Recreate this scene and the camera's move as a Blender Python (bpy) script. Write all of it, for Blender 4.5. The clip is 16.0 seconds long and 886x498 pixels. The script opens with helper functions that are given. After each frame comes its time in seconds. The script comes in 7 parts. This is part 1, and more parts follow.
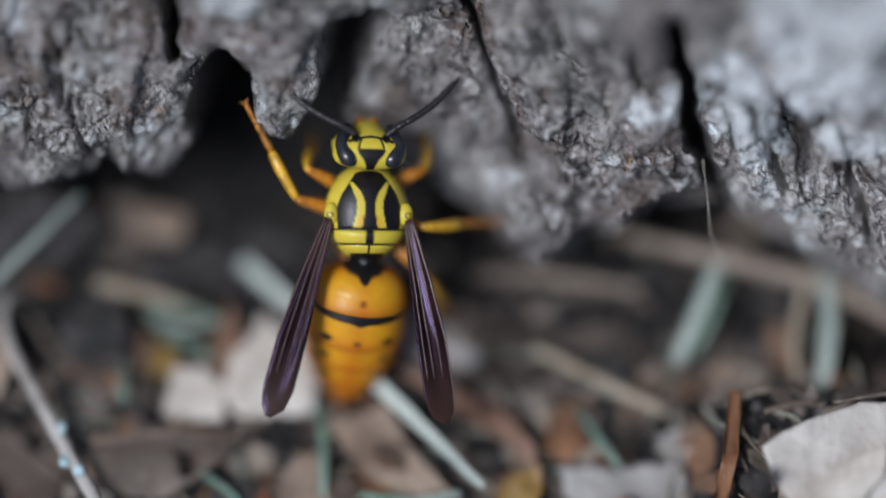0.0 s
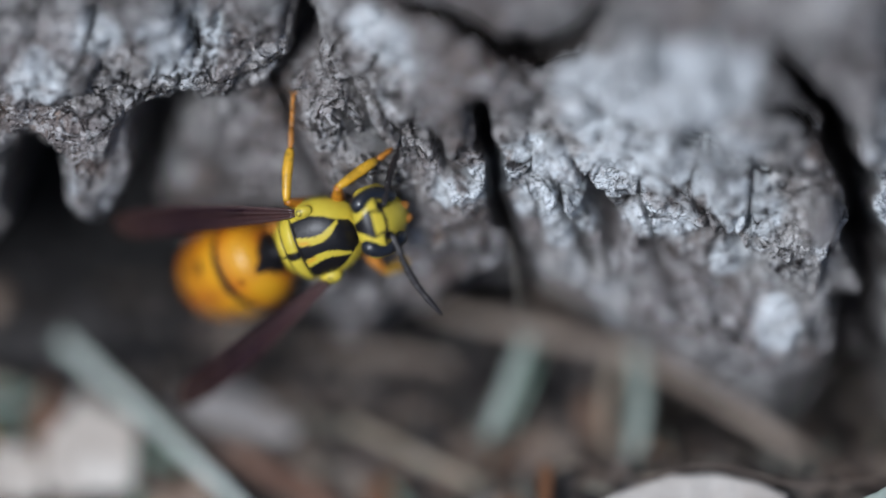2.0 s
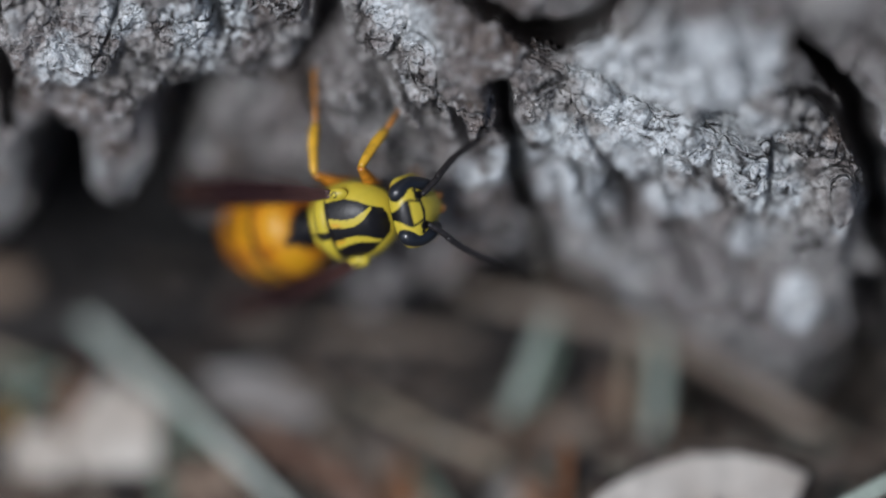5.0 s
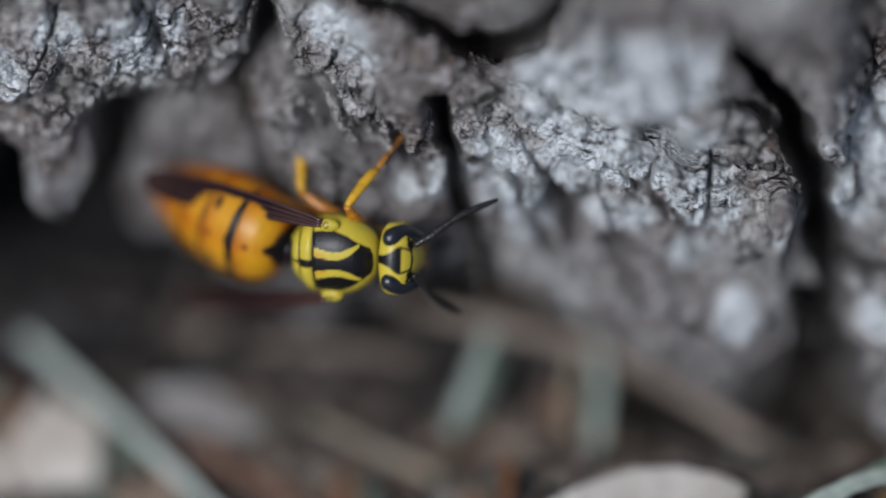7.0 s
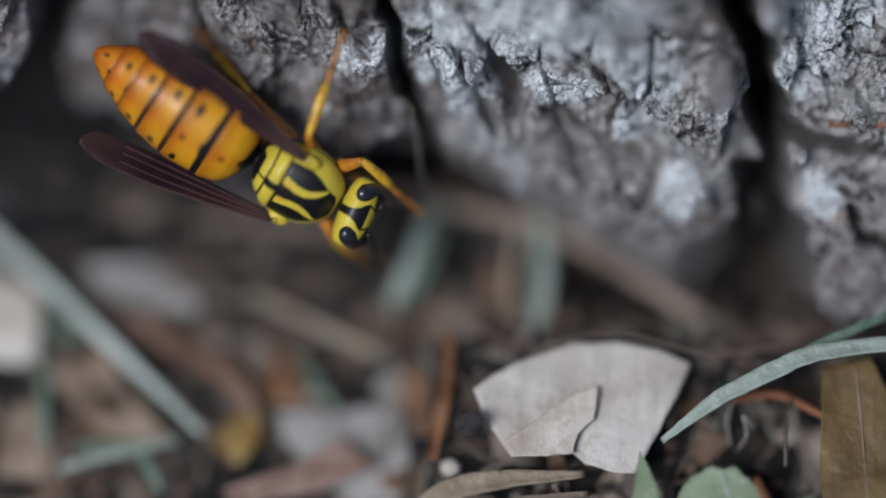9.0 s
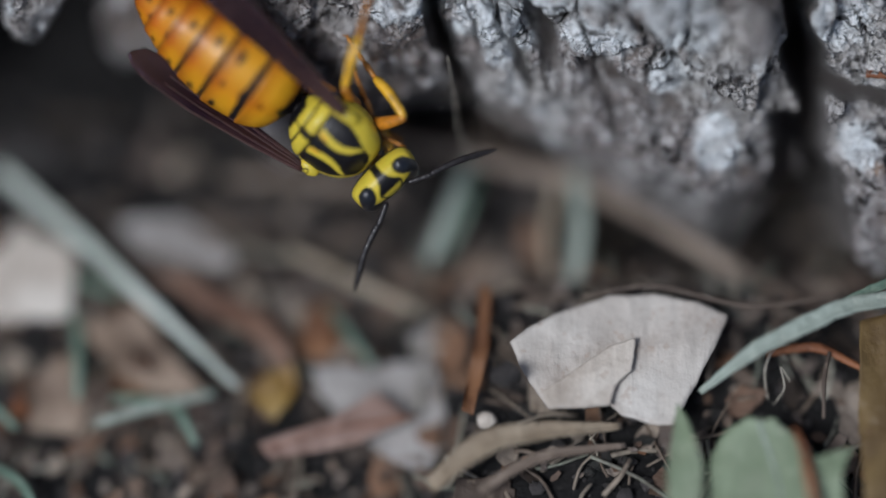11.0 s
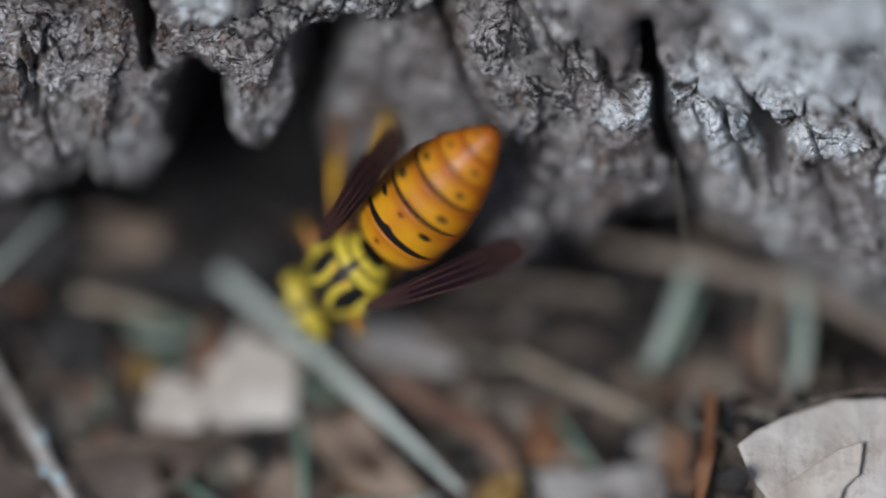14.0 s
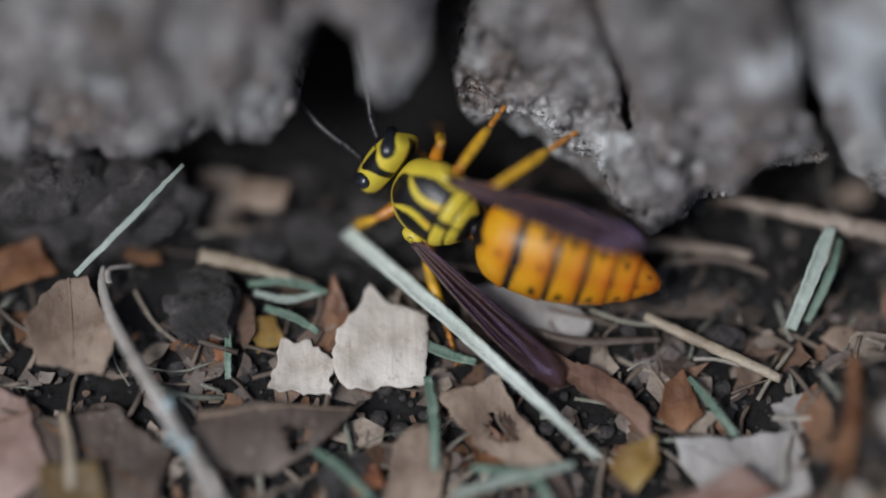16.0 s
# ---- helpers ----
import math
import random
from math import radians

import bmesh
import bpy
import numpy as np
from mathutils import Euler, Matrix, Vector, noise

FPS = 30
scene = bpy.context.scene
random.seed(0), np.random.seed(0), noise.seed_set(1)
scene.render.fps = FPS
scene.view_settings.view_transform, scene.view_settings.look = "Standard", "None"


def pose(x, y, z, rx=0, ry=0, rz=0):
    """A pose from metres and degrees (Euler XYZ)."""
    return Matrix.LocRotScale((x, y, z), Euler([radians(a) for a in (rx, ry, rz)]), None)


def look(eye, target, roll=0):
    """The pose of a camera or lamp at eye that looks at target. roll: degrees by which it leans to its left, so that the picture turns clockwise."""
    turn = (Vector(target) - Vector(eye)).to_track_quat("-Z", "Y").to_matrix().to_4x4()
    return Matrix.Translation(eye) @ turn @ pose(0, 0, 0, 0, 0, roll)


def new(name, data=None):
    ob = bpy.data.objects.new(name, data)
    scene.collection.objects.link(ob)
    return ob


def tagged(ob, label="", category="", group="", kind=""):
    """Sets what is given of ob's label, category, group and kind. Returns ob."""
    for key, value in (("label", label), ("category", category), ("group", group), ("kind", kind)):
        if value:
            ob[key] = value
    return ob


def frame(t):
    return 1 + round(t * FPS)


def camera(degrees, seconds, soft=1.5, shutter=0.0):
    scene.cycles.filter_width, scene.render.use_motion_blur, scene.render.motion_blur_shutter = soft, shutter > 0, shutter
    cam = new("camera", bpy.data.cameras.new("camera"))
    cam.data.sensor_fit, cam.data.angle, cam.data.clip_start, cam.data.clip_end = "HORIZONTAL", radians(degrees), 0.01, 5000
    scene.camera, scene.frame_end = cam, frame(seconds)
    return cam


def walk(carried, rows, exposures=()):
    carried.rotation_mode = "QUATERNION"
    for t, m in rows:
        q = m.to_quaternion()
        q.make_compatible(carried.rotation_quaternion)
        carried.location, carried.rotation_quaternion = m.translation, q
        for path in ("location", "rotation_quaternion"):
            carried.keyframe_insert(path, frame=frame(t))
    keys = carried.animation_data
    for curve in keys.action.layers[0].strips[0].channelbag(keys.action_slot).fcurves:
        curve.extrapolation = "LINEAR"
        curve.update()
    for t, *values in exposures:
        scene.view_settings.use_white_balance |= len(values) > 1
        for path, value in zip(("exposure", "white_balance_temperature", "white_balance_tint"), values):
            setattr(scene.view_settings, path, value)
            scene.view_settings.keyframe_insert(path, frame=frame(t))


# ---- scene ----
MM = 0.001
cam = camera(9, 16.0, soft=1.8, shutter=0.4)
cam.data.dof.use_dof = True
cam.data.dof.focus_distance = 0.3303
cam.data.dof.aperture_fstop = 2.95
cam.data.dof.aperture_blades = 7
PATH = [
    (0.0, (-0.00002, -0.12949, 0.31349), (-0.00018, 0.00057, 0.00802), 0.01),
    (0.5, (-0.00209, -0.12837, 0.31510), (-0.00153, 0.00367, 0.01048), -0.00),
    (1.0, (-0.00210, -0.12500, 0.31729), (-0.00028, 0.00326, 0.01108), 0.29),
    (1.5, (0.00200, -0.12616, 0.31788), (0.00517, 0.00238, 0.01179), 0.68),
    (2.0, (0.00866, -0.12331, 0.31964), (0.01104, 0.00352, 0.01283), 0.46),
    (2.5, (0.00943, -0.12314, 0.32010), (0.01194, 0.00542, 0.01402), 0.42),
    (3.0, (0.00806, -0.12162, 0.32082), (0.01049, 0.00475, 0.01382), 0.37),
    (3.5, (0.00871, -0.12317, 0.31991), (0.01116, 0.00421, 0.01332), 0.50),
    (4.0, (0.01005, -0.12327, 0.32187), (0.01099, 0.00361, 0.01586), -0.03),
    (4.2, (0.00924, -0.12353, 0.32242), (0.01027, 0.00115, 0.01708), 0.03),
    (6.3, (0.00646, -0.12728, 0.31952), (0.01139, 0.00327, 0.01144), 0.89),
    (6.5, (0.00669, -0.12622, 0.31997), (0.01048, 0.00305, 0.01407), 0.72),
    (7.0, (0.00919, -0.12455, 0.32119), (0.01333, 0.00263, 0.01410), 0.82),
    (7.5, (0.01180, -0.12757, 0.31954), (0.01612, 0.00065, 0.01146), 0.82),
    (8.0, (0.01427, -0.12733, 0.31939), (0.01484, -0.00184, 0.01033), 0.06),
    (8.5, (0.01454, -0.12522, 0.31913), (0.01536, -0.00165, 0.00847), 0.18),
    (9.0, (0.01349, -0.12797, 0.31734), (0.01678, -0.00299, 0.00802), 0.60),
    (9.2, (0.01293, -0.12924, 0.31661), (0.01552, -0.00392, 0.00842), 0.41),
    (11.3, (0.01080, -0.13879, 0.31182), (0.01445, -0.00498, 0.00561), 0.56),
    (11.5, (0.01029, -0.14043, 0.31123), (0.01540, -0.00425, 0.00648), 0.74),
    (12.0, (0.00929, -0.13670, 0.31335), (0.01494, -0.00330, 0.00891), 0.69),
    (12.5, (0.00806, -0.13078, 0.31575), (0.01210, -0.00238, 0.00935), 0.28),
    (13.0, (0.00359, -0.13463, 0.31371), (0.00688, -0.00222, 0.00928), 0.21),
    (13.5, (0.00194, -0.13723, 0.31213), (0.00551, -0.00158, 0.00913), 0.17),
    (14.0, (0.00001, -0.14058, 0.31120), (0.00127, -0.00020, 0.01034), -0.19),
    (14.5, (-0.00258, -0.14085, 0.30834), (-0.00097, -0.00010, 0.00766), 0.32),
    (15.0, (-0.00670, -0.13265, 0.30845), (-0.00376, 0.00282, 0.00537), 0.69),
    (15.5, (-0.00880, -0.12970, 0.30721), (-0.00628, 0.00116, 0.00209), 0.73),
    (16.0, (-0.01046, -0.12810, 0.30744), (-0.00659, 0.00125, 0.00170), 0.90),
]
walk(cam, [(t, look(eye, target, roll)) for t, eye, target, roll in PATH], [(0, 0.0, 5540, 10), (2.0, 0.0, 5480, 10), (3.5, -0.22, 5620, 10), (6.5, -0.24, 5680, 10), (8, -0.26, 5600, 10), (13, -0.26, 5680, 10), (16, -0.18, 5760, 10)])

# ---- light: open shade under a soft sky ----
SUN_UP, SUN_TURN = 56.0, 226.0
world = bpy.data.worlds.new("world")
scene.world = world
world.use_nodes = True
sky = world.node_tree.nodes.new("ShaderNodeTexSky")
sky.sky_type = "NISHITA"
sky.sun_disc = False
sky.sun_elevation = radians(SUN_UP)
sky.sun_rotation = radians(SUN_TURN)
sky.air_density, sky.dust_density, sky.ozone_density = 1.0, 3.0, 1.0
world.node_tree.nodes["Background"].inputs["Strength"].default_value = 0.055
world.node_tree.links.new(sky.outputs["Color"], world.node_tree.nodes["Background"].inputs["Color"])
sun_data = bpy.data.lights.new("sun", "SUN")
sun_data.energy = 3.1
sun_data.angle = radians(18)
sun_data.color = (1.0, 0.95, 0.88)
sun = new("sun", sun_data)
az, el = radians(SUN_TURN), radians(SUN_UP)
sun.matrix_basis = look((math.sin(az) * math.cos(el), math.cos(az) * math.cos(el), math.sin(el)), (0, 0, 0))


# ---- numbers: smooth noise on a plane ----
def lattice(x, y, seed):
    table = np.random.RandomState(seed).rand(64, 64)
    xi, yi = np.floor(x).astype(int), np.floor(y).astype(int)
    fx, fy = x - xi, y - yi
    fx, fy = fx * fx * (3 - 2 * fx), fy * fy * (3 - 2 * fy)
    a, b = table[xi % 64, yi % 64], table[(xi + 1) % 64, yi % 64]
    c, d = table[xi % 64, (yi + 1) % 64], table[(xi + 1) % 64, (yi + 1) % 64]
    return (a * (1 - fx) + b * fx) * (1 - fy) + (c * (1 - fx) + d * fx) * fy - 0.5


def fractal(x, y, seed, octaves=4):
    total, amp = 0.0, 1.0
    for n in range(octaves):
        total = total + amp * lattice(x * 2**n + 17 * n, y * 2**n - 9 * n, seed + n)
        amp *= 0.5
    return total


def cells(x, y, seed):
    """Distance between the nearest and second nearest seeds of a jittered grid, the nearest cell's own number and its tilt."""
    table = np.random.RandomState(seed).rand(64, 64, 3)
    xi, yi = np.floor(x).astype(int), np.floor(y).astype(int)
    slopes = np.random.RandomState(seed + 1).rand(64, 64, 2) - 0.5
    near, second, own, facet = np.full(x.shape, 9.0), np.full(x.shape, 9.0), np.zeros(x.shape), np.zeros(x.shape)
    for i in (-1, 0, 1):
        for j in (-1, 0, 1):
            cell = table[(xi + i) % 64, (yi + j) % 64]
            lean = slopes[(xi + i) % 64, (yi + j) % 64]
            ox, oy = x - xi - i - cell[..., 0], y - yi - j - cell[..., 1]
            d = np.hypot(ox, oy)
            closer = d < near
            second = np.where(closer, near, np.minimum(second, d))
            own = np.where(closer, cell[..., 2], own)
            facet = np.where(closer, lean[..., 0] * ox + lean[..., 1] * oy, facet)
            near = np.where(closer, d, near)
    return second - near, own, facet


def step(a, b, v):
    s = np.clip((v - a) / (b - a), 0, 1)
    return s * s * (3 - 2 * s)


def to_line(x, y, line):
    """The distance to a line of points, and how far along it (0 to 1) the nearest place is."""
    best, along = np.full(x.shape, 1e9), np.zeros(x.shape)
    for n, ((ax, ay), (bx, by)) in enumerate(zip(line, line[1:])):
        dx, dy = bx - ax, by - ay
        s = np.clip(((x - ax) * dx + (y - ay) * dy) / (dx * dx + dy * dy + 1e-9), 0, 1)
        d = np.hypot(x - ax - s * dx, y - ay - s * dy)
        along = np.where(d < best, (n + s) / (len(line) - 1), along)
        best = np.minimum(best, d)
    return best, along


def outside(x, y, ring):
    """The signed distance to a closed outline, negative inside."""
    d, _ = to_line(x, y, ring + ring[:1])
    inside = np.zeros(x.shape, bool)
    for (ax, ay), (bx, by) in zip(ring, ring[1:] + ring[:1]):
        if ay != by:
            inside ^= ((ay > y) != (by > y)) & (x < (bx - ax) * (y - ay) / (by - ay) + ax)
    return np.where(inside, -d, d)


# ---- materials ----
def material(name, rough=0.6, spec=0.5):
    m = bpy.data.materials.new(name)
    m.use_nodes = True
    bsdf = m.node_tree.nodes["Principled BSDF"]
    bsdf.inputs["Roughness"].default_value = rough
    bsdf.inputs["Specular IOR Level"].default_value = spec
    return m, m.node_tree, bsdf


def node(tree, kind, **values):
    n = tree.nodes.new(kind)
    for key, value in values.items():
        n.inputs[key.replace("_", " ")].default_value = value
    return n


def place(tree, stretch=(1, 1, 1)):
    coord, mapping = tree.nodes.new("ShaderNodeTexCoord"), tree.nodes.new("ShaderNodeMapping")
    mapping.inputs["Scale"].default_value = stretch
    tree.links.new(coord.outputs["Object"], mapping.inputs["Vector"])
    return mapping.outputs["Vector"]


def noise_out(tree, vector, scale, detail=4.0, rough=0.55):
    n = node(tree, "ShaderNodeTexNoise", Scale=scale, Detail=detail, Roughness=rough)
    tree.links.new(vector, n.inputs["Vector"])
    return n.outputs["Fac"]


def ramp(tree, fac, stops):
    r = tree.nodes.new("ShaderNodeValToRGB")
    while len(r.color_ramp.elements) < len(stops):
        r.color_ramp.elements.new(0.5)
    for e, (pos, color) in zip(r.color_ramp.elements, stops):
        e.position, e.color = pos, (*color, 1)
    tree.links.new(fac, r.inputs["Fac"])
    return r.outputs["Color"]


def blend(tree, fac, a, b, mode="MIX"):
    m = tree.nodes.new("ShaderNodeMix")
    m.data_type, m.blend_type = "RGBA", mode
    for socket, value in ((m.inputs[0], fac), (m.inputs[6], a), (m.inputs[7], b)):
        if isinstance(value, (int, float)):
            socket.default_value = value
        elif isinstance(value, tuple):
            socket.default_value = (*value, 1)
        else:
            tree.links.new(value, socket)
    return m.outputs[2]


def bump(tree, bsdf, height, distance, strength=1.0, under=None):
    b = node(tree, "ShaderNodeBump", Distance=distance, Strength=strength)
    tree.links.new(height, b.inputs["Height"])
    if under is not None:
        tree.links.new(under, b.inputs["Normal"])
    tree.links.new(b.outputs["Normal"], bsdf.inputs["Normal"])
    return b.outputs["Normal"]


def plus(tree, a, b, gain):
    """a + gain * b"""
    n = tree.nodes.new("ShaderNodeMath")
    n.operation = "MULTIPLY_ADD"
    n.inputs[1].default_value = gain
    tree.links.new(b, n.inputs[0])
    tree.links.new(a, n.inputs[2])
    return n.outputs[0]


def ridges(tree, vector, scale, detail=2.0, distortion=0.6):
    """Sharp crests between rounded hollows, like crumpled paper: 1 on a crest."""
    n = node(tree, "ShaderNodeTexNoise", Scale=scale, Detail=detail, Roughness=0.5, Distortion=distortion)
    tree.links.new(vector, n.inputs["Vector"])
    off = tree.nodes.new("ShaderNodeMath")
    off.operation = "SUBTRACT"
    off.inputs[1].default_value = 0.5
    tree.links.new(n.outputs["Fac"], off.inputs[0])
    size = tree.nodes.new("ShaderNodeMath")
    size.operation = "ABSOLUTE"
    tree.links.new(off.outputs[0], size.inputs[0])
    crest = tree.nodes.new("ShaderNodeMath")
    crest.operation = "MULTIPLY_ADD"
    crest.inputs[1].default_value, crest.inputs[2].default_value = -4.0, 1.0
    tree.links.new(size.outputs[0], crest.inputs[0])
    return crest.outputs[0]


def bark_material():
    m, tree, bsdf = material("bark", 0.4, 0.85)
    v = place(tree)
    tall = place(tree, (1, 1, 0.4))
    flat = place(tree, (0.75, 1, 1.6))
    marks = tree.nodes.new("ShaderNodeAttribute")
    marks.attribute_name = "tone"
    split = tree.nodes.new("ShaderNodeSeparateColor")
    tree.links.new(marks.outputs["Color"], split.inputs["Color"])
    crust, stain_and_shade = split.outputs["Red"], split.outputs["Green"]
    # weathered grey that drifts between lavender, brown and silver
    drift = ramp(tree, noise_out(tree, v, 110, 5, 0.6), [(0.34, (0.17, 0.13, 0.108)), (0.45, (0.26, 0.228, 0.215)), (0.54, (0.35, 0.325, 0.305)), (0.66, (0.47, 0.455, 0.43))])
    fine = ramp(tree, noise_out(tree, v, 760, 7, 0.72), [(0.32, (0.42,) * 3), (0.47, (0.86,) * 3), (0.64, (1.0,) * 3)])
    color = blend(tree, 1.0, drift, fine, "MULTIPLY")
    # brown where the outer bark has come off, and shade painted on the inner root
    bare_and_shade = ramp(tree, plus(tree, noise_out(tree, v, 170, 6, 0.7), stain_and_shade, 0.22), [(0.56, (0, 0, 0)), (0.66, (0.85,) * 3)])
    brown = ramp(tree, noise_out(tree, v, 700, 4), [(0.3, (0.06, 0.042, 0.034)), (0.55, (0.17, 0.125, 0.1)), (0.75, (0.31, 0.25, 0.21))])
    color = blend(tree, bare_and_shade, color, brown)
    # rusty freckles
    rusty = ramp(tree, noise_out(tree, v, 340, 3, 0.5), [(0.69, (0, 0, 0)), (0.76, (0.7,) * 3)])
    color = blend(tree, rusty, color, (0.3, 0.17, 0.085))
    # bluish white crusts of lichen with broken edges
    lichen = ramp(tree, plus(tree, noise_out(tree, v, 230, 8, 0.7), crust, 0.26), [(0.57, (0, 0, 0)), (0.68, (0.95,) * 3)])
    pale = ramp(tree, noise_out(tree, v, 900, 5, 0.7), [(0.3, (0.5, 0.52, 0.53)), (0.5, (0.72, 0.75, 0.76)), (0.7, (0.86, 0.9, 0.91))])
    color = blend(tree, lichen, color, pale)
    # hair cracks, and pale glints painted on the crests
    thread = ramp(tree, noise_out(tree, tall, 1300, 4, 0.65), [(0.31, (0.85,) * 3), (0.39, (0.0,) * 3)])
    color = blend(tree, thread, color, (0.05, 0.042, 0.04))
    # a net of drying cracks, open in some places only
    wander = node(tree, "ShaderNodeTexNoise", Scale=420.0, Detail=3.0)
    tree.links.new(v, wander.inputs["Vector"])
    shifted = tree.nodes.new("ShaderNodeVectorMath")
    shifted.operation = "MULTIPLY_ADD"
    shifted.inputs[1].default_value = (0.0022, 0.0022, 0.0022)
    tree.links.new(wander.outputs["Color"], shifted.inputs[0])
    tree.links.new(flat, shifted.inputs[2])
    net = node(tree, "ShaderNodeTexVoronoi", Scale=330.0)
    net.feature = "DISTANCE_TO_EDGE"
    tree.links.new(shifted.outputs[0], net.inputs["Vector"])
    shut = ramp(tree, noise_out(tree, v, 190, 3), [(0.42, (0.0,) * 3), (0.6, (0.11,) * 3)])
    gap = tree.nodes.new("ShaderNodeMath")
    gap.operation = "ADD"
    tree.links.new(net.outputs["Distance"], gap.inputs[0])
    tree.links.new(shut, gap.inputs[1])
    crack = ramp(tree, gap.outputs[0], [(0.025, (1.0,) * 3), (0.075, (0.0,) * 3)])
    color = blend(tree, crack, color, (0.035, 0.029, 0.027))
    crest = ridges(tree, flat, 640, 2.0, 0.9)
    glints = ramp(tree, crest, [(0.8, (0.0,) * 3), (0.97, (0.55,) * 3)])
    color = blend(tree, glints, color, (0.66, 0.645, 0.63))
    tree.links.new(color, bsdf.inputs["Base Color"])
    tree.links.new(ramp(tree, noise_out(tree, v, 900, 3), [(0.38, (0.18,) * 3), (0.62, (0.5,) * 3)]), bsdf.inputs["Roughness"])
    first = bump(tree, bsdf, crest, 0.00042, 1.0)
    second = bump(tree, bsdf, ridges(tree, v, 1500, 2.0, 0.5), 0.00016, 1.0, first)
    third = bump(tree, bsdf, noise_out(tree, v, 3200, 5, 0.7), 0.00014, 0.8, second)
    inward = tree.nodes.new("ShaderNodeInvert")
    tree.links.new(crack, inward.inputs["Color"])
    bump(tree, bsdf, inward.outputs["Color"], 0.0003, 1.0, third)
    return m


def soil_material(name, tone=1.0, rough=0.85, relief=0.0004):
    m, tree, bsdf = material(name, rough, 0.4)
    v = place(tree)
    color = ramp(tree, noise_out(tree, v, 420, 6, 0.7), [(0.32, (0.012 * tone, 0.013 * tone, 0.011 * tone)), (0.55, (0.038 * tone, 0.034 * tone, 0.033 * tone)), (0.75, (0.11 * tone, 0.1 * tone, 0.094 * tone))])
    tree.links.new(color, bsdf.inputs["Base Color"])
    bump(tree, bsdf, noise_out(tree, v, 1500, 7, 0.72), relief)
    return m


def litter_material(name, stops, rough=0.65, grain=(1, 1, 1), speck=(0.5, 0.4, 0.3), specks=0.3, by_island=False, tone=0.8):
    """A dry plant surface: a base colour that drifts, fibres along the grain, small specks."""
    m, tree, bsdf = material(name, rough, 0.35)
    v = place(tree)
    fibre = noise_out(tree, place(tree, grain), 900, 4, 0.6)
    drift = noise_out(tree, v, 160, 4)
    fac = drift
    if by_island:
        island = tree.nodes.new("ShaderNodeNewGeometry").outputs["Random Per Island"]
        mixer = tree.nodes.new("ShaderNodeMath")
        mixer.operation = "MULTIPLY_ADD"
        mixer.inputs[1].default_value = 0.22
        tree.links.new(drift, mixer.inputs[0])
        tree.links.new(island, mixer.inputs[2])
        scaled = tree.nodes.new("ShaderNodeMath")
        scaled.operation = "MULTIPLY"
        scaled.inputs[1].default_value = 0.85
        tree.links.new(mixer.outputs[0], scaled.inputs[0])
        fac = scaled.outputs[0]
    stops = [(at, tuple(tone * c for c in color)) for at, color in stops]
    base = ramp(tree, fac, stops)
    base = blend(tree, ramp(tree, fibre, [(0.35, (0.35,) * 3), (0.65, (0.0,) * 3)]), base, tuple(0.55 * c for c in stops[0][1]))
    blotch = ramp(tree, noise_out(tree, v, 380, 5, 0.65), [(0.36, (0.55,) * 3), (0.5, (0.0,) * 3)])
    base = blend(tree, blotch, base, tuple(0.5 * a + 0.25 * b for a, b in zip(stops[0][1], speck)))
    spots = ramp(tree, noise_out(tree, v, 1300, 2), [(0.62, (0, 0, 0)), (0.7, (specks,) * 3)])
    color = blend(tree, spots, base, speck)
    tree.links.new(color, bsdf.inputs["Base Color"])
    under = bump(tree, bsdf, fibre, 0.00014, 0.9)
    bump(tree, bsdf, noise_out(tree, v, 450, 4), 0.0005, 0.7, under)
    return m


def shell_material(name, rough, coat=0.4):
    """A smooth insect shell, its pattern carried by the mesh's own colours."""
    m, tree, bsdf = material(name, rough, 0.5)
    tone = tree.nodes.new("ShaderNodeAttribute")
    tone.attribute_name = "tone"
    v = place(tree)
    drift = ramp(tree, noise_out(tree, v, 700, 4), [(0.3, (0.82,) * 3), (0.7, (1.0,) * 3)])
    color = blend(tree, 1.0, tone.outputs["Color"], drift, "MULTIPLY")
    tree.links.new(color, bsdf.inputs["Base Color"])
    bsdf.inputs["Specular IOR Level"].default_value = 0.32
    bsdf.inputs["Coat Weight"].default_value = coat
    bsdf.inputs["Coat Roughness"].default_value = 0.25
    bsdf.inputs["Subsurface Weight"].default_value = 0.055
    bsdf.inputs["Subsurface Radius"].default_value = (0.0006, 0.0003, 0.0001)
    bump(tree, bsdf, noise_out(tree, v, 6000, 3), 0.00003, 0.6)
    return m


def plain_shell(name, color, rough=0.35, coat=0.3, scale=2500):
    m, tree, bsdf = material(name, rough, 0.5)
    v = place(tree)
    dark = tuple(0.55 * c for c in color)
    tree.links.new(ramp(tree, noise_out(tree, v, scale, 3), [(0.35, dark), (0.6, color)]), bsdf.inputs["Base Color"])
    bsdf.inputs["Coat Weight"].default_value = coat
    bump(tree, bsdf, noise_out(tree, v, 7000, 2), 0.00002, 0.5)
    return m


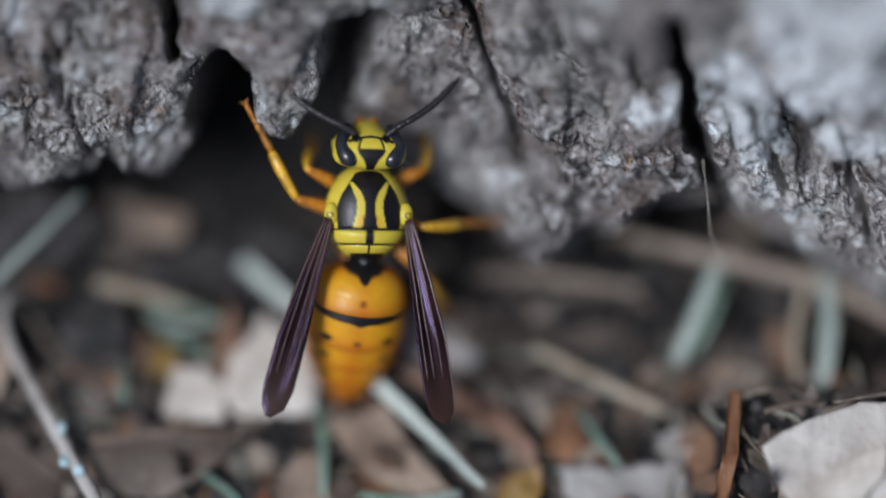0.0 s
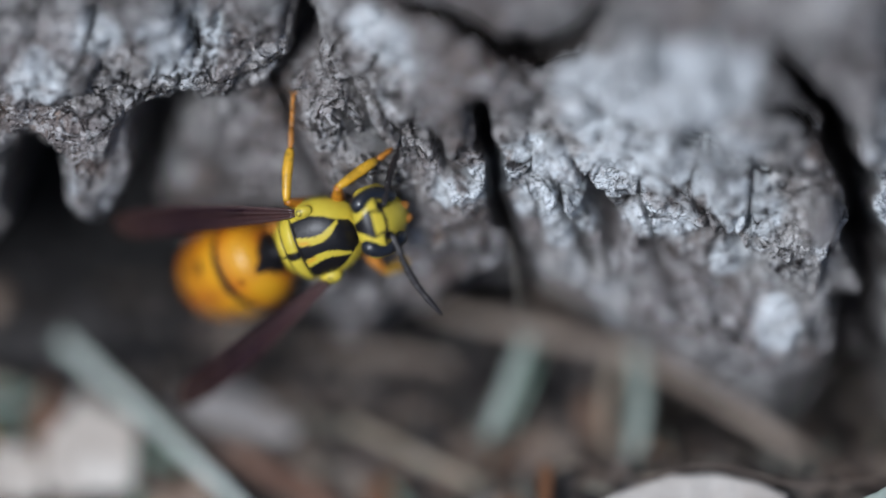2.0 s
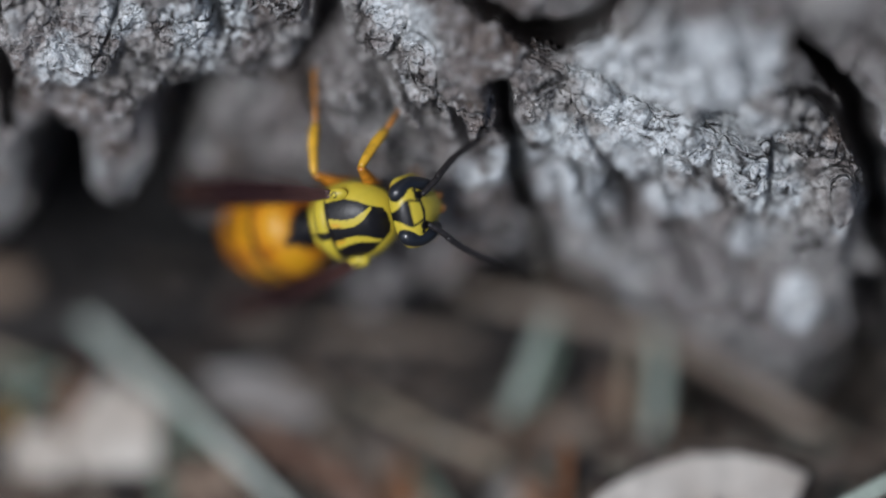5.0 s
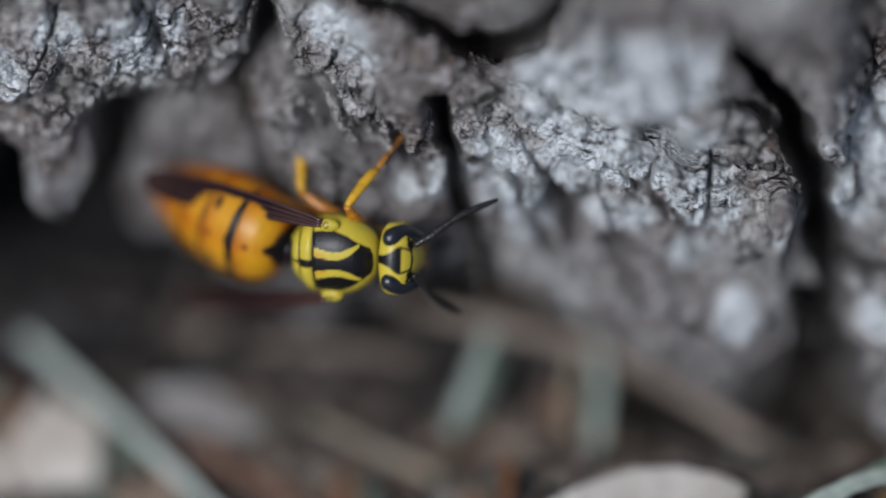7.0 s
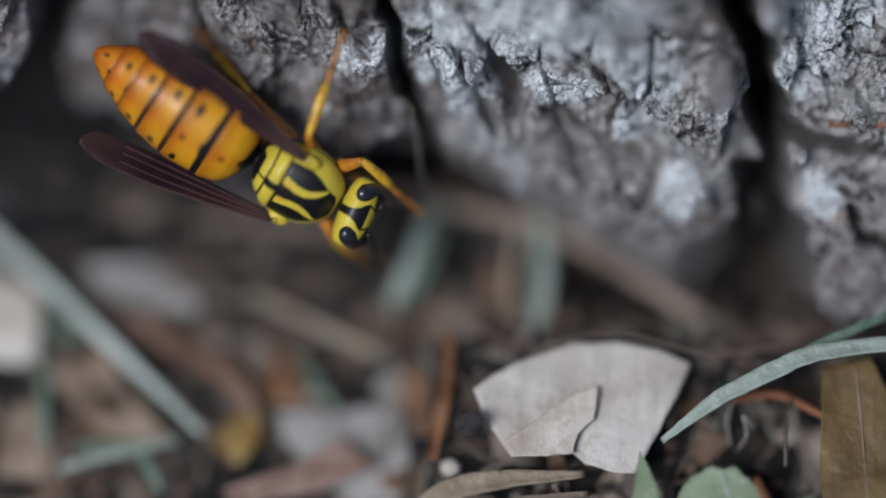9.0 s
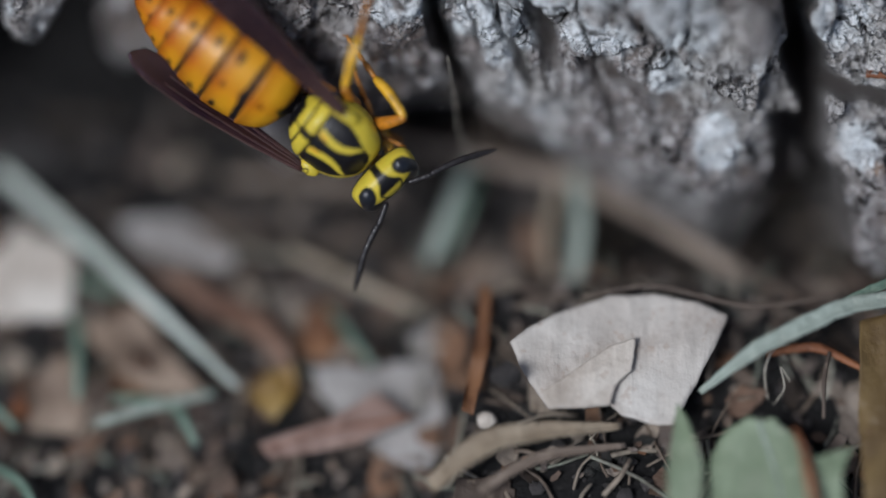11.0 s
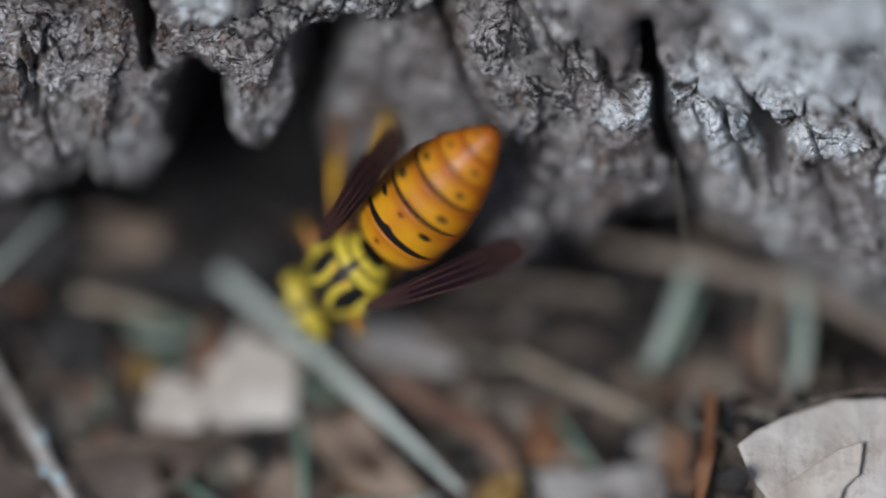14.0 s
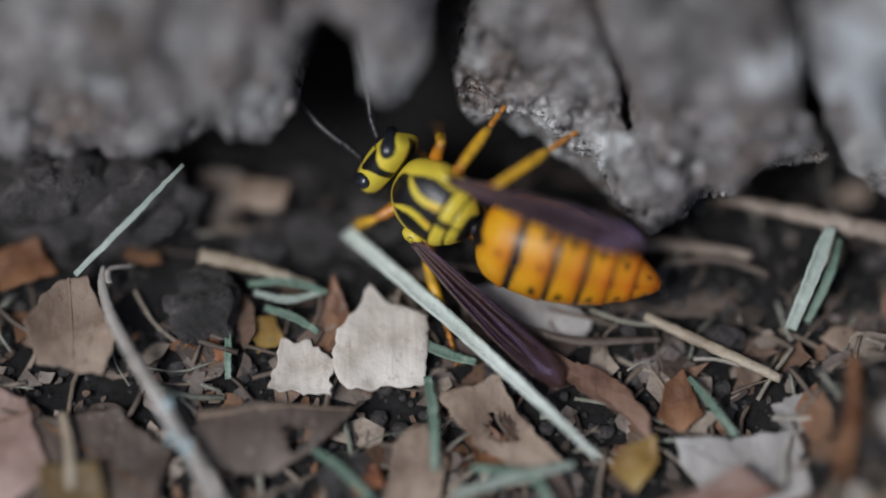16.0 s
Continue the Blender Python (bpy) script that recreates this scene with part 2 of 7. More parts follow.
def wing_material():
    m, tree, bsdf = material("wing_membrane", 0.2, 0.14)
    v = place(tree, (1, 0.12, 1))
    color = ramp(tree, noise_out(tree, v, 1100, 4), [(0.35, (0.007, 0.004, 0.005)), (0.55, (0.016, 0.007, 0.008)), (0.75, (0.045, 0.021, 0.018))])
    split = tree.nodes.new("ShaderNodeSeparateXYZ")
    tree.links.new(place(tree), split.inputs["Vector"])
    # pinkish brown at the root; the last quarter is thinner, browner and lets light through
    root = tree.nodes.new("ShaderNodeMapRange")
    root.inputs["From Min"].default_value, root.inputs["From Max"].default_value = -0.0035, 0.0
    root.inputs["To Max"].default_value = 0.45
    tree.links.new(split.outputs["Y"], root.inputs["Value"])
    color = blend(tree, root.outputs["Result"], color, (0.16, 0.085, 0.07))
    tip = tree.nodes.new("ShaderNodeMapRange")
    tip.inputs["From Min"].default_value, tip.inputs["From Max"].default_value = -0.0075, -0.0122
    tree.links.new(split.outputs["Y"], tip.inputs["Value"])
    tree.links.new(blend(tree, tip.outputs["Result"], color, (0.045, 0.024, 0.018)), bsdf.inputs["Base Color"])
    # violet gleam of the thin pleated skin
    bsdf.inputs["Specular Tint"].default_value = (0.66, 0.52, 1.0, 1)
    clear = tree.nodes.new("ShaderNodeMapRange")
    clear.inputs["To Min"].default_value, clear.inputs["To Max"].default_value = 0.97, 0.82
    tree.links.new(tip.outputs["Result"], clear.inputs["Value"])
    tree.links.new(clear.outputs["Result"], bsdf.inputs["Alpha"])
    bump(tree, bsdf, noise_out(tree, v, 1000, 2), 0.0001, 1.0)
    return m


BARK = bark_material()
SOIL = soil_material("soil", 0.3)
# near-black colour that paints shade into the bark's hollows
HOLLOW_SHADE = soil_material("hollow_shade", 0.3)
CRUMB = soil_material("soil_crumb", 3.0, 0.36, 0.0009)
PALE_LEAF = litter_material("pale_leaf", [(0.3, (0.56, 0.49, 0.41)), (0.55, (0.7, 0.64, 0.56)), (0.75, (0.76, 0.72, 0.64))], 0.6, (1, 0.2, 1), (0.3, 0.2, 0.14), 0.35, tone=0.9)
CREAM_LEAF = litter_material("cream_leaf", [(0.3, (0.46, 0.41, 0.36)), (0.55, (0.57, 0.53, 0.475)), (0.75, (0.63, 0.6, 0.55))], 0.6, (1, 0.2, 1), (0.3, 0.2, 0.14), 0.35, tone=1.0)
BEIGE_LEAF = litter_material("beige_leaf", [(0.3, (0.2, 0.14, 0.1)), (0.5, (0.34, 0.25, 0.18)), (0.75, (0.47, 0.37, 0.28))], 0.6, (1, 0.2, 1), (0.12, 0.07, 0.04), 0.5)
BROWN_LEAF = litter_material("brown_leaf", [(0.3, (0.13, 0.055, 0.025)), (0.55, (0.27, 0.13, 0.06)), (0.75, (0.38, 0.2, 0.1))], 0.5, (1, 0.2, 1), (0.08, 0.03, 0.015), 0.5)
RED_LEAF = litter_material("reddish_leaf", [(0.3, (0.14, 0.07, 0.045)), (0.55, (0.27, 0.16, 0.11)), (0.75, (0.38, 0.26, 0.19))], 0.6, (1, 0.2, 1), (0.1, 0.04, 0.02), 0.4)
DARK_LEAF = litter_material("dark_leaf", [(0.3, (0.07, 0.05, 0.04)), (0.55, (0.15, 0.115, 0.09)), (0.75, (0.25, 0.2, 0.16))], 0.6, (1, 0.2, 1), (0.3, 0.24, 0.18), 0.3)
GREY_LEAF = litter_material("grey_leaf", [(0.3, (0.27, 0.25, 0.23)), (0.55, (0.38, 0.36, 0.34)), (0.75, (0.47, 0.44, 0.42))], 0.6, (1, 0.2, 1), (0.2, 0.16, 0.13), 0.4, tone=1.0)
PINK_LEAF = litter_material("pink_leaf", [(0.3, (0.22, 0.14, 0.11)), (0.55, (0.33, 0.23, 0.19)), (0.75, (0.42, 0.31, 0.26))], 0.55, (1, 0.2, 1), (0.2, 0.09, 0.06), 0.4, tone=1.0)
YELLOW_LEAF = litter_material("yellow_leaf", [(0.3, (0.26, 0.15, 0.04)), (0.55, (0.4, 0.26, 0.07)), (0.75, (0.46, 0.34, 0.14))], 0.5, (1, 0.2, 1), (0.2, 0.09, 0.02), 0.5)
OLIVE_LEAF = litter_material("olive_leaf", [(0.3, (0.13, 0.08, 0.03)), (0.55, (0.22, 0.15, 0.06)), (0.75, (0.28, 0.21, 0.09))], 0.5, (1, 0.2, 1), (0.1, 0.05, 0.02), 0.4)
SAGE_LEAF = litter_material("sage_leaf", [(0.3, (0.2, 0.26, 0.15)), (0.55, (0.31, 0.38, 0.25)), (0.75, (0.4, 0.46, 0.33))], 0.55, (1, 0.2, 1), (0.5, 0.52, 0.4), 0.3)
PALE_GRASS = litter_material("pale_green_grass", [(0.3, (0.33, 0.39, 0.33)), (0.55, (0.46, 0.52, 0.45)), (0.75, (0.58, 0.62, 0.55))], 0.5, (1, 1, 1), (0.6, 0.62, 0.52), 0.25)
STEM = litter_material("pale_stem", [(0.3, (0.46, 0.52, 0.45)), (0.55, (0.62, 0.67, 0.6)), (0.75, (0.72, 0.75, 0.68))], 0.5, (1, 1, 1), (0.5, 0.5, 0.4), 0.3, tone=1.0)
GREEN_GRASS = litter_material("green_grass", [(0.3, (0.11, 0.18, 0.13)), (0.55, (0.2, 0.29, 0.22)), (0.75, (0.32, 0.4, 0.32))], 0.5, (1, 1, 1), (0.5, 0.55, 0.42), 0.25)
STRAW = litter_material("straw", [(0.3, (0.36, 0.28, 0.19)), (0.55, (0.5, 0.42, 0.31)), (0.75, (0.58, 0.52, 0.42))], 0.55, (1, 1, 1), (0.22, 0.15, 0.09), 0.35)
TWIG = litter_material("grey_twig", [(0.3, (0.36, 0.32, 0.28)), (0.55, (0.55, 0.51, 0.46)), (0.75, (0.68, 0.64, 0.59))], 0.65, (1, 1, 1), (0.15, 0.12, 0.1), 0.4)
STICK = litter_material("brown_stick", [(0.3, (0.17, 0.13, 0.1)), (0.55, (0.31, 0.25, 0.2)), (0.75, (0.44, 0.37, 0.3))], 0.7, (1, 1, 1), (0.1, 0.07, 0.05), 0.4, tone=1.0)
RUST = litter_material("rust_brown", [(0.3, (0.2, 0.07, 0.03)), (0.55, (0.34, 0.14, 0.06)), (0.75, (0.42, 0.22, 0.12))], 0.6, (1, 1, 1), (0.1, 0.04, 0.02), 0.4)
MIXED = litter_material("mixed_litter", [(0.05, (0.05, 0.04, 0.032)), (0.3, (0.13, 0.095, 0.075)), (0.45, (0.26, 0.13, 0.065)), (0.6, (0.3, 0.24, 0.19)), (0.75, (0.17, 0.14, 0.125)), (0.9, (0.45, 0.37, 0.29))], 0.65, (1, 1, 1), (0.1, 0.07, 0.05), 0.4, True, 0.85)
FIBRES = litter_material("mixed_fibres", [(0.05, (0.1, 0.075, 0.06)), (0.35, (0.25, 0.19, 0.14)), (0.6, (0.42, 0.35, 0.27)), (0.8, (0.3, 0.33, 0.26)), (0.95, (0.55, 0.5, 0.42))], 0.6, (1, 1, 1), (0.1, 0.07, 0.05), 0.3, True, 0.78)
LICHEN_BLUE = plain_shell("blue_lichen", (0.45, 0.58, 0.6), 0.8, 0.0, 1500)
HAIR = plain_shell("pale_fibre", (0.6, 0.55, 0.45), 0.5, 0.1, 1500)
SHELL = shell_material("wasp_shell", 0.42, 0.1)
EYE = plain_shell("eye_black", (0.018, 0.02, 0.026), 0.3, 0.35, 9000)
DARK = plain_shell("antenna_black", (0.022, 0.018, 0.018), 0.45, 0.1, 4000)
RUSTY = plain_shell("leg_rust", (0.55, 0.21, 0.015), 0.35, 0.3, 1800)
AMBER = plain_shell("leg_yellow", (0.72, 0.4, 0.02), 0.35, 0.3, 1800)
OCHRE = plain_shell("foot_orange", (0.5, 0.2, 0.02), 0.4, 0.2, 1800)
WING = wing_material()
VEIN = plain_shell("wing_vein", (0.07, 0.032, 0.028), 0.35, 0.1, 3000)


# ---- building blocks; sizes in millimetres ----
def mesh_of(name, verts, faces, mat, smooth=True, tone=None):
    data = bpy.data.meshes.new(name)
    data.from_pydata([tuple(v) for v in (np.asarray(verts, float) * MM).tolist()], [], faces)
    if isinstance(mat, (list, tuple)):
        for one in mat:
            data.materials.append(one)
    else:
        data.materials.append(mat)
    if smooth:
        data.polygons.foreach_set("use_smooth", [True] * len(data.polygons))
    if tone is not None:
        layer = data.color_attributes.new("tone", "FLOAT_COLOR", "POINT")
        layer.data.foreach_set("color", np.c_[tone, np.ones(len(tone))].astype(np.float32).ravel())
    data.update()
    return data


def part(name, data, parent, label=""):
    ob = new(name, data)
    ob.parent = parent
    return tagged(ob, label)


def thing(name, data, label, category, group="", kind="", at=(0, 0, 0)):
    ob = new(name, data)
    ob.location = Vector(at) * MM
    return tagged(ob, label, category, group, kind)


def curve_points(points, count):
    """A smooth line through the points, in even steps."""
    p = np.asarray(points, float)
    if len(p) < 3:
        s = np.linspace(0, 1, count)[:, None]
        return p[0] * (1 - s) + p[-1] * s
    q = np.vstack([2 * p[0] - p[1], p, 2 * p[-1] - p[-2]])
    out = []
    for u in np.linspace(0, len(p) - 1 - 1e-6, count):
        n = int(u)
        f = u - n
        a, b, c, d = q[n : n + 4]
        out.append(0.5 * (2 * b + (c - a) * f + (2 * a - 5 * b + 4 * c - d) * f**2 + (3 * b - a - 3 * c + d) * f**3))
    return np.array(out)


def frames_along(line, up=(0, 0, 1)):
    t = np.gradient(line, axis=0)
    t /= np.linalg.norm(t, axis=1, keepdims=True) + 1e-12
    side = np.cross(t, np.asarray(up, float))
    side /= np.linalg.norm(side, axis=1, keepdims=True) + 1e-12
    return t, side, np.cross(side, t)


def tube(line, radii, around=10, flat=1.0, rough=0.0, seed=0, up=(0, 0, 1)):
    """A closed round bar along a line: its points and faces."""
    line, radii = np.asarray(line, float), np.asarray(radii, float)
    _, side, top = frames_along(line, up)
    rnd = np.random.RandomState(seed)
    verts, faces = [], []
    for n in range(len(line)):
        for k in range(around):
            a = 2 * math.pi * k / around
            r = radii[n] * (1 + rough * (rnd.rand() - 0.5))
            verts.append(line[n] + r * (math.cos(a) * side[n] + flat * math.sin(a) * top[n]))
    for n in range(len(line) - 1):
        for k in range(around):
            a, b = n * around + k, n * around + (k + 1) % around
            faces.append((a, b, b + around, a + around))
    faces.append(tuple(range(around))[::-1])
    faces.append(tuple((len(line) - 1) * around + k for k in range(around)))
    return verts, faces


def merge(*pieces):
    verts, faces = [], []
    for v, f in pieces:
        base = len(verts)
        verts += list(v)
        faces += [tuple(i + base for i in one) for one in f]
    return verts, faces


def strip(points, widths, thick=0.12, fold=0.25, count=24, twist=0.0, seed=0):
    """A grass blade: a folded strip with thickness along a line."""
    line = curve_points(points, count)
    rnd = np.random.RandomState(seed)
    line = line + (rnd.rand(count, 3) - 0.5) * 0.06
    _, side, top = frames_along(line)
    w = np.interp(np.linspace(0, 1, count), np.linspace(0, 1, len(widths)), widths) / 2
    verts, faces = [], []
    for n in range(count):
        a = twist * n / count
        s = math.cos(a) * side[n] + math.sin(a) * top[n]
        u = math.cos(a) * top[n] - math.sin(a) * side[n]
        ribs = [(-1, fold), (-0.55, fold * 0.35), (0, 0), (0.55, fold * 0.35), (1, fold)]
        for x, h in ribs:
            verts.append(line[n] + s * x * w[n] + u * (h * w[n] + thick / 2))
        for x, h in ribs[::-1]:
            verts.append(line[n] + s * x * w[n] + u * (h * w[n] - thick / 2))
    for n in range(count - 1):
        for k in range(10):
            a, b = n * 10 + k, n * 10 + (k + 1) % 10
            faces.append((a, a + 10, b + 10, b))
    faces.append(tuple(range(10)))
    faces.append(tuple((count - 1) * 10 + k for k in range(10))[::-1])
    return verts, faces


def flake(outline, z=0.5, tilt=(0.0, 0.0), curl=0.0, axis=0.0, ragged=0.18, thick=0.14, seed=1, wave=0.4, holes=()):
    """A piece of leaf over an outline of (x, y) corners: torn edge, curl across an axis, waves, thickness."""
    ring = np.array(outline, float)
    dense = []
    for a, b in zip(ring, np.roll(ring, -1, 0)):
        n = max(3, int(np.hypot(*(b - a)) / 0.28))
        dense += [a + (b - a) * k / n for k in range(n)]
    dense = np.array(dense)
    mid = dense.mean(0)
    rnd = np.random.RandomState(seed)
    out = dense - mid
    jag = lattice(dense[:, 0] * 1.1 + seed, dense[:, 1] * 1.1, seed) * 1.6 + lattice(dense[:, 0] * 3.3, dense[:, 1] * 3.3 + seed, seed + 1) + 0.5 * (rnd.rand(len(dense)) - 0.5)
    out = out * (1 + 1.6 * ragged * jag[:, None] / (np.linalg.norm(out, axis=1, keepdims=True) + 0.5))
    rings = [1.0, 0.94, 0.84, 0.7, 0.54, 0.36, 0.18]
    flat = np.vstack([mid + out * s for s in rings] + [mid[None]])
    ca, sa = math.cos(axis), math.sin(axis)
    local = flat - mid
    across = -local[:, 0] * sa + local[:, 1] * ca
    height = z + local[:, 0] * tilt[0] + local[:, 1] * tilt[1] + curl * across**2
    height = height + wave * (fractal(flat[:, 0] * 0.35 + seed, flat[:, 1] * 0.35, seed + 5, 3)) + 0.05 * lattice(flat[:, 0] * 2.5, flat[:, 1] * 2.5, seed + 9)
    far_out = np.r_[np.repeat(rings, len(dense)), 0.0]
    height = height + far_out**3 * 0.8 * wave * (lattice(flat[:, 0] * 0.55 + seed, flat[:, 1] * 0.55 - seed, seed + 12) * 2 + 0.3)
    n = len(dense)
    top = np.c_[flat, height + thick / 2]
    low = np.c_[flat, height - thick / 2]
    verts, size, faces = np.vstack([top, low]), len(flat), []

    def gone(*ids):
        c = flat[list(ids)].mean(0)
        return any(np.hypot((c[0] - hx), (c[1] - hy)) < hr * (1 + 0.5 * lattice(c[:1] * 2, c[1:] * 2, 3)[0]) for hx, hy, hr in holes)

    for r in range(len(rings) - 1):
        for k in range(n):
            a, b = r * n + k, r * n + (k + 1) % n
            if not gone(a, b, b + n, a + n):
                faces.append((a, b, b + n, a + n))
                faces.append((a + size, a + n + size, b + n + size, b + size))
    last = (len(rings) - 1) * n
    for k in range(n):
        a, b = last + k, last + (k + 1) % n
        if not gone(a, b, size - 1):
            faces.append((a, b, size - 1))
            faces.append((a + size, 2 * size - 1, b + size))
    for k in range(n):
        a, b = k, (k + 1) % n
        faces.append((b, a, a + size, b + size))
    return verts, faces


def lump(center, size, seed, rows=9, cols=14, rough=0.28):
    """A clod: a rounded stone-like ball with uneven sides."""
    verts, faces = [], []
    for i in range(rows + 1):
        th = math.pi * i / rows
        for j in range(cols):
            ph = 2 * math.pi * j / cols
            d = np.array([math.sin(th) * math.cos(ph), math.sin(th) * math.sin(ph), math.cos(th)])
            n = noise.noise(Vector(d * 1.7) + Vector((seed, 0, 0))) + 0.5 * noise.noise(Vector(d * 4.1) + Vector((0, seed, 0)))
            verts.append(np.array(center) + d * np.array(size) * (1 + rough * n))
    for i in range(rows):
        for j in range(cols):
            a, b = i * cols + j, i * cols + (j + 1) % cols
            faces.append((a, a + cols, b + cols, b))
    return verts, faces


def raised(foot):
    """The shift that raises a thing along the camera's line of sight."""
    up = float(swell(np.array([foot[0]]), np.array([foot[1]]))[0])
    return np.array([0.0, -0.42 * up, up])


def lay(name, piece, mat, label, category, group="", kind="", smooth=True):
    """A loose thing as one mesh, its origin at its foot."""
    v = np.asarray(piece[0], float)
    foot = np.array([v[:, 0].mean(), v[:, 1].mean(), v[:, 2].min()])
    v, foot = v + raised(foot), foot + raised(foot)
    return thing(name, mesh_of(name, v - foot, piece[1], mat, smooth), label, category, group, kind, foot)


# ---- ground: one sheet, fine by the trunk and coarse towards the horizon ----
def swell(x, y):
    """Litter a few millimetres higher beyond the root's end, fitted to the camera's focus."""
    return 4.6 * step(12, 19, x) * step(4, 8, -y)


def soil_height(x, y):
    z = -0.75 + 0.9 * fractal(x / 7.0, y / 7.0, 11, 4) + 0.6 * np.abs(fractal(x / 1.8, y / 1.8, 21, 3))
    z = z - 1.6 * step(8, 16, x) * step(-1, 5, y) - 1.5 * step(4, 10, y) * step(-20, -15, x)
    z = z - 6.0 * step(20, 27, x) * step(-6.5, -2, y)
    z = z + swell(x, y)
    near = np.exp(-((x / 90.0) ** 2 + (y / 90.0) ** 2))
    return -0.5 + (z + 0.5) * near


def build_ground():
    fine_x, fine_y = np.arange(-40, 60.01, 0.4), np.arange(-30, 22.01, 0.4)
    far = np.geomspace(2, 400000, 26)
    xs = np.r_[-40 - far[::-1], fine_x, 60 + far]
    ys = np.r_[-30 - far[::-1], fine_y, 22 + far]
    gx, gy = np.meshgrid(xs, ys, indexing="ij")
    verts = np.c_[gx.ravel(), gy.ravel(), soil_height(gx, gy).ravel()]
    nx, ny = len(xs), len(ys)
    i, j = np.meshgrid(np.arange(nx - 1), np.arange(ny - 1), indexing="ij")
    a = (i * ny + j).ravel()
    faces = np.c_[a, a + ny, a + ny + 1, a + 1].tolist()
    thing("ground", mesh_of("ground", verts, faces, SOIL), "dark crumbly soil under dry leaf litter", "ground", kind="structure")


build_ground()

# ---- tree: the flared foot of a trunk with grey, deeply furrowed bark ----
LEFT_PLATE = [(-80, 3), (-28.2, 10.6), (-25, 10.4), (-22, 11), (-21.3, 12.2), (-20.2, 12.1), (-17.2, 11.3), (-15.9, 13), (-16.4, 15.3), (-15.9, 17.3), (-14.8, 19.3), (-13.6, 19.6), (-12.5, 19.1), (-12, 16.9), (-10.9, 14.9), (-9.6, 14.8), (-9, 16.6), (-8.7, 19), (-8.3, 21.4), (-7.1, 22.6), (-5.1, 22.7), (-0.9, 23.4), (0.5, 25.4), (0.9, 28.4), (1.3, 32.2), (2.8, 90), (-80, 90)]
RIGHT_PLATE = [(3.4, 90), (2.1, 32.2), (2.3, 28.7), (3.4, 26.9), (2.8, 25), (1.2, 24.1), (1.5, 21.6), (3.1, 16.7), (5.4, 13.3), (8.3, 10.5), (10, 9.4), (11.6, 11.3), (13.5, 12.6), (15.6, 11.6), (18.6, 11), (21.4, 9.1), (27.6, 7.7), (31.7, 7), (34.1, 8.3), (36.1, 6.8), (38.2, 3.8), (42, 2.7), (80, -3), (80, 90)]
INNER_ROOT = [(-4.6, 23.2), (-0.1, 24), (5, 14.7), (24, 14.9), (34.2, 9.5), (34.2, 6.3), (32.8, 3.2), (31.4, 1.7), (29, 2.4), (27.8, 3.6), (25.3, 5.2), (22.5, 6.2), (18.4, 8.2), (15.3, 9.4), (12.2, 9.6), (10.1, 7.8), (8.4, 8), (6.8, 6.1), (4.1, 5.7), (2, 6.9), (0.5, 8.3), (-2.4, 9.6), (-4.8, 10.3), (-6.0, 11.6), (-6.6, 13.6), (-6.1, 15.8), (-5.3, 18.2), (-4.5, 20.7)]
# furrows: line, half width, depth
CLEFTS = [
    ([(12.4, 24.0), (12.8, 22.3), (13.4, 19.2), (14.3, 16.1), (15.3, 12.8), (16.2, 8.5)], 0.5, 14.0),
    ([(29.2, 30.0), (31.0, 27.6), (33.1, 25.2), (34.5, 21.3), (35.4, 17.4), (36.0, 13.0), (37.1, 5.5)], 0.8, 26.0),
    ([(18.6, 19.9), (19.8, 17.1), (20.7, 15.4)], 0.22, 2.6),
    ([(23.4, 16), (24.1, 13.2), (24.7, 10.7)], 0.2, 2.4),
    ([(4.4, 23.9), (5.7, 22.2), (7.3, 19.7)], 0.25, 3.1),
    ([(-19.9, 29.5), (-17.7, 24.5), (-16.5, 20.3)], 0.5, 13.0),
    ([(-24.1, 20.5), (-23.5, 17)], 0.16, 2.0),
    ([(7.6, 30.5), (11.2, 29.1), (12.5, 28.5), (15.3, 27.2), (18.0, 28.9), (19.0, 32.4)], 0.7, 16.0),
]
CRACKS = [
    ([(-0.2, 22.6), (1.3, 19.2), (3.0, 15.6), (3.8, 12.8)], 0.24, 7.0),
    ([(3.9, 22.8), (5.3, 21.0), (7.0, 19.8)], 0.16, 3.0),
    ([(17, 19.4), (18.1, 16.6), (19.6, 13.9)], 0.18, 2.0),
    ([(35.7, 16.7), (38.3, 15.1), (43.9, 14.4)], 0.4, 8.0),
    ([(40.4, 11), (41.5, 8.4), (44, 7)], 0.25, 6.0),
    ([(23.9, 24.1), (27, 22.9), (29.6, 23.5)], 0.35, 3.1),
    ([(-27.9, 22.8), (-24.5, 24.1), (-20.9, 22.8)], 0.3, 2.6),
    ([(-6.3, 33.4), (-5.3, 29.3), (-4.4, 25.7)], 0.22, 2.4),
    ([(13.0, 28.4), (15.2, 27.8), (17.2, 28.7), (18.3, 30.1), (18.9, 31.4)], 0.45, 13.0),
    ([(14.0, 26.0), (18.3, 24.9), (22.4, 23.6), (25.7, 22.8), (29.5, 21.4)], 0.22, 2.6),
    ([(28.5, 26.4), (30.9, 25.4), (33.0, 23.8), (34.8, 21.4)], 0.28, 5.0),
]
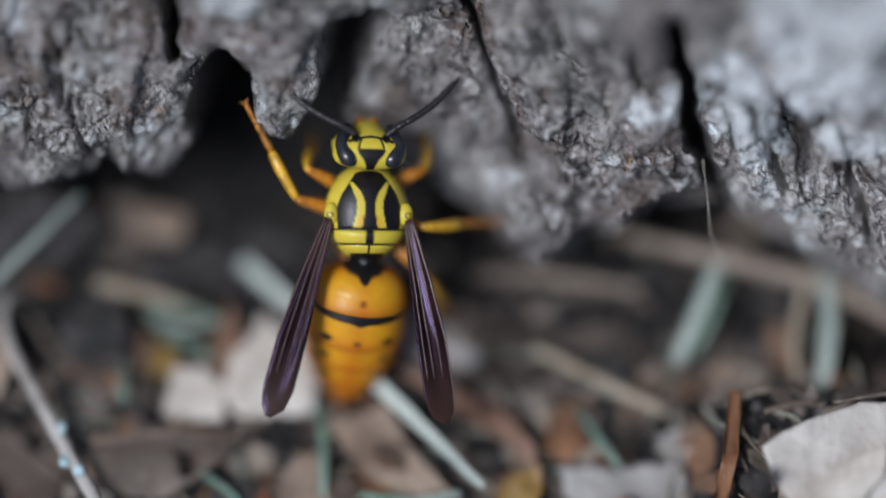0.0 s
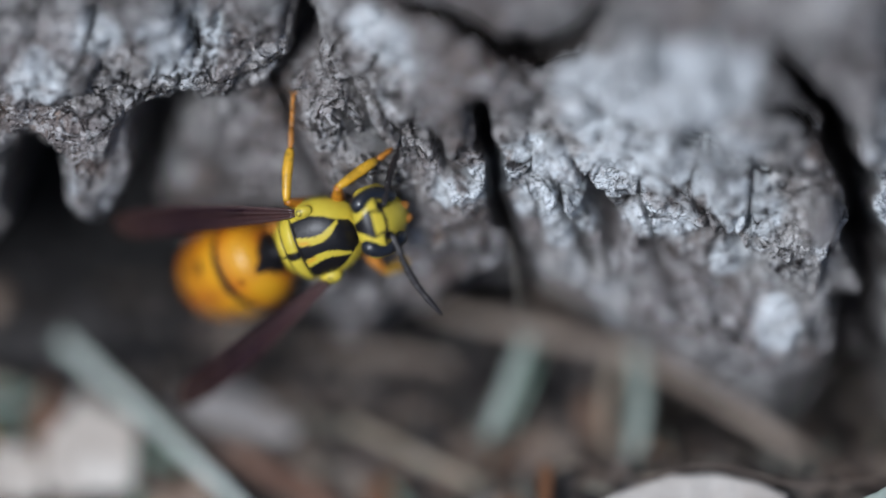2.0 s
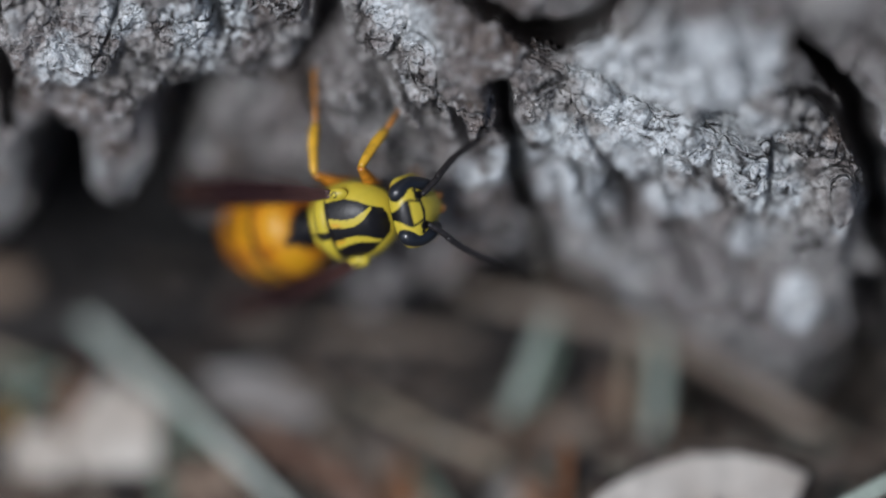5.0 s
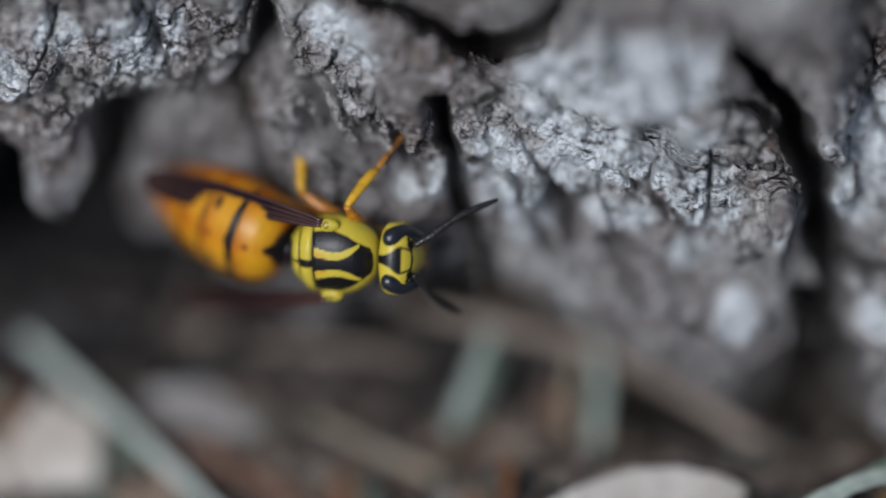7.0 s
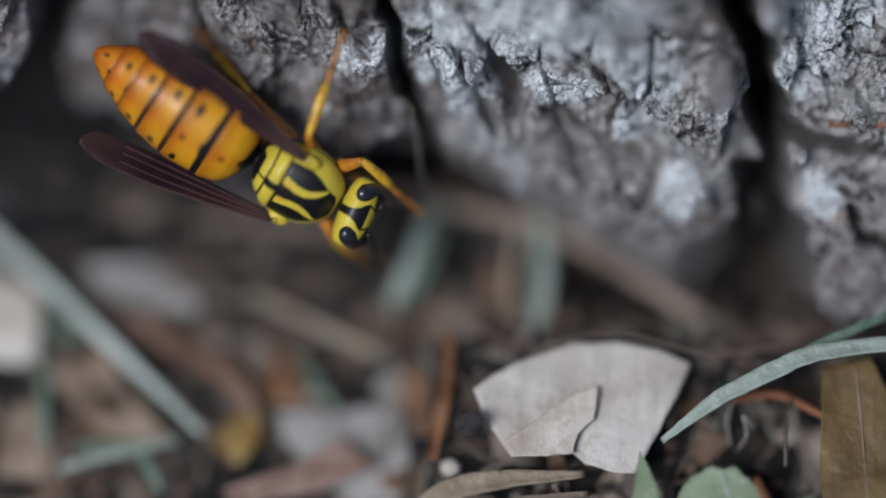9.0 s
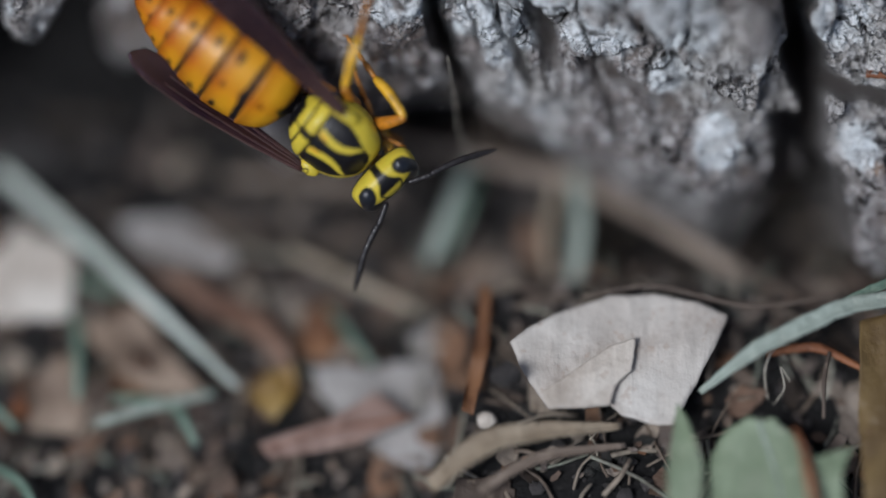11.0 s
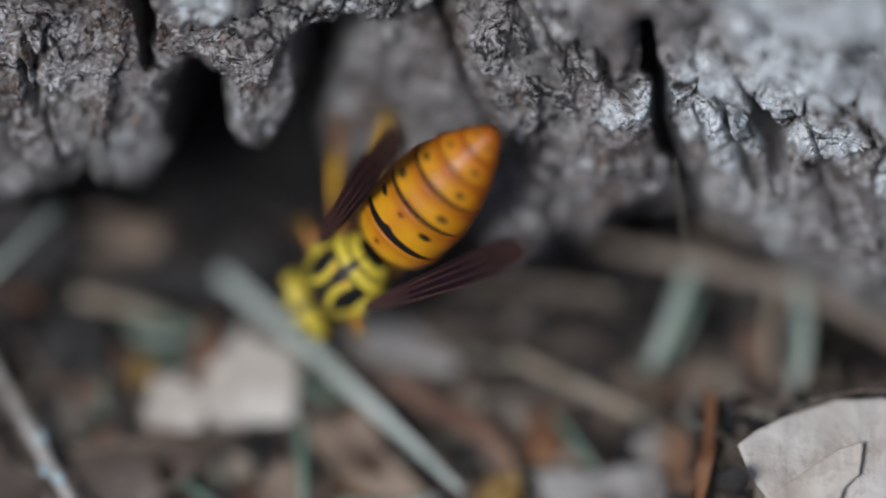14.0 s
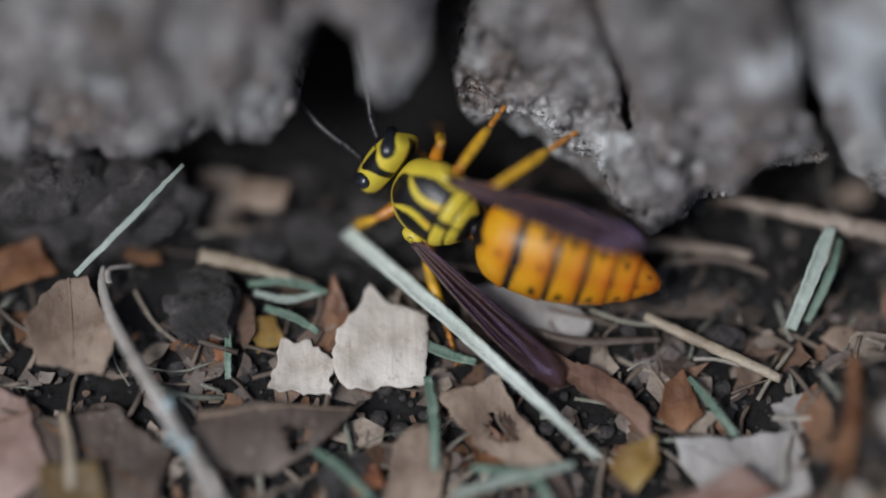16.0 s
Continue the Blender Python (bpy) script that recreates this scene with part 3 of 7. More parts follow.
FISSURES = [
    ([(34.7, 13.0), (34.9, 9.0), (35.2, 5.0), (35.4, 1.0)], 1.1, 10.0),
    ([(9.1, 22.7), (10.3, 21.2), (10.8, 20.1), (12.2, 18.8)], 0.2, 3.0),
    ([(19.3, 19.4), (20.1, 17.5), (20.8, 15.8)], 0.16, 2.4),
    ([(15.4, 19.6), (18.7, 19.4), (20.1, 17.1), (20.8, 16.0)], 0.2, 2.6),
    ([(22.1, 16.8), (24.7, 15.6), (27.1, 14.4), (28.5, 13.3)], 0.2, 2.2),
    ([(36.6, 9.6), (37.3, 6), (37.8, 1)], 1.15, 22.0),
]
FURROWS = CLEFTS + CRACKS + FISSURES


FACE_FOOT = np.array([0.0, -2.87, 0.0])
FACE_X = np.array([1.0, -0.071, 0.0]) / math.hypot(1.0, 0.071)
FACE_OUT = np.cross(FACE_X, (0.0, 0.57, 0.8216))
FACE_OUT = FACE_OUT / np.linalg.norm(FACE_OUT)
FACE_UP = np.cross(FACE_OUT, FACE_X)
# the clefts run downwards, near the camera's line of sight, to look dark
DIP = np.array([0.02, 0.5, -0.866])


def bark_depth(x, z):
    """How far the face of the bark lies behind its outermost plane, and how deep a cleft is sunk there; x along the foot, z up the leaning face."""
    out = 2.0 * step(14, 28, x) + 0.4 * (1 - step(-14, -5, x))
    # plates lean out further up and at the foot, fitted to the camera's focus
    bulge = (np.clip(0.24 * (z - 17.0), -1.0, 1.9) + 1.5 * (1 - step(9, 16, z))) * step(2, 11, x) * (1 - step(34, 37, x)) + np.clip(1.2 - 0.4 * (z - 12.0), -2.6, 3.2) * step(35, 38, x)
    z = z + 0.85 + 0.25 * out - 0.63 * bulge
    wx = x + 0.7 * fractal(x / 2.6, z / 2.6, 31, 4)
    wz = z + 0.8 * fractal(x / 2.6 + 7, z / 2.6, 41, 4)
    outer = np.minimum(outside(wx, wz, LEFT_PLATE), outside(wx, wz, RIGHT_PLATE))
    inner = np.minimum(outer, outside(wx, wz, INNER_ROOT))
    sunk = np.zeros(x.shape)
    d = 1.3 * step(-1.7, 0.1, outer) ** 2 + (1.1 - 0.5 * step(1, 4, x) + 1.3 * step(8, 12, x) + 2.5 * (1 - step(9, 19, z)) * (1 - step(-4, 1, x))) * step(0.0, 0.9, outer) + 20.0 * step(0.0, 1.6, inner) + 1.6 * step(-2.5, 0.2, inner) * step(0.2, 1.0, outer)
    cut = step(0.1, 0.8, outer) * (1 - step(1.0, 2.0, outer)) * 0.6
    for line, half, deep in FURROWS:
        dist, along = to_line(wx, wz, line)
        half = half * (1 + 0.9 * lattice(wx * 0.9, wz * 0.9, 51)) * (0.35 + 0.65 * np.sin(np.pi * np.clip(along, 0.04, 0.96)) ** 0.5)
        cut = np.maximum(cut, (1 - step(half, 2.2 * half, dist)) * min(1, deep / 4))
        steep = 0.75 if deep > 6 else 0.25
        gash = deep * (1 - step(steep * half, (1.9 - steep) * half + 0.1, dist))
        if deep > 4.5:
            sunk = np.maximum(sunk, gash)
        else:
            d = d + gash
        d = d + 0.45 * (1 - step(half, 4 * half, dist))
    whole = 1 - 0.85 * cut
    gap, own, facet = cells(wx / 3.2 + 0.4 * fractal(x / 5, z / 5, 61, 2), wz / 4.4, 71)
    sparse = np.clip(0.25 + 2.6 * fractal(x / 6, z / 6, 63, 3), 0, 1)
    d = d + whole * (2.2 * sparse * (1 - step(0.0, 0.02 + 0.07 * sparse, gap)) + 0.9 * (own - 0.5) + 0.8 * facet)
    gap, own, facet = cells(wx / 1.15 + 0.3 * lattice(x, z, 64), wz / 1.4, 81)
    d = d + whole * (0.8 * (1 - step(0.02, 0.09, gap)) * np.clip(0.1 + 2.6 * fractal(x / 5 + 3, z / 5, 67, 3), 0, 1) + 0.4 * (own - 0.5) + 0.6 * facet)
    gap, own, facet = cells(x / 0.5 + 0.4 * lattice(x * 2, z * 2, 65), z / 0.62, 83)
    d = d + whole * (0.18 * (own - 0.5) + 0.4 * facet)
    splinter = np.abs(lattice(x * 2.3 + 0.5 * wz, z * 1.1, 111)) + 0.6 * np.abs(lattice(x * 4.1, z * 1.9 + 0.4 * wx, 113))
    d = d + whole * 0.55 * (splinter - 0.3) * np.clip(0.9 + 1.6 * fractal(x / 4, z / 4, 115, 2), 0.2, 1.6)
    d = d - 1.9 * fractal(x / 9.0, z / 9.0, 91, 3) - whole * 1.1 * fractal(wx / 1.7, wz / 2.2, 101, 4)
    lobe = np.hypot((x - 5.2) / 1.1, (z - 9.5) / 1.4)
    d = d - 2.2 * (1 - step(1.0, 3.6, lobe)) * step(-0.2, 1.2, outer)
    gall = np.hypot(x + 11.3, z - 24.9)
    knob = np.hypot((x - 32.7) / 0.95, (z - 20.0) / 1.3)
    d = d - 0.9 * (1 - step(0.3, 1.5, gall)) - 2.2 * (1 - step(0.55, 1.15, knob))
    return d + 1.0 - out - bulge, sunk


# pale crusts and brown bared places on the face: x, up, radius;
# the last two brown spots paint shade on the inner root
CRUSTS = [(-13.2, 24, 2.2), (-5, 25.6, 3.6), (-10, 26.5, 2), (15.9, 16.9, 1.8), (18.7, 23.6, 2.4), (20.7, 27.5, 2.2), (17.4, 15.6, 1.6), (16.3, 21, 1.8), (19.2, 20.7, 1.8), (26.2, 22.4, 2.4), (30.5, 10.7, 1.8), (29.4, 6.2, 0.9), (38.8, 11.4, 1.6), (10.6, 17.7, 1.1), (21.6, 25, 2.2), (12.9, 18.7, 1.8), (6.5, 28, 2.6), (37.5, 19, 3), (27.5, 14.6, 1.4), (17.5, 17.5, 3.2), (21, 21, 4), (23.5, 17.5, 3), (25.5, 22.5, 4.2), (20, 25.5, 4), (28, 19, 3), (24, 28, 5), (39, 22, 4)]
STAINS_AND_SHADE = [(-26, 19.5, 3.6), (-28.5, 13, 3), (-19.5, 16, 2), (-13.9, 17.2, 1.6), (-21.8, 24.6, 3.2), (-18.8, 22.1, 2), (-24.4, 25.9, 2.6), (14.4, 20.2, 1.1), (0.5, 20.8, 2), (5.2, 18.6, 1.2), (32, 22.7, 1.4), (-10.6, 17.8, 1.4), (14.6, 10.6, 1.6), (32.6, 8.4, 1.2), (-5.5, 13, 2.2), (-4.6, 16, 2.2)]


def patches(x, z, spots):
    total = np.zeros(x.shape)
    for px, pz, r in spots:
        total = np.maximum(total, 1 - step(0.35 * r, 1.15 * r, np.hypot(x - px, z - pz)))
    return total


def build_tree():
    us = np.r_[-48, -44, np.arange(-40, 54.01, 0.13), 58, 62]
    vs = np.r_[-8, -5, np.arange(-3, 44.01, 0.13), 48, 54]
    gu, gv = np.meshgrid(us, vs, indexing="ij")
    back, sunk = bark_depth(gu, gv)
    away = np.clip((-40 - gu) / 8, 0, 1) + np.clip((gu - 54) / 8, 0, 1) + 0.5 * np.clip((gv - 44) / 10, 0, 1)
    back = back + 30 * np.clip(away, 0, 1)
    points = FACE_FOOT + gu.reshape(-1, 1) * FACE_X + gv.reshape(-1, 1) * FACE_UP - back.reshape(-1, 1) * FACE_OUT + sunk.reshape(-1, 1) * DIP
    marks = np.c_[patches(gu, gv, CRUSTS).ravel(), patches(gu, gv, STAINS_AND_SHADE).ravel(), np.zeros(gu.size)]
    nx, nz = len(us), len(vs)
    i, j = np.meshgrid(np.arange(nx - 1), np.arange(nz - 1), indexing="ij")
    a = (i * nz + j).ravel()
    tree = thing("tree", None, "grey deeply furrowed tree trunk rising from leaf litter", "tree")
    quads = np.c_[a, a + nz, a + nz + 1, a + 1]
    # the deepest faces take a darker colour that stands in for shade
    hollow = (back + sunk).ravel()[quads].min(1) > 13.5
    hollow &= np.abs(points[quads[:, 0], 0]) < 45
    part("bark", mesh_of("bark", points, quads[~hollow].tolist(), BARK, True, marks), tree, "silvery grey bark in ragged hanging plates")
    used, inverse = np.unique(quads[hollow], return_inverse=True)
    part("hollow", mesh_of("hollow", points[used], inverse.reshape(-1, 4).tolist(), HOLLOW_SHADE), tree, "hollow walls with shade put into their dark colour")
    around, rings = 72, 46
    verts, faces = [], []
    for k in range(rings):
        z = -20 + 900 * (k / (rings - 1)) ** 1.3
        for n in range(around):
            th = 2 * math.pi * n / around
            r = 150 + 60 * math.exp(-(z + 20) / 70) + 7 * math.sin(9 * th + z / 60) + 6 * noise.noise(Vector((math.cos(th) * 6, math.sin(th) * 6, z / 40)))
            verts.append((8 + r * math.cos(th), 238 + r * math.sin(th), z))
    for k in range(rings - 1):
        for n in range(around):
            p, q = k * around + n, k * around + (n + 1) % around
            faces.append((p, q, q + around, p + around))
    faces.append(tuple((rings - 1) * around + n for n in range(around)))
    part("trunk", mesh_of("trunk", verts, faces, BARK), tree)
    return tree


build_tree()


# ---- litter that can be told apart ----
def leaf(outline, mat, label, name="dead_leaf", rib=None, **shape):
    piece = flake(outline, **shape)
    if rib is None:
        return lay(name, piece, mat, label, "leaf", "leaves on the ground")
    v = np.asarray(piece[0], float)
    foot = np.array([v[:, 0].mean(), v[:, 1].mean(), v[:, 2].min()])
    ob = thing(name, None, label, "leaf", "leaves on the ground", "", foot + raised(foot))
    part("blade", mesh_of("blade", v - foot, piece[1], mat), ob)
    line, rib_mat, r = rib
    tops = v[: len(v) // 2]
    pts = []
    for x, y in curve_points([(a, b, 0) for a, b in line], 14)[:, :2]:
        z = tops[np.argmin(np.hypot(tops[:, 0] - x, tops[:, 1] - y)), 2]
        pts.append((x, y, z + 0.02))
    bar = tube(np.array(pts) - foot, np.linspace(r, r * 0.4, 14), 6)
    part("midrib", mesh_of("midrib", bar[0], bar[1], rib_mat), ob)
    return ob


leaf([(-10.9, -0.7), (-9.8, -1.7), (-7.5, -2.5), (-7.7, -7), (-12.4, -7.1), (-13.3, -5.4), (-12.8, -3.5)], PALE_LEAF, "cream torn leaf piece lying flat on soil", z=0.55, tilt=(-0.03, 0.1), curl=-0.012, ragged=0.14, seed=2)
leaf([(-16.1, -4), (-14.5, -4.1), (-13, -5.3), (-13.2, -7.6), (-17.1, -7)], PALE_LEAF, "small cream torn leaf scrap", z=0.45, tilt=(0.05, 0.06), ragged=0.25, seed=3)
leaf([(-13.1, 0), (-12.1, -2.3), (-13.6, -4.3), (-15, -4.2), (-13.9, -2.4)], BROWN_LEAF, "orange-brown leaf scrap standing behind a cream piece", z=0.2, tilt=(0.1, 0.25), ragged=0.12, seed=4)
leaf([(-29.2, -0.8), (-27.5, -0.4), (-25.9, -4.4), (-26.6, -6.6), (-30.3, -5.8), (-31.2, -3.5)], BEIGE_LEAF, "beige cupped dry leaf", z=1.8, tilt=(-0.05, 0.08), curl=0.05, axis=1.4, ragged=0.12, seed=5, rib=([(-28.6, -0.6), (-28.4, -3.4), (-28.3, -6.2)], BEIGE_LEAF, 0.09))
leaf([(-21.3, -8.6), (-17.4, -8.1), (-11.8, -8.7), (-14.4, -11.1), (-16.7, -12.5), (-20.8, -11.8)], DARK_LEAF, "grey-brown curled leaf with a hole", z=1.0, tilt=(0.0, 0.12), curl=-0.05, axis=-0.1, ragged=0.12, seed=6, holes=((-15.3, -10.2, 0.8),), rib=([(-21, -9), (-16.5, -8.4), (-11.9, -8.6)], BEIGE_LEAF, 0.16))
leaf([(2.8, -12.5), (3.9, -11), (5.7, -10.5), (5.8, -12), (4.4, -13.7)], YELLOW_LEAF, "mustard yellow leaf scrap", z=0.9, tilt=(0.1, 0.1), curl=-0.04, ragged=0.12, seed=7)
leaf([(6.3, -7.1), (7.4, -6), (8.5, -9), (7.2, -10.2), (5.8, -9.1)], BROWN_LEAF, "small tan-brown leaf scrap among dry litter", z=0.6, tilt=(0.1, 0.1), ragged=0.1, seed=8)
leaf([(-7.2, -7.5), (-3.5, -6.5), (-2.3, -8.8), (0.3, -11.8), (-2.6, -12.1), (-4.8, -10.7)], BEIGE_LEAF, "beige leaf piece with a rotted hole", z=0.3, tilt=(0.0, 0.08), ragged=0.2, seed=9, holes=((-3.3, -9.6, 0.9),))
leaf([(-5.4, -10.1), (-4, -9.3), (-2.7, -10), (-3, -11.7), (-4.8, -11.8)], BROWN_LEAF, "rust-brown leaf scrap under a beige piece", z=-0.25, ragged=0.2, seed=10)
leaf([(-1.4, 0.1), (4.4, 0.6), (8.6, 1.1), (12, -1.1), (9.2, -2.5), (3.9, -2.1)], DARK_LEAF, "dark grey-brown curled leaf near the trunk", z=-0.6, tilt=(0.0, -0.1), curl=0.06, axis=-0.1, ragged=0.3, seed=11)
leaf([(-5.1, -0.6), (-1.4, -0.2), (2.3, -2.8), (1.5, -4.3), (-3.4, -2.9)], GREY_LEAF, "pale grey dry leaf strip", z=0.0, tilt=(0.02, 0.1), curl=-0.06, axis=-0.55, ragged=0.12, seed=12)
leaf([(15.5, -3.8), (17.3, -3.1), (19.5, -5.3), (18.5, -6.2), (17, -5.1)], BEIGE_LEAF, "small pale tan leaf scrap", z=-0.3, ragged=0.15, seed=13)
leaf([(16.7, -5.6), (17.4, -5.6), (17.2, -9.6), (16.2, -13.8), (15.5, -13.6), (16.3, -9.4)], BROWN_LEAF, "narrow rust-brown folded leaf", z=0.9, curl=0.5, axis=1.45, ragged=0.06, seed=14)
leaf([(6.8, -10.4), (10.5, -10.4), (14.4, -9.9), (14.1, -12), (15.5, -15.6), (13.8, -17.3), (10.5, -15.8), (7.2, -12.1)], GREY_LEAF, "wide pale grey weathered leaf", z=0.35, tilt=(0.0, 0.06), curl=-0.01, ragged=0.16, seed=15, rib=([(7.4, -11), (10.6, -12.8), (14, -15)], GREY_LEAF, 0.1))
leaf([(3.5, -15.5), (7.8, -14.2), (10.5, -12.5), (12.7, -14.1), (9.2, -15.8), (4.1, -16.5)], PINK_LEAF, "pinkish brown dry leaf lying over a grey leaf", z=1.3, tilt=(0.0, 0.1), curl=-0.05, axis=0.35, ragged=0.07, seed=16, rib=([(12.9, -14.1), (8.5, -14.7), (3.8, -15.9)], RUST, 0.12))
cream = leaf([(18.4, -9.4), (19.7, -8.4), (21.3, -7.6), (24.3, -6.6), (27, -6.5), (29.4, -7.1), (31.3, -7.9), (30.6, -9.6), (29.7, -11.4), (27.9, -14.6), (26.4, -14.5), (24.9, -14), (24.2, -13.4), (20.6, -13.5), (19.3, -11.6)], CREAM_LEAF, "large cream dead leaf with a torn flap", z=1.7, tilt=(0.0, 0.06), curl=-0.008, ragged=0.05, seed=17, wave=0.12)
flap = np.asarray((bits := flake([(25.8, -9.5), (25.5, -11.5), (24.5, -12.4), (24.2, -13.6), (20.6, -13.7), (20.2, -12.7), (22.1, -11.4), (24.2, -10)], z=2.1, tilt=(0.03, 0.04), ragged=0.05, seed=18, wave=0.08))[0], float)
part("torn_flap", mesh_of("torn_flap", flap + raised((25.0, -10.6, 0)) - np.array(cream.location) / MM, bits[1], PALE_LEAF), cream, "paler torn flap")
leaf([(28.1, -13.6), (28.6, -14.8), (29.5, -17.9), (29.3, -20.1), (27.3, -20.5), (27.4, -17.7)], SAGE_LEAF, "folded edge of a sage-green leaf", name="green_leaf", z=2.6, tilt=(0.3, 0.0), curl=-0.1, axis=1.5, ragged=0.06, seed=19)
leaf([(30, -16.4), (31, -15.5), (32.3, -14.8), (33.7, -15.1), (34.9, -15.9), (36.1, -17.2), (38.3, -16.6), (37.4, -18.6), (37.9, -21.9), (29.8, -22.6), (29.9, -18.8)], SAGE_LEAF, "sage-green serrated leaf with a pale midrib", name="green_leaf", z=2.3, tilt=(0.05, 0.08), curl=-0.03, axis=1.3, ragged=0.16, seed=20, rib=([(32.8, -15.1), (33.7, -18.3), (34.3, -22)], PALE_GRASS, 0.13))
leaf([(39, -8.5), (41.9, -8), (44.4, -13.6), (44, -21.9), (38.9, -21.9), (38.7, -14.6)], OLIVE_LEAF, "olive-brown leathery leaf among dry litter", z=2.3, tilt=(0.05, 0.03), curl=-0.04, axis=1.5, ragged=0.05, seed=21, rib=([(41, -8.3), (41.3, -15), (41.5, -21.5)], BEIGE_LEAF, 0.1))
leaf([(-30.6, -8.6), (-25.7, -8.1), (-22.6, -10.8), (-24.1, -16.2), (-31.2, -16.2)], DARK_LEAF, "dark brown leaf half buried in litter", z=0.4, ragged=0.15, seed=22, rib=([(-30, -9), (-27, -11), (-23.5, -13.8)], BROWN_LEAF, 0.1))
leaf([(-34.1, -6.3), (-31.1, -7.4), (-29.5, -12.5), (-33.2, -15.2), (-38.2, -10.8)], PINK_LEAF, "dusky pink-brown dry leaf on soil", z=0.8, ragged=0.12, seed=23, rib=([(-37, -10.6), (-33.5, -9.3), (-30.4, -8.2)], BROWN_LEAF, 0.1))
leaf([(-30.3, -11.9), (-26.9, -11.7), (-26.1, -15.1), (-29.7, -16.6)], OLIVE_LEAF, "ochre leaf scrap among dry litter", z=1.2, ragged=0.12, seed=24)
leaf([(-9.7, -10.6), (-7.8, -9.3), (-6.4, -11.6), (-7.4, -14.3), (-10.3, -13.8)], BEIGE_LEAF, "beige upright leaf scrap on soil", z=0.1, tilt=(0.0, 0.15), ragged=0.15, seed=25)
leaf([(-12.5, -11.9), (-10.7, -11.7), (-10.1, -13), (-11.9, -13.5)], RUST, "tan and rust seed husk", name="seed_husk", z=0.5, curl=-0.25, ragged=0.12, seed=26)
leaf([(-33, 1.9), (-30.6, 2.6), (-29.4, 0.4), (-32.7, -0.7)], BROWN_LEAF, "brown leaf scrap against soil", z=0.6, ragged=0.15, seed=27)
leaf([(-22.2, -3.4), (-20.8, -2.3), (-19.2, -4.9), (-20, -6)], RUST, "rust-brown leaf sliver on soil", z=0.1, tilt=(0.0, 0.2), ragged=0.1, seed=28)
leaf([(-18.2, -2.4), (-16.6, -2), (-16, -3.9), (-17.6, -4.5)], YELLOW_LEAF, "ochre leaf scrap in shade", z=-0.2, ragged=0.15, seed=29)
leaf([(43.5, -6.7), (48.5, -4.9), (50.8, -12.1), (45.8, -15.8)], BEIGE_LEAF, "beige dry leaf among dry litter", z=0.8, ragged=0.12, seed=30)
leaf([(12.5, -8.1), (14.9, -7.2), (15.4, -9.5), (13.4, -10.3)], GREY_LEAF, "grey leaf scrap among dry litter", z=-0.2, ragged=0.2, seed=32)
leaf([(15, -17.3), (18.3, -17), (19.1, -21.6), (14.8, -21.3)], DARK_LEAF, "dark brown dead leaf in shade", z=0.2, ragged=0.2, seed=33)
leaf([(-19.2, 6.7), (-15.5, 6.1), (-16.2, 4.4), (-19, 4.8)], BEIGE_LEAF, "beige husk lodged under the bark", name="seed_husk", z=0.4, tilt=(0.05, 0.2), curl=-0.2, ragged=0.15, seed=34)
leaf([(-21, 7.1), (-18.4, 6.8), (-18.6, 4.7), (-20.8, 4.9)], DARK_LEAF, "dark brown husk under the bark", name="seed_husk", z=0.2, tilt=(0.05, 0.2), curl=-0.2, ragged=0.15, seed=35)


def grass(points, widths, mat, label, **shape):
    return lay("grass_blade", strip(points, widths, **shape), mat, label, "grass", "fallen grass blades")


grass([(-12.3, 2.8, 0.8), (-4.9, -4.6, 1.5), (2.2, -11.9, 1.3)], (0.85, 0.95, 0.75, 0.3), STEM, "long pale green dry grass stem across the litter", fold=0.3, count=34, seed=1)
grass([(-28.2, -0.4, 2.4), (-24.9, 2.3, 4.2), (-21.8, 5.5, 4.8)], (0.34, 0.4, 0.22), PALE_GRASS, "thin pale green grass blade leaning on soil", seed=2)
grass([(-18.1, -0.4, 0.6), (-15.8, -0.4, 0.9), (-13.4, -1.1, 0.8)], (0.3, 0.6, 0.3), GREEN_GRASS, "short green grass blade", seed=3)
grass([(-17.8, -0.9, 0.5), (-15.8, -1.5, 0.8), (-13.6, -1, 0.7)], (0.3, 0.5, 0.25), PALE_GRASS, "short pale green grass blade", seed=4)
grass([(-17.1, -1.9, 0.5), (-15.5, -2.6, 0.8), (-14, -3.5, 0.6)], (0.4, 0.55, 0.3), GREEN_GRASS, "short green grass blade", seed=5)
grass([(-19.3, -3.2, 1), (-19.3, -4.7, 0.9), (-19.3, -6.3, 0.4)], (0.25, 0.45, 0.35), GREEN_GRASS, "short green grass blade stub", seed=6)
grass([(-7.6, -6.4, 0.6), (-7.3, -9.3, 0.9), (-7.3, -12.4, 0.9)], (0.5, 0.6, 0.4), GREEN_GRASS, "narrow green grass blade", seed=7)
grass([(-14.5, -10.9, 0.8), (-12.9, -12.2, 1.2), (-10.9, -14.3, 1.1)], (0.4, 0.55, 0.4), GREEN_GRASS, "narrow green grass blade", seed=8)
grass([(-6.2, -14, 1), (-2.7, -13.1, 1.3), (0.9, -12.2, 1.1)], (0.4, 0.7, 0.4), PALE_GRASS, "grey-green bent grass blade", seed=9)
grass([(-5.2, -12.3, 1), (-1.7, -13.1, 1.3), (-0.2, -15.5, 1.1)], (0.4, 0.6, 0.4), GREEN_GRASS, "grey-green grass blade among dry litter", seed=10)
grass([(7.7, -6.7, 0.7), (8.9, -8.5, 1.1), (10.3, -10.5, 0.9)], (0.3, 0.5, 0.4), GREEN_GRASS, "narrow green grass blade", seed=11)
grass([(-8.1, -4, 0.3), (-6.7, -4.9, 0.6), (-4.7, -5.5, 0.4)], (0.5, 0.7, 0.4), GREEN_GRASS, "green grass blade under a pale stem", seed=12)
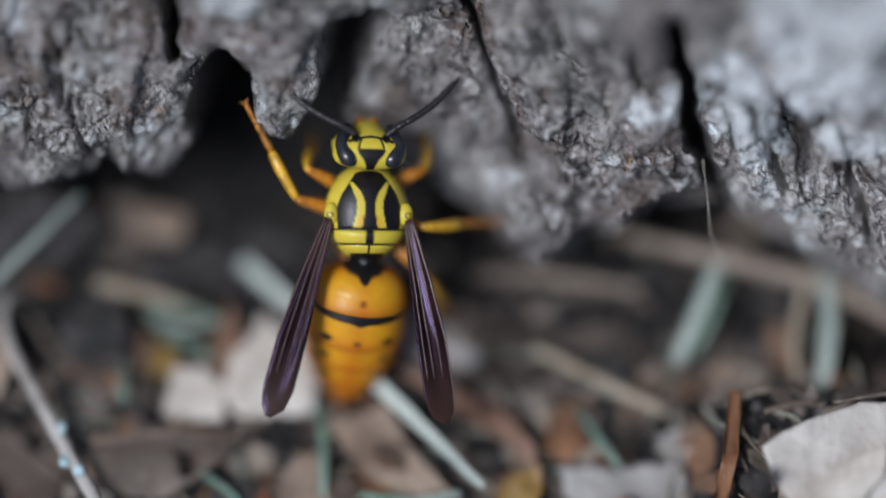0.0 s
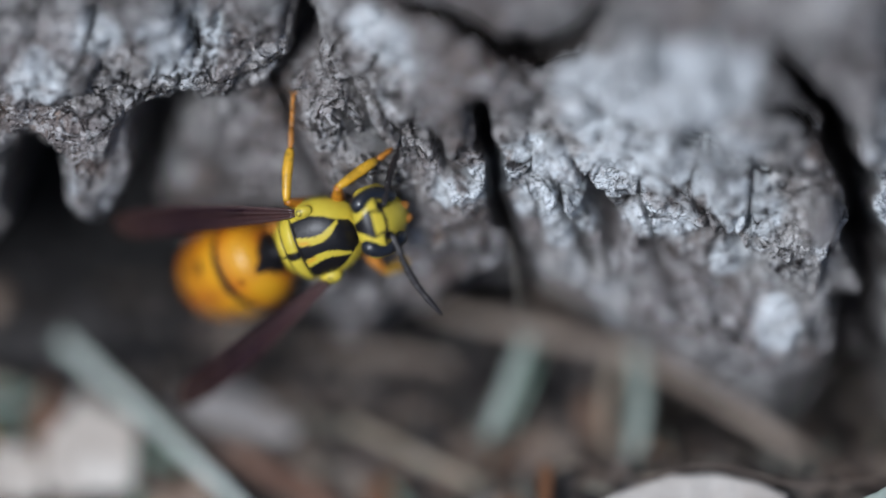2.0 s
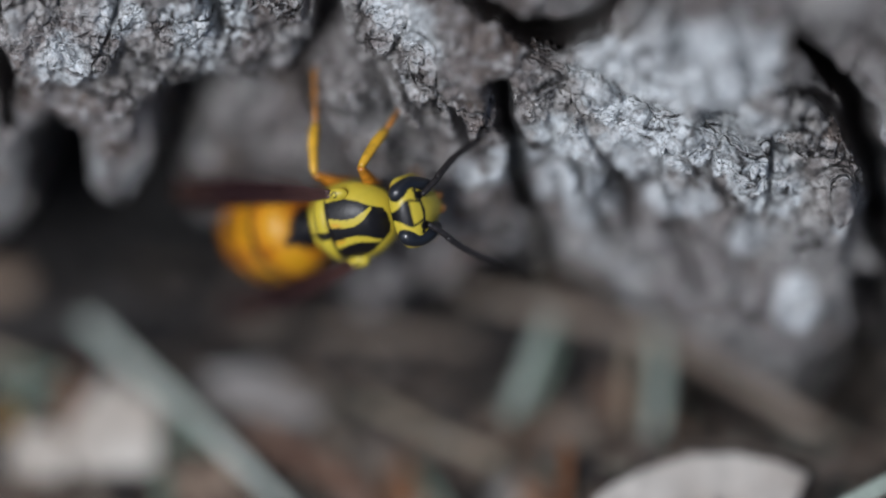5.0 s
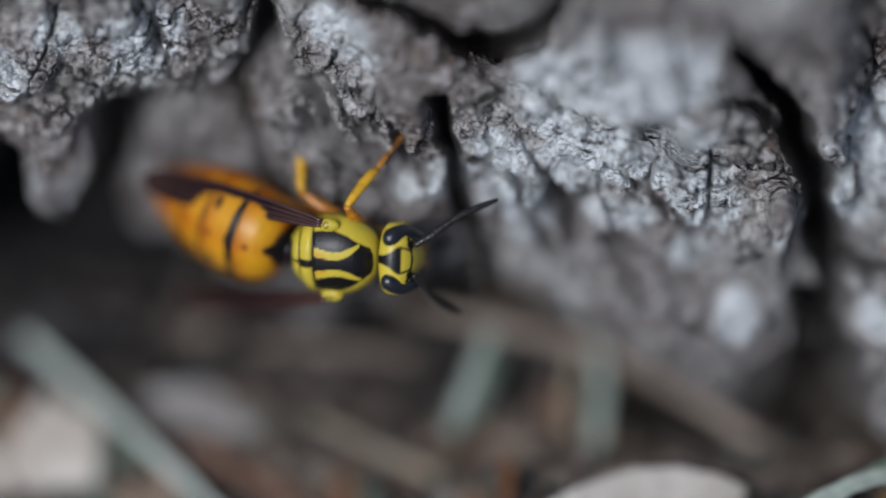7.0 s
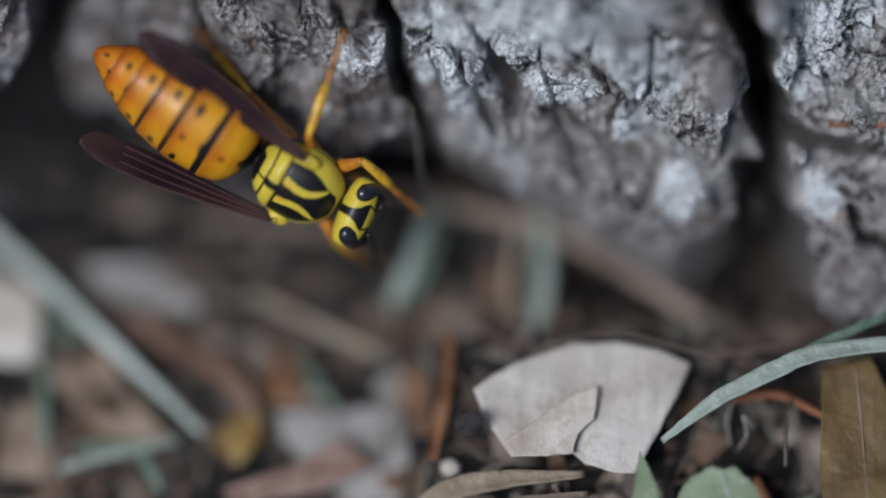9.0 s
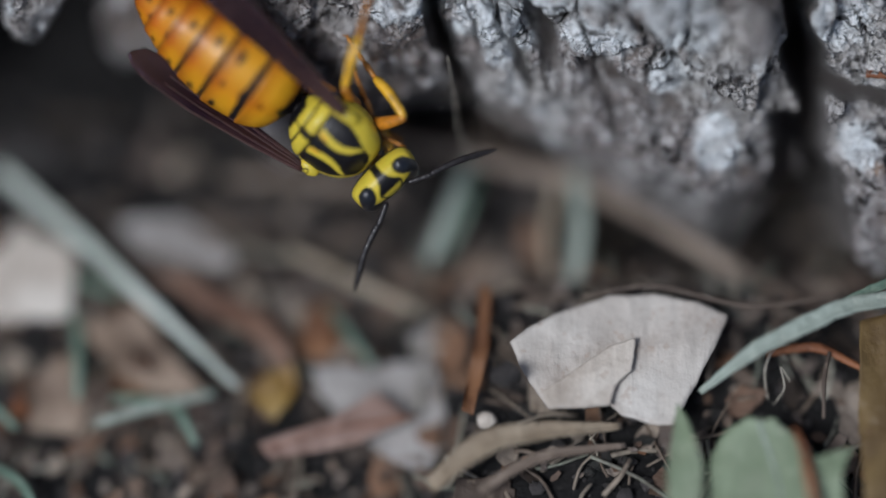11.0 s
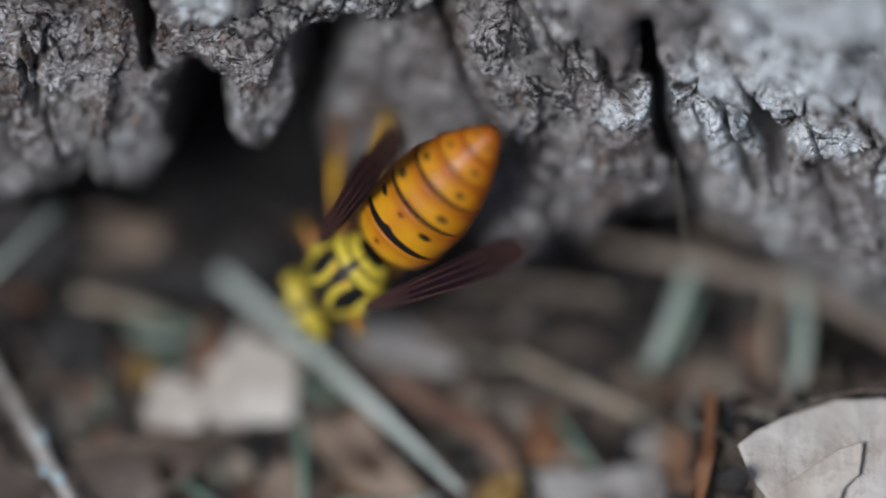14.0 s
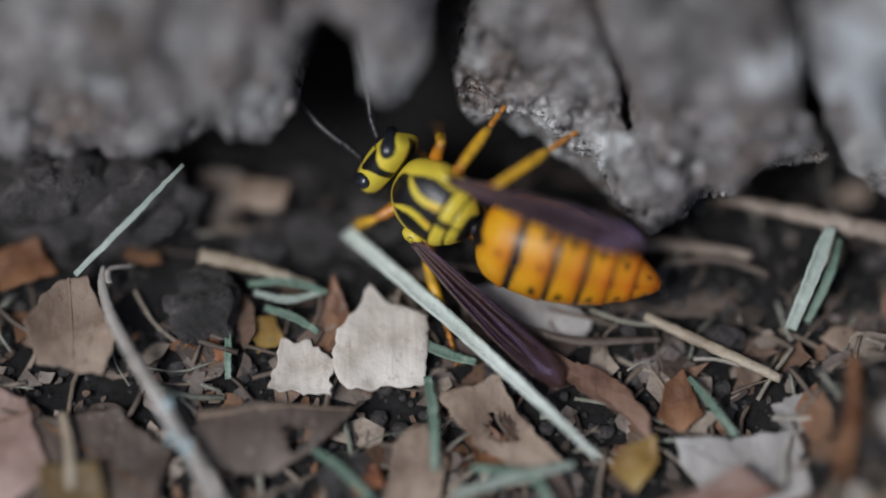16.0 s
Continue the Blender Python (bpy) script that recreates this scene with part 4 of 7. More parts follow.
grass([(16.3, 2, 2.5), (15.3, -0.5, 2.3), (13.8, -3.7, 0.7)], (0.6, 0.95, 0.85, 0.7), PALE_GRASS, "broad pale green frayed grass strip", fold=0.5, seed=13)
grass([(16.8, 1.5, 1.9), (16.1, -0.8, 1.7), (14.8, -3.2, 0.5)], (0.3, 0.6, 0.4), GREEN_GRASS, "green grass sliver among dry litter", seed=14)
grass([(22.8, 1.6, 2.1), (22.9, -2.3, 1.5), (22.2, -6.5, -0.1)], (0.6, 0.95, 0.7), PALE_GRASS, "pale green grass blade bent to the ground", seed=15)
grass([(21.6, 1.1, 1.7), (20.8, -2.9, 1.1), (21.9, -6.6, -0.1)], (0.4, 0.5, 0.35), STRAW, "pale bent grass loop", seed=16)
grass([(29.5, -12.8, 1.9), (32.5, -11, 3.5), (35.8, -9.4, 3.9), (38.7, -8.3, 4.1), (44.1, -7.5, 3.7)], (0.35, 0.9, 1.1, 1.0, 0.9), PALE_GRASS, "long silvery green grass blade arching over litter", fold=0.3, count=34, seed=17)
grass([(35.7, -9.4, 3.4), (38.5, -7.7, 3.5), (43, -5.6, 3.3)], (0.3, 0.6, 0.5), GREEN_GRASS, "thin green grass blade", seed=18)
grass([(-12.1, -16.6, 0.9), (-10.4, -18.1, 1.3), (-9.2, -20.5, 1.1)], (0.5, 0.6, 0.4), GREEN_GRASS, "green grass blade among dry litter", seed=19)
grass([(13.6, -18.3, 1.4), (16.5, -16.1, 2), (19.7, -15.2, 1.9), (24.9, -14.6, 1.2)], (0.9, 1.5, 1.2, 0.4), STRAW, "pale straw husk curling over leaves", fold=0.5, seed=20)
grass([(16.5, -18.4, 0.9), (19.9, -16.5, 1.1), (25.1, -15.6, 0.7)], (0.5, 0.7, 0.3), STICK, "brown straw husk among dry litter", fold=0.5, seed=21)


def twig(points, radii, mat, label, name="twig", around=10, count=30, rough=0.25, seed=1):
    line = curve_points(points, count)
    rnd = np.random.RandomState(seed)
    line = line + (rnd.rand(count, 3) - 0.5) * 0.12 * radii[0]
    r = np.interp(np.linspace(0, 1, count), np.linspace(0, 1, len(radii)), radii)
    return lay(name, tube(line, r, around, 0.8, rough, seed), mat, label, "twig", "twigs on the ground")


LONG_TWIG = twig([(-26.6, 0.3, 1.9), (-26.6, -1.2, 2.3), (-25.9, -3.6, 2.7), (-23.9, -7.4, 2.8), (-21.3, -12.1, 2.7), (-18.6, -16.6, 2.3)], (0.14, 0.28, 0.36, 0.41, 0.43, 0.42), TWIG, "pale grey weathered stem lying over leaves", count=44, seed=2)
for n, spot in enumerate([[-22.7, -8.9, 3.0], [-21.6, -11.5, 3.0], [-22.5, -10.9, 3.0]]):
    v, f = lump(np.array(spot) - np.array(LONG_TWIG.location) / MM, (0.34, 0.42, 0.22), 5.0 * n, 7, 10, 0.5)
    part("lichen", mesh_of("lichen", v, f, LICHEN_BLUE), LONG_TWIG, "pale blue lichen")
twig([(-24.9, 0.5, 1.5), (-26.2, 0.1, 2), (-26.3, -0.9, 2.2)], (0.08, 0.16, 0.24), TWIG, "thin pale bent stem tip", count=16, seed=3)
twig([(-21, 1.4, 0.8), (-17.5, 0.5, 0.9), (-14.2, -0.5, 0.6)], (0.5, 0.42, 0.2), STRAW, "short pale broken stick", seed=4)
twig([(5.3, -2.7, 0.5), (9.2, -4.8, 0.7), (13.1, -6.8, 0.6)], (0.3, 0.36, 0.3), STRAW, "short tan dry stem", seed=5)
STICK_LYING = twig([(10.4, 4.3, 1.5), (17.2, 2.5, 1.7), (24.6, 0.2, 1.4), (35.9, -7.3, 1.1), (40.6, -9.4, 1.2)], (0.35, 0.62, 0.6, 0.5, 0.4), STICK, "long brown stick at the foot of the trunk", "stick", count=80, rough=0.5, seed=6)
for n, (dx, dy, dz, r) in enumerate(((-1.6, 0.9, 0.2, 0.16), (-2.1, 0.2, 0.05, 0.12), (-1.2, 1.3, 0.35, 0.1), (-1.7, -0.5, -0.2, 0.13), (-0.9, -1.0, -0.1, 0.09))):
    root = np.array([10.6, 4.25, 1.5]) - np.array(STICK_LYING.location) / MM
    tip = root + np.array([dx, dy, dz])
    bar = tube(curve_points([root + (0.5, -0.1, 0), (root + tip) / 2 + (0, 0.1 * (n - 2), 0.05), tip], 8), np.linspace(r, 0.02, 8), 6, 0.6, 0.4, n)
    part("splinter", mesh_of("splinter", bar[0], bar[1], STICK), STICK_LYING, "frayed pale splinter")
twig([(22.7, -6.8, 2.4), (27, -6.4, 2.8), (32.7, -7.6, 2.5), (38.1, -6.8, 2.2)], (0.1, 0.17, 0.19, 0.14), DARK_LEAF, "dark brown leaf stalk along a cream leaf", "leaf_stalk", seed=7)
twig([(34.8, -15.7, 3.4), (35.3, -17.5, 3.6), (35.8, -20.5, 3.3)], (0.16, 0.26, 0.3), RUST, "orange-brown thin stem over a green leaf", seed=8)
leaf([(-3.3, -4.0), (-1.1, -4.4), (1.2, -5.6), (3.8, -6.7), (5.4, -9.2), (5.6, -11.0), (4.1, -9.4), (2.1, -8.1), (-0.5, -6.0)], RED_LEAF, "reddish brown frayed curling leaf strip", z=0.6, curl=-0.15, axis=-0.75, ragged=0.22, seed=41)
twig([(6.3, 0.6, 0.5), (9.7, 0.8, 0.8), (12.7, -0.2, 0.6)], (0.2, 0.3, 0.2), DARK_LEAF, "dark thin twig among dry litter", seed=10)
twig([(1.5, 2.2, 0.1), (6, 2, 0.5), (11.7, 1.1, 0.5)], (0.35, 0.5, 0.3), STICK, "dark brown twig beside the trunk", seed=11)
twig([(-2.7, -2.9, 0.2), (1.1, -4.2, 0.5), (6.2, -4.1, 0.3)], (0.2, 0.28, 0.2), DARK_LEAF, "dark bent twig among dry litter", seed=12)
twig([(37.2, -10.2, 1.5), (36.8, -12.1, 1.7), (36.7, -14.3, 1.3)], (0.12, 0.14, 0.1), DARK_LEAF, "thin black stem among dry litter", seed=13)
twig([(33.5, -10, 1), (36.5, -9.8, 1.2), (39.2, -11.2, 1.2)], (0.24, 0.3, 0.2), RUST, "reddish brown twig in shade", seed=14)
twig([(-28.9, -8.6, 1.1), (-28.5, -11, 1.4), (-28.4, -13.4, 1.3)], (0.3, 0.34, 0.3), STRAW, "short pale stem among dry litter", seed=15)
twig([(39.6, 2.8, 12.8), (40.9, 2.7, 12.8), (42.9, 2.6, 12.7)], (0.28, 0.3, 0.25), RUST, "reddish brown stem lodged in a bark furrow", seed=16)
twig([(15, 4.3, 12.7), (15.4, 2.5, 10.2), (15.6, 1.4, 8.6), (16.2, 0.5, 7.4), (16.5, 0.3, 7.2), (17.1, 0.4, 7.3)], (0.02, 0.024, 0.024, 0.016), HAIR, "thin pale root hair hanging from the bark", "root_hair", 6, 24, 0.0, 17)

twig([(33.6, -12.5, -0.2), (33.4, -11.2, 0.8), (33.9, -10.0, 1.2), (34.8, -10.3, 0.6)], (0.03, 0.05, 0.05, 0.03), HAIR, "curled pale plant fibre between leaves", "plant_fibre", 6, 24, 0.0, 18)
twig([(33.9, -12.8, -0.2), (34.5, -12.2, 0.9), (34.3, -11.1, 1.4), (34.9, -11.7, 0.6)], (0.03, 0.045, 0.045, 0.03), HAIR, "curled pale plant fibre between leaves", "plant_fibre", 6, 24, 0.0, 19)
# a small pale pebble
lay("seed", lump((17.0, -13.8, 0.4), (0.62, 0.55, 0.5), 3.3, 12, 16, 0.12), PALE_LEAF, "small pale round pebble among dry leaves", "seed")


def clod(center, size, label, seed):
    z = float(soil_height(np.array([center[0]]), np.array([center[1]]))[0])
    return lay("soil_clod", lump((center[0], center[1], z + 0.35 * size[2]), size, seed, 26, 36, 0.42), CRUMB, label, "clod", "soil clods")


for n, (c, s) in enumerate([((-20.6, -1.8), (2.2, 2.2, 1.6)), ((-24.6, 4.6), (3.6, 2.8, 3.2)), ((-29.6, 5.5), (3.4, 3, 3.6)), ((-17.6, 1.9), (1.7, 1.3, 1.1)), ((-14.6, 3), (2.0, 1.5, 1.3)), ((-10.6, 3.9), (1.9, 1.5, 1.2)), ((9.8, -4), (1.3, 1.1, 0.9)), ((-12.3, -12.2), (1.6, 1.4, 1.0)), ((-2.9, -5.9), (1.3, 1.1, 0.9)), ((18.2, -12.1), (0.7, 0.7, 0.6))]):
    clod(c, s, "dark grey lump of crumbly soil", 3.7 * n)


# ---- litter that nobody could count ----
def loose_bits():
    rnd = np.random.RandomState(8)
    verts, faces, fv, ff, cv, cf = [], [], [], [], [], []
    for n in range(1700):
        x, y = rnd.uniform(-40, 52), rnd.uniform(-26, 7)
        if y > -2.5 and rnd.rand() < 0.82:
            continue
        z = float(soil_height(np.array([x]), np.array([y]))[0]) + rnd.uniform(0.15, 0.55)
        r, sides, turn = 0.3 + 1.6 * rnd.rand() ** 2.4, rnd.randint(6, 10), rnd.uniform(0, 6.28)
        tilt = rnd.normal(0, 0.3, 2)
        base = len(verts)
        ring = []
        for k in range(sides):
            a = turn + 2 * math.pi * (k + rnd.uniform(-0.25, 0.25)) / sides
            q = r * rnd.uniform(0.5, 1.2)
            ring.append((q * math.cos(a), q * 0.6 * math.sin(a)))
        ca, sa = math.cos(turn), math.sin(turn)
        ring = [(u * ca - v * sa, u * sa + v * ca) for u, v in ring]
        curl = rnd.uniform(-0.12, 0.12)
        for shift in (0.06, -0.06):
            for u, v in ring:
                verts.append((x + u, y + v, z + shift + u * tilt[0] + v * tilt[1] + curl * u * u))
            verts.append((x, y, z + shift))
        m = sides + 1
        for k in range(sides):
            p, q = base + k, base + (k + 1) % sides
            faces += [(p, q, base + sides), (q + m, p + m, base + m + sides), (q, p, p + m, q + m)]
    for n in range(800):
        x, y = rnd.uniform(-40, 52), rnd.uniform(-26, 8)
        if y > -1.5 and rnd.rand() < 0.7:
            continue
        z = float(soil_height(np.array([x]), np.array([y]))[0]) + rnd.uniform(0.2, 0.8)
        a, length = rnd.uniform(0, 6.28), rnd.uniform(1.2, 5.5)
        d = np.array([math.cos(a), math.sin(a), rnd.normal(0, 0.12)]) * length / 2
        bend = np.array([-d[1], d[0], 0]) * rnd.uniform(-0.25, 0.25)
        line = curve_points([np.array([x, y, z]) - d, np.array([x, y, z + 0.1]) + bend, np.array([x, y, z]) + d], 6)
        piece = tube(line, np.full(6, rnd.uniform(0.05, 0.2)), 5, 0.7)
        base = len(fv)
        fv += piece[0]
        ff += [tuple(i + base for i in f) for f in piece[1]]
    for n in range(2600):
        x, y = rnd.uniform(-36, 48), rnd.uniform(-24, 9)
        r = 0.12 + 0.5 * rnd.rand() ** 3
        z = float(soil_height(np.array([x]), np.array([y]))[0]) + 0.3 * r
        piece = lump((x, y, z), (r * rnd.uniform(0.8, 1.3), r, r * 0.8), n, 4, 6, 0.5)
        base = len(cv)
        cv += piece[0]
        cf += [tuple(i + base for i in f) for f in piece[1]]
    thing("leaf_crumbs", mesh_of("leaf_crumbs", verts, faces, MIXED, False), "brown and grey crumbled dry leaves on soil", "leaf litter", kind="stuff")
    thing("plant_fibres", mesh_of("plant_fibres", fv, ff, FIBRES), "thin dry stems and fibres scattered on soil", "leaf litter", kind="stuff")
    thing("soil_crumbs", mesh_of("soil_crumbs", cv, cf, CRUMB), "small dark crumbs of soil", "soil", kind="stuff")


loose_bits()


# ---- the wasp ----
YELLOW, ORANGE, BLACK = np.array([0.66, 0.52, 0.045]), np.array([0.78, 0.27, 0.005]), np.array([0.008, 0.007, 0.008])
DEEP = np.array([0.55, 0.14, 0.004])


def ball(rows, cols, shape):
    """A closed surface: shape(th, ph) gives the points for angles from the rear pole (0) to the front pole (pi)."""
    th, ph = np.meshgrid(np.linspace(0.02, math.pi - 0.02, rows), np.linspace(0, 2 * math.pi, cols, endpoint=False), indexing="ij")
    v = shape(th, ph).reshape(-1, 3)
    i, j = np.meshgrid(np.arange(rows - 1), np.arange(cols), indexing="ij")
    a, b = (i * cols + j).ravel(), (i * cols + (j + 1) % cols).ravel()
    faces = np.c_[a, a + cols, b + cols, b].tolist()
    faces += [tuple(range(cols)), tuple(range((rows - 1) * cols, rows * cols))[::-1]]
    return v, faces


def paint(base, layers):
    color = np.array(base, float)
    for mask, c in layers:
        m = np.clip(mask, 0, 1)[:, None]
        color = color * (1 - m) + np.asarray(c) * m
    return color


def soft_in(v, a, b, edge=0.05):
    """1 where a < v < b, with soft edges."""
    return step(a - edge, a + edge, v) * (1 - step(b - edge, b + edge, v))


def build_thorax(wasp):
    def shape(th, ph):
        y = -2.75 * np.cos(th)
        w = np.sin(th) ** 0.62
        width = 2.44 * w * (1 - 0.1 * step(0.4, 2.7, y))
        width = width * np.where(y < -1, 1 - 0.2 * step(1.0, 2.7, -y), 1)
        high = np.where(np.sin(ph) > 0, 1.75, 2.25) * w
        seam = 0.07 * (np.exp(-(((y + 0.98) / 0.1) ** 2)) + np.exp(-(((y + 1.85) / 0.1) ** 2))) * (np.sin(ph) > 0)
        x, z = (width - seam) * np.cos(ph), (high - seam * 1.6) * np.sin(ph)
        z = z + 0.12 * np.exp(-(((y + 1.4) / 0.4) ** 2)) * (np.sin(ph) > 0) - 0.35 * step(1.4, 2.9, y) - 0.35 * step(1.9, 2.9, -y)
        return np.stack([x, y, z], -1)

    v, faces = ball(130, 150, shape)
    x, y, z = np.abs(v[:, 0]), v[:, 1], v[:, 2]
    up = step(-0.5, 0.0, z)
    shield = np.interp(y, [-0.95, 0.2, 1.1, 1.9, 2.35, 2.5], [1.82, 1.95, 1.62, 1.1, 0.78, 0.32])
    stripe = np.interp(y, [-0.85, -0.4, 0.3, 0.8, 1.3, 1.75], [0.74, 0.64, 0.52, 0.58, 0.78, 1.05])
    wide = np.interp(y, [-0.85, 0.2, 1.2, 1.75], [0.24, 0.2, 0.19, 0.08])
    inside = (1 - step(-0.03, 0.05, x - shield)) * soft_in(y, -0.98, 2.5) * up
    layers = [
        ((1 - up), BLACK),
        (soft_in(z, -1.3, -0.35, 0.08) * soft_in(y, -0.6, 1.4, 0.1), YELLOW * 0.9),
        (inside, BLACK),
        ((1 - step(0, 0.06, np.abs(x - stripe) - wide)) * soft_in(y, -0.86, 1.8) * up, YELLOW),
        ((1 - step(-0.1, 0.1, np.abs(x - stripe + 0.1) - wide * 0.5)) * soft_in(y, -0.8, -0.2, 0.2) * up * 0.5, ORANGE),
        (soft_in(y, -1.02, -0.93, 0.03) * up, BLACK),
        (soft_in(y, -1.9, -1.78, 0.03) * up, BLACK),
        ((1 - step(0.2, 0.28, x)) * soft_in(y, -1.9, -0.9) * up, BLACK),
        ((1 - step(-2.42, -2.3, y)) * (1 - step(0.9, 1.1, x)), BLACK),
        ((1 - step(0.05, 0.1, x)) * soft_in(y, -2.4, -1.85), BLACK),
    ]
    part("thorax", mesh_of("thorax", v, faces, SHELL, True, paint(np.tile(YELLOW, (len(v), 1)), layers)), wasp, "yellow and black striped thorax")
    for s in (-1, 1):
        cap, cf = ball(22, 26, lambda th, ph: np.stack([s * 2.2 + 0.42 * np.sin(th) * np.cos(ph), -0.05 - 0.66 * np.cos(th), 0.95 + 0.34 * np.sin(th) * np.sin(ph)], -1))
        dot = np.hypot(cap[:, 0] - s * 2.32, cap[:, 1] + 0.12)
        tone = paint(np.tile(YELLOW, (len(cap), 1)), [(soft_in(dot, 0.12, 0.2, 0.03), BLACK)])
        part("tegula", mesh_of("tegula", cap, cf, SHELL, True, tone), wasp, "yellow wing-base cap")


HEAD_SIZE = 1.04


def from_crown(x, v, d):
    """A place on the head from its side, the way down from face to neck, and its height over the crown's plane."""
    return np.array([x, 1.15 - 0.777 * v + 0.629 * d, -0.25 + 0.629 * v + 0.777 * d]) * HEAD_SIZE


def build_head(wasp):
    def shape(th, ph):
        # poles along x, so that rings run over crown and face
        x = -2.06 * np.cos(th)
        w = np.sin(th) ** 0.5
        y = 1.15 + 1.12 * w * np.cos(ph) * np.where(np.cos(ph) < 0, 0.85, 1)
        z = -0.25 + 1.62 * w * np.sin(ph) * np.where(np.sin(ph) < 0, 1.45, 0.85)
        x = x * (1 - 0.5 * step(0.45, 1.7, (y - 1.15) - 0.6 * z))
        return np.stack([x, y, z], -1)

    v, faces = ball(130, 150, shape)
    x = np.abs(v[:, 0])
    down = -0.777 * (v[:, 1] - 1.15) + 0.629 * (v[:, 2] + 0.25)
    over = 0.629 * (v[:, 1] - 1.15) + 0.777 * (v[:, 2] + 0.25)
    upper = step(-0.25, -0.05, over)
    # raised shield between the antennae, and a groove round it
    edge = np.interp(down, [-0.72, -0.6, -0.3, 0.0], [0.3, 0.52, 0.66, 0.74])
    rim = np.abs(x - edge) * soft_in(down, -0.75, 0.0, 0.03) + 9 * (1 - soft_in(down, -0.75, 0.0, 0.03))
    brow = -0.7 + 0.2 * x**2
    wedge = np.interp(down, [-0.04, 0.06, 0.3, 0.62, 1.0, 1.3], [0.72, 0.8, 0.7, 0.42, 0.24, 0.2])
    v = v - np.outer(0.05 * (1 - step(0.03, 0.14, rim)) * upper, (0, 0.629, 0.777))
    layers = [
        ((1 - upper) * step(-0.2, 0.2, down), BLACK),
        ((1 - step(-0.03, 0.05, x - wedge)) * step(-0.06, 0.02, down) * upper, BLACK),
        ((1 - step(0.035, 0.085, rim)) * upper, BLACK),
        ((1 - step(0.04, 0.1, np.abs(down - brow))) * (1 - step(1.2, 1.35, x)) * upper, BLACK),
        ((1 - step(0.2, 0.3, np.hypot(x - 0.86, down + 0.62))) * upper, BLACK),
        ((1 - step(0.03, 0.09, np.abs(down + 0.48))) * soft_in(x, 0.8, 1.7, 0.05) * upper, BLACK),
        (soft_in(x, 1.08, 1.24, 0.04) * soft_in(down, -1.75, -0.75, 0.06), BLACK),
        ((1 - step(-1.78, -1.68, down)), BLACK),
        ((1 - step(0.05, 0.1, np.hypot(x * 0.5, down + 0.72))), BLACK),
    ]
    head = part("head", mesh_of("head", v * HEAD_SIZE, faces, SHELL, True, paint(np.tile(YELLOW, (len(v), 1)), layers)), wasp, "yellow and black head")
    for s in (-1, 1):
        line = curve_points([from_crown(s * cx, cv, cd) for cx, cv, cd in ((1.12, 0.84, 0.58), (1.22, 0.58, 0.84), (1.5, 0.16, 0.8), (1.6, -0.2, 0.64), (1.5, -0.6, 0.4), (1.26, -1.1, 0.02), (1.12, -1.4, -0.25))], 30)
        r = np.interp(np.linspace(0, 1, 30), [0, 0.04, 0.12, 0.22, 0.4, 0.6, 0.85, 0.96, 1], [0.06, 0.32, 0.53, 0.55, 0.43, 0.42, 0.42, 0.28, 0.06])
        eye = tube(line, r, 22, up=(s * 0.6, 0.4, 0.7))
        part("eye", mesh_of("eye", eye[0], eye[1], EYE), head, "glossy black kidney-shaped compound eye")
        jaw, jf = ball(16, 18, lambda th, ph: np.stack([s * 0.36 + 0.3 * np.sin(th) * np.cos(ph), 1.7 + 0.26 * np.sin(th) * np.sin(ph), -2.0 - 0.5 * np.cos(th)], -1))
        part("mandible", mesh_of("mandible", jaw * HEAD_SIZE, jf, OCHRE), head, "dark ochre mandible")
        o, of = ball(10, 12, lambda th, ph: from_crown(s * 0.26, 0.5, 1.03)[None, None, :] + 0.11 * np.stack([np.sin(th) * np.cos(ph), np.sin(th) * np.sin(ph), -np.cos(th)], -1))
        part("ocellus", mesh_of("ocellus", o, of, EYE), head)
    for s, side in ((-1, "L"), (1, "R")):
        line = curve_points([(0, 0, 0), (0, 1.3, 0.1), (s * 0.1, 1.75, 0.1), (s * 0.25, 3.4, -0.05), (s * 0.1, 5.6, -0.5)], 46)
        along = np.linspace(0, 1, 46)
        r = np.interp(along, [0, 0.04, 0.26, 0.3, 0.34, 0.9, 1], [0.13, 0.19, 0.2, 0.13, 0.21, 0.2, 0.09]) * (1 + 0.08 * np.sin(along * 75))
        bar = tube(line, r, 12)
        ANTENNA[side] = part("antenna", mesh_of("antenna", bar[0], bar[1], DARK), head, "black curved antenna")
    return head


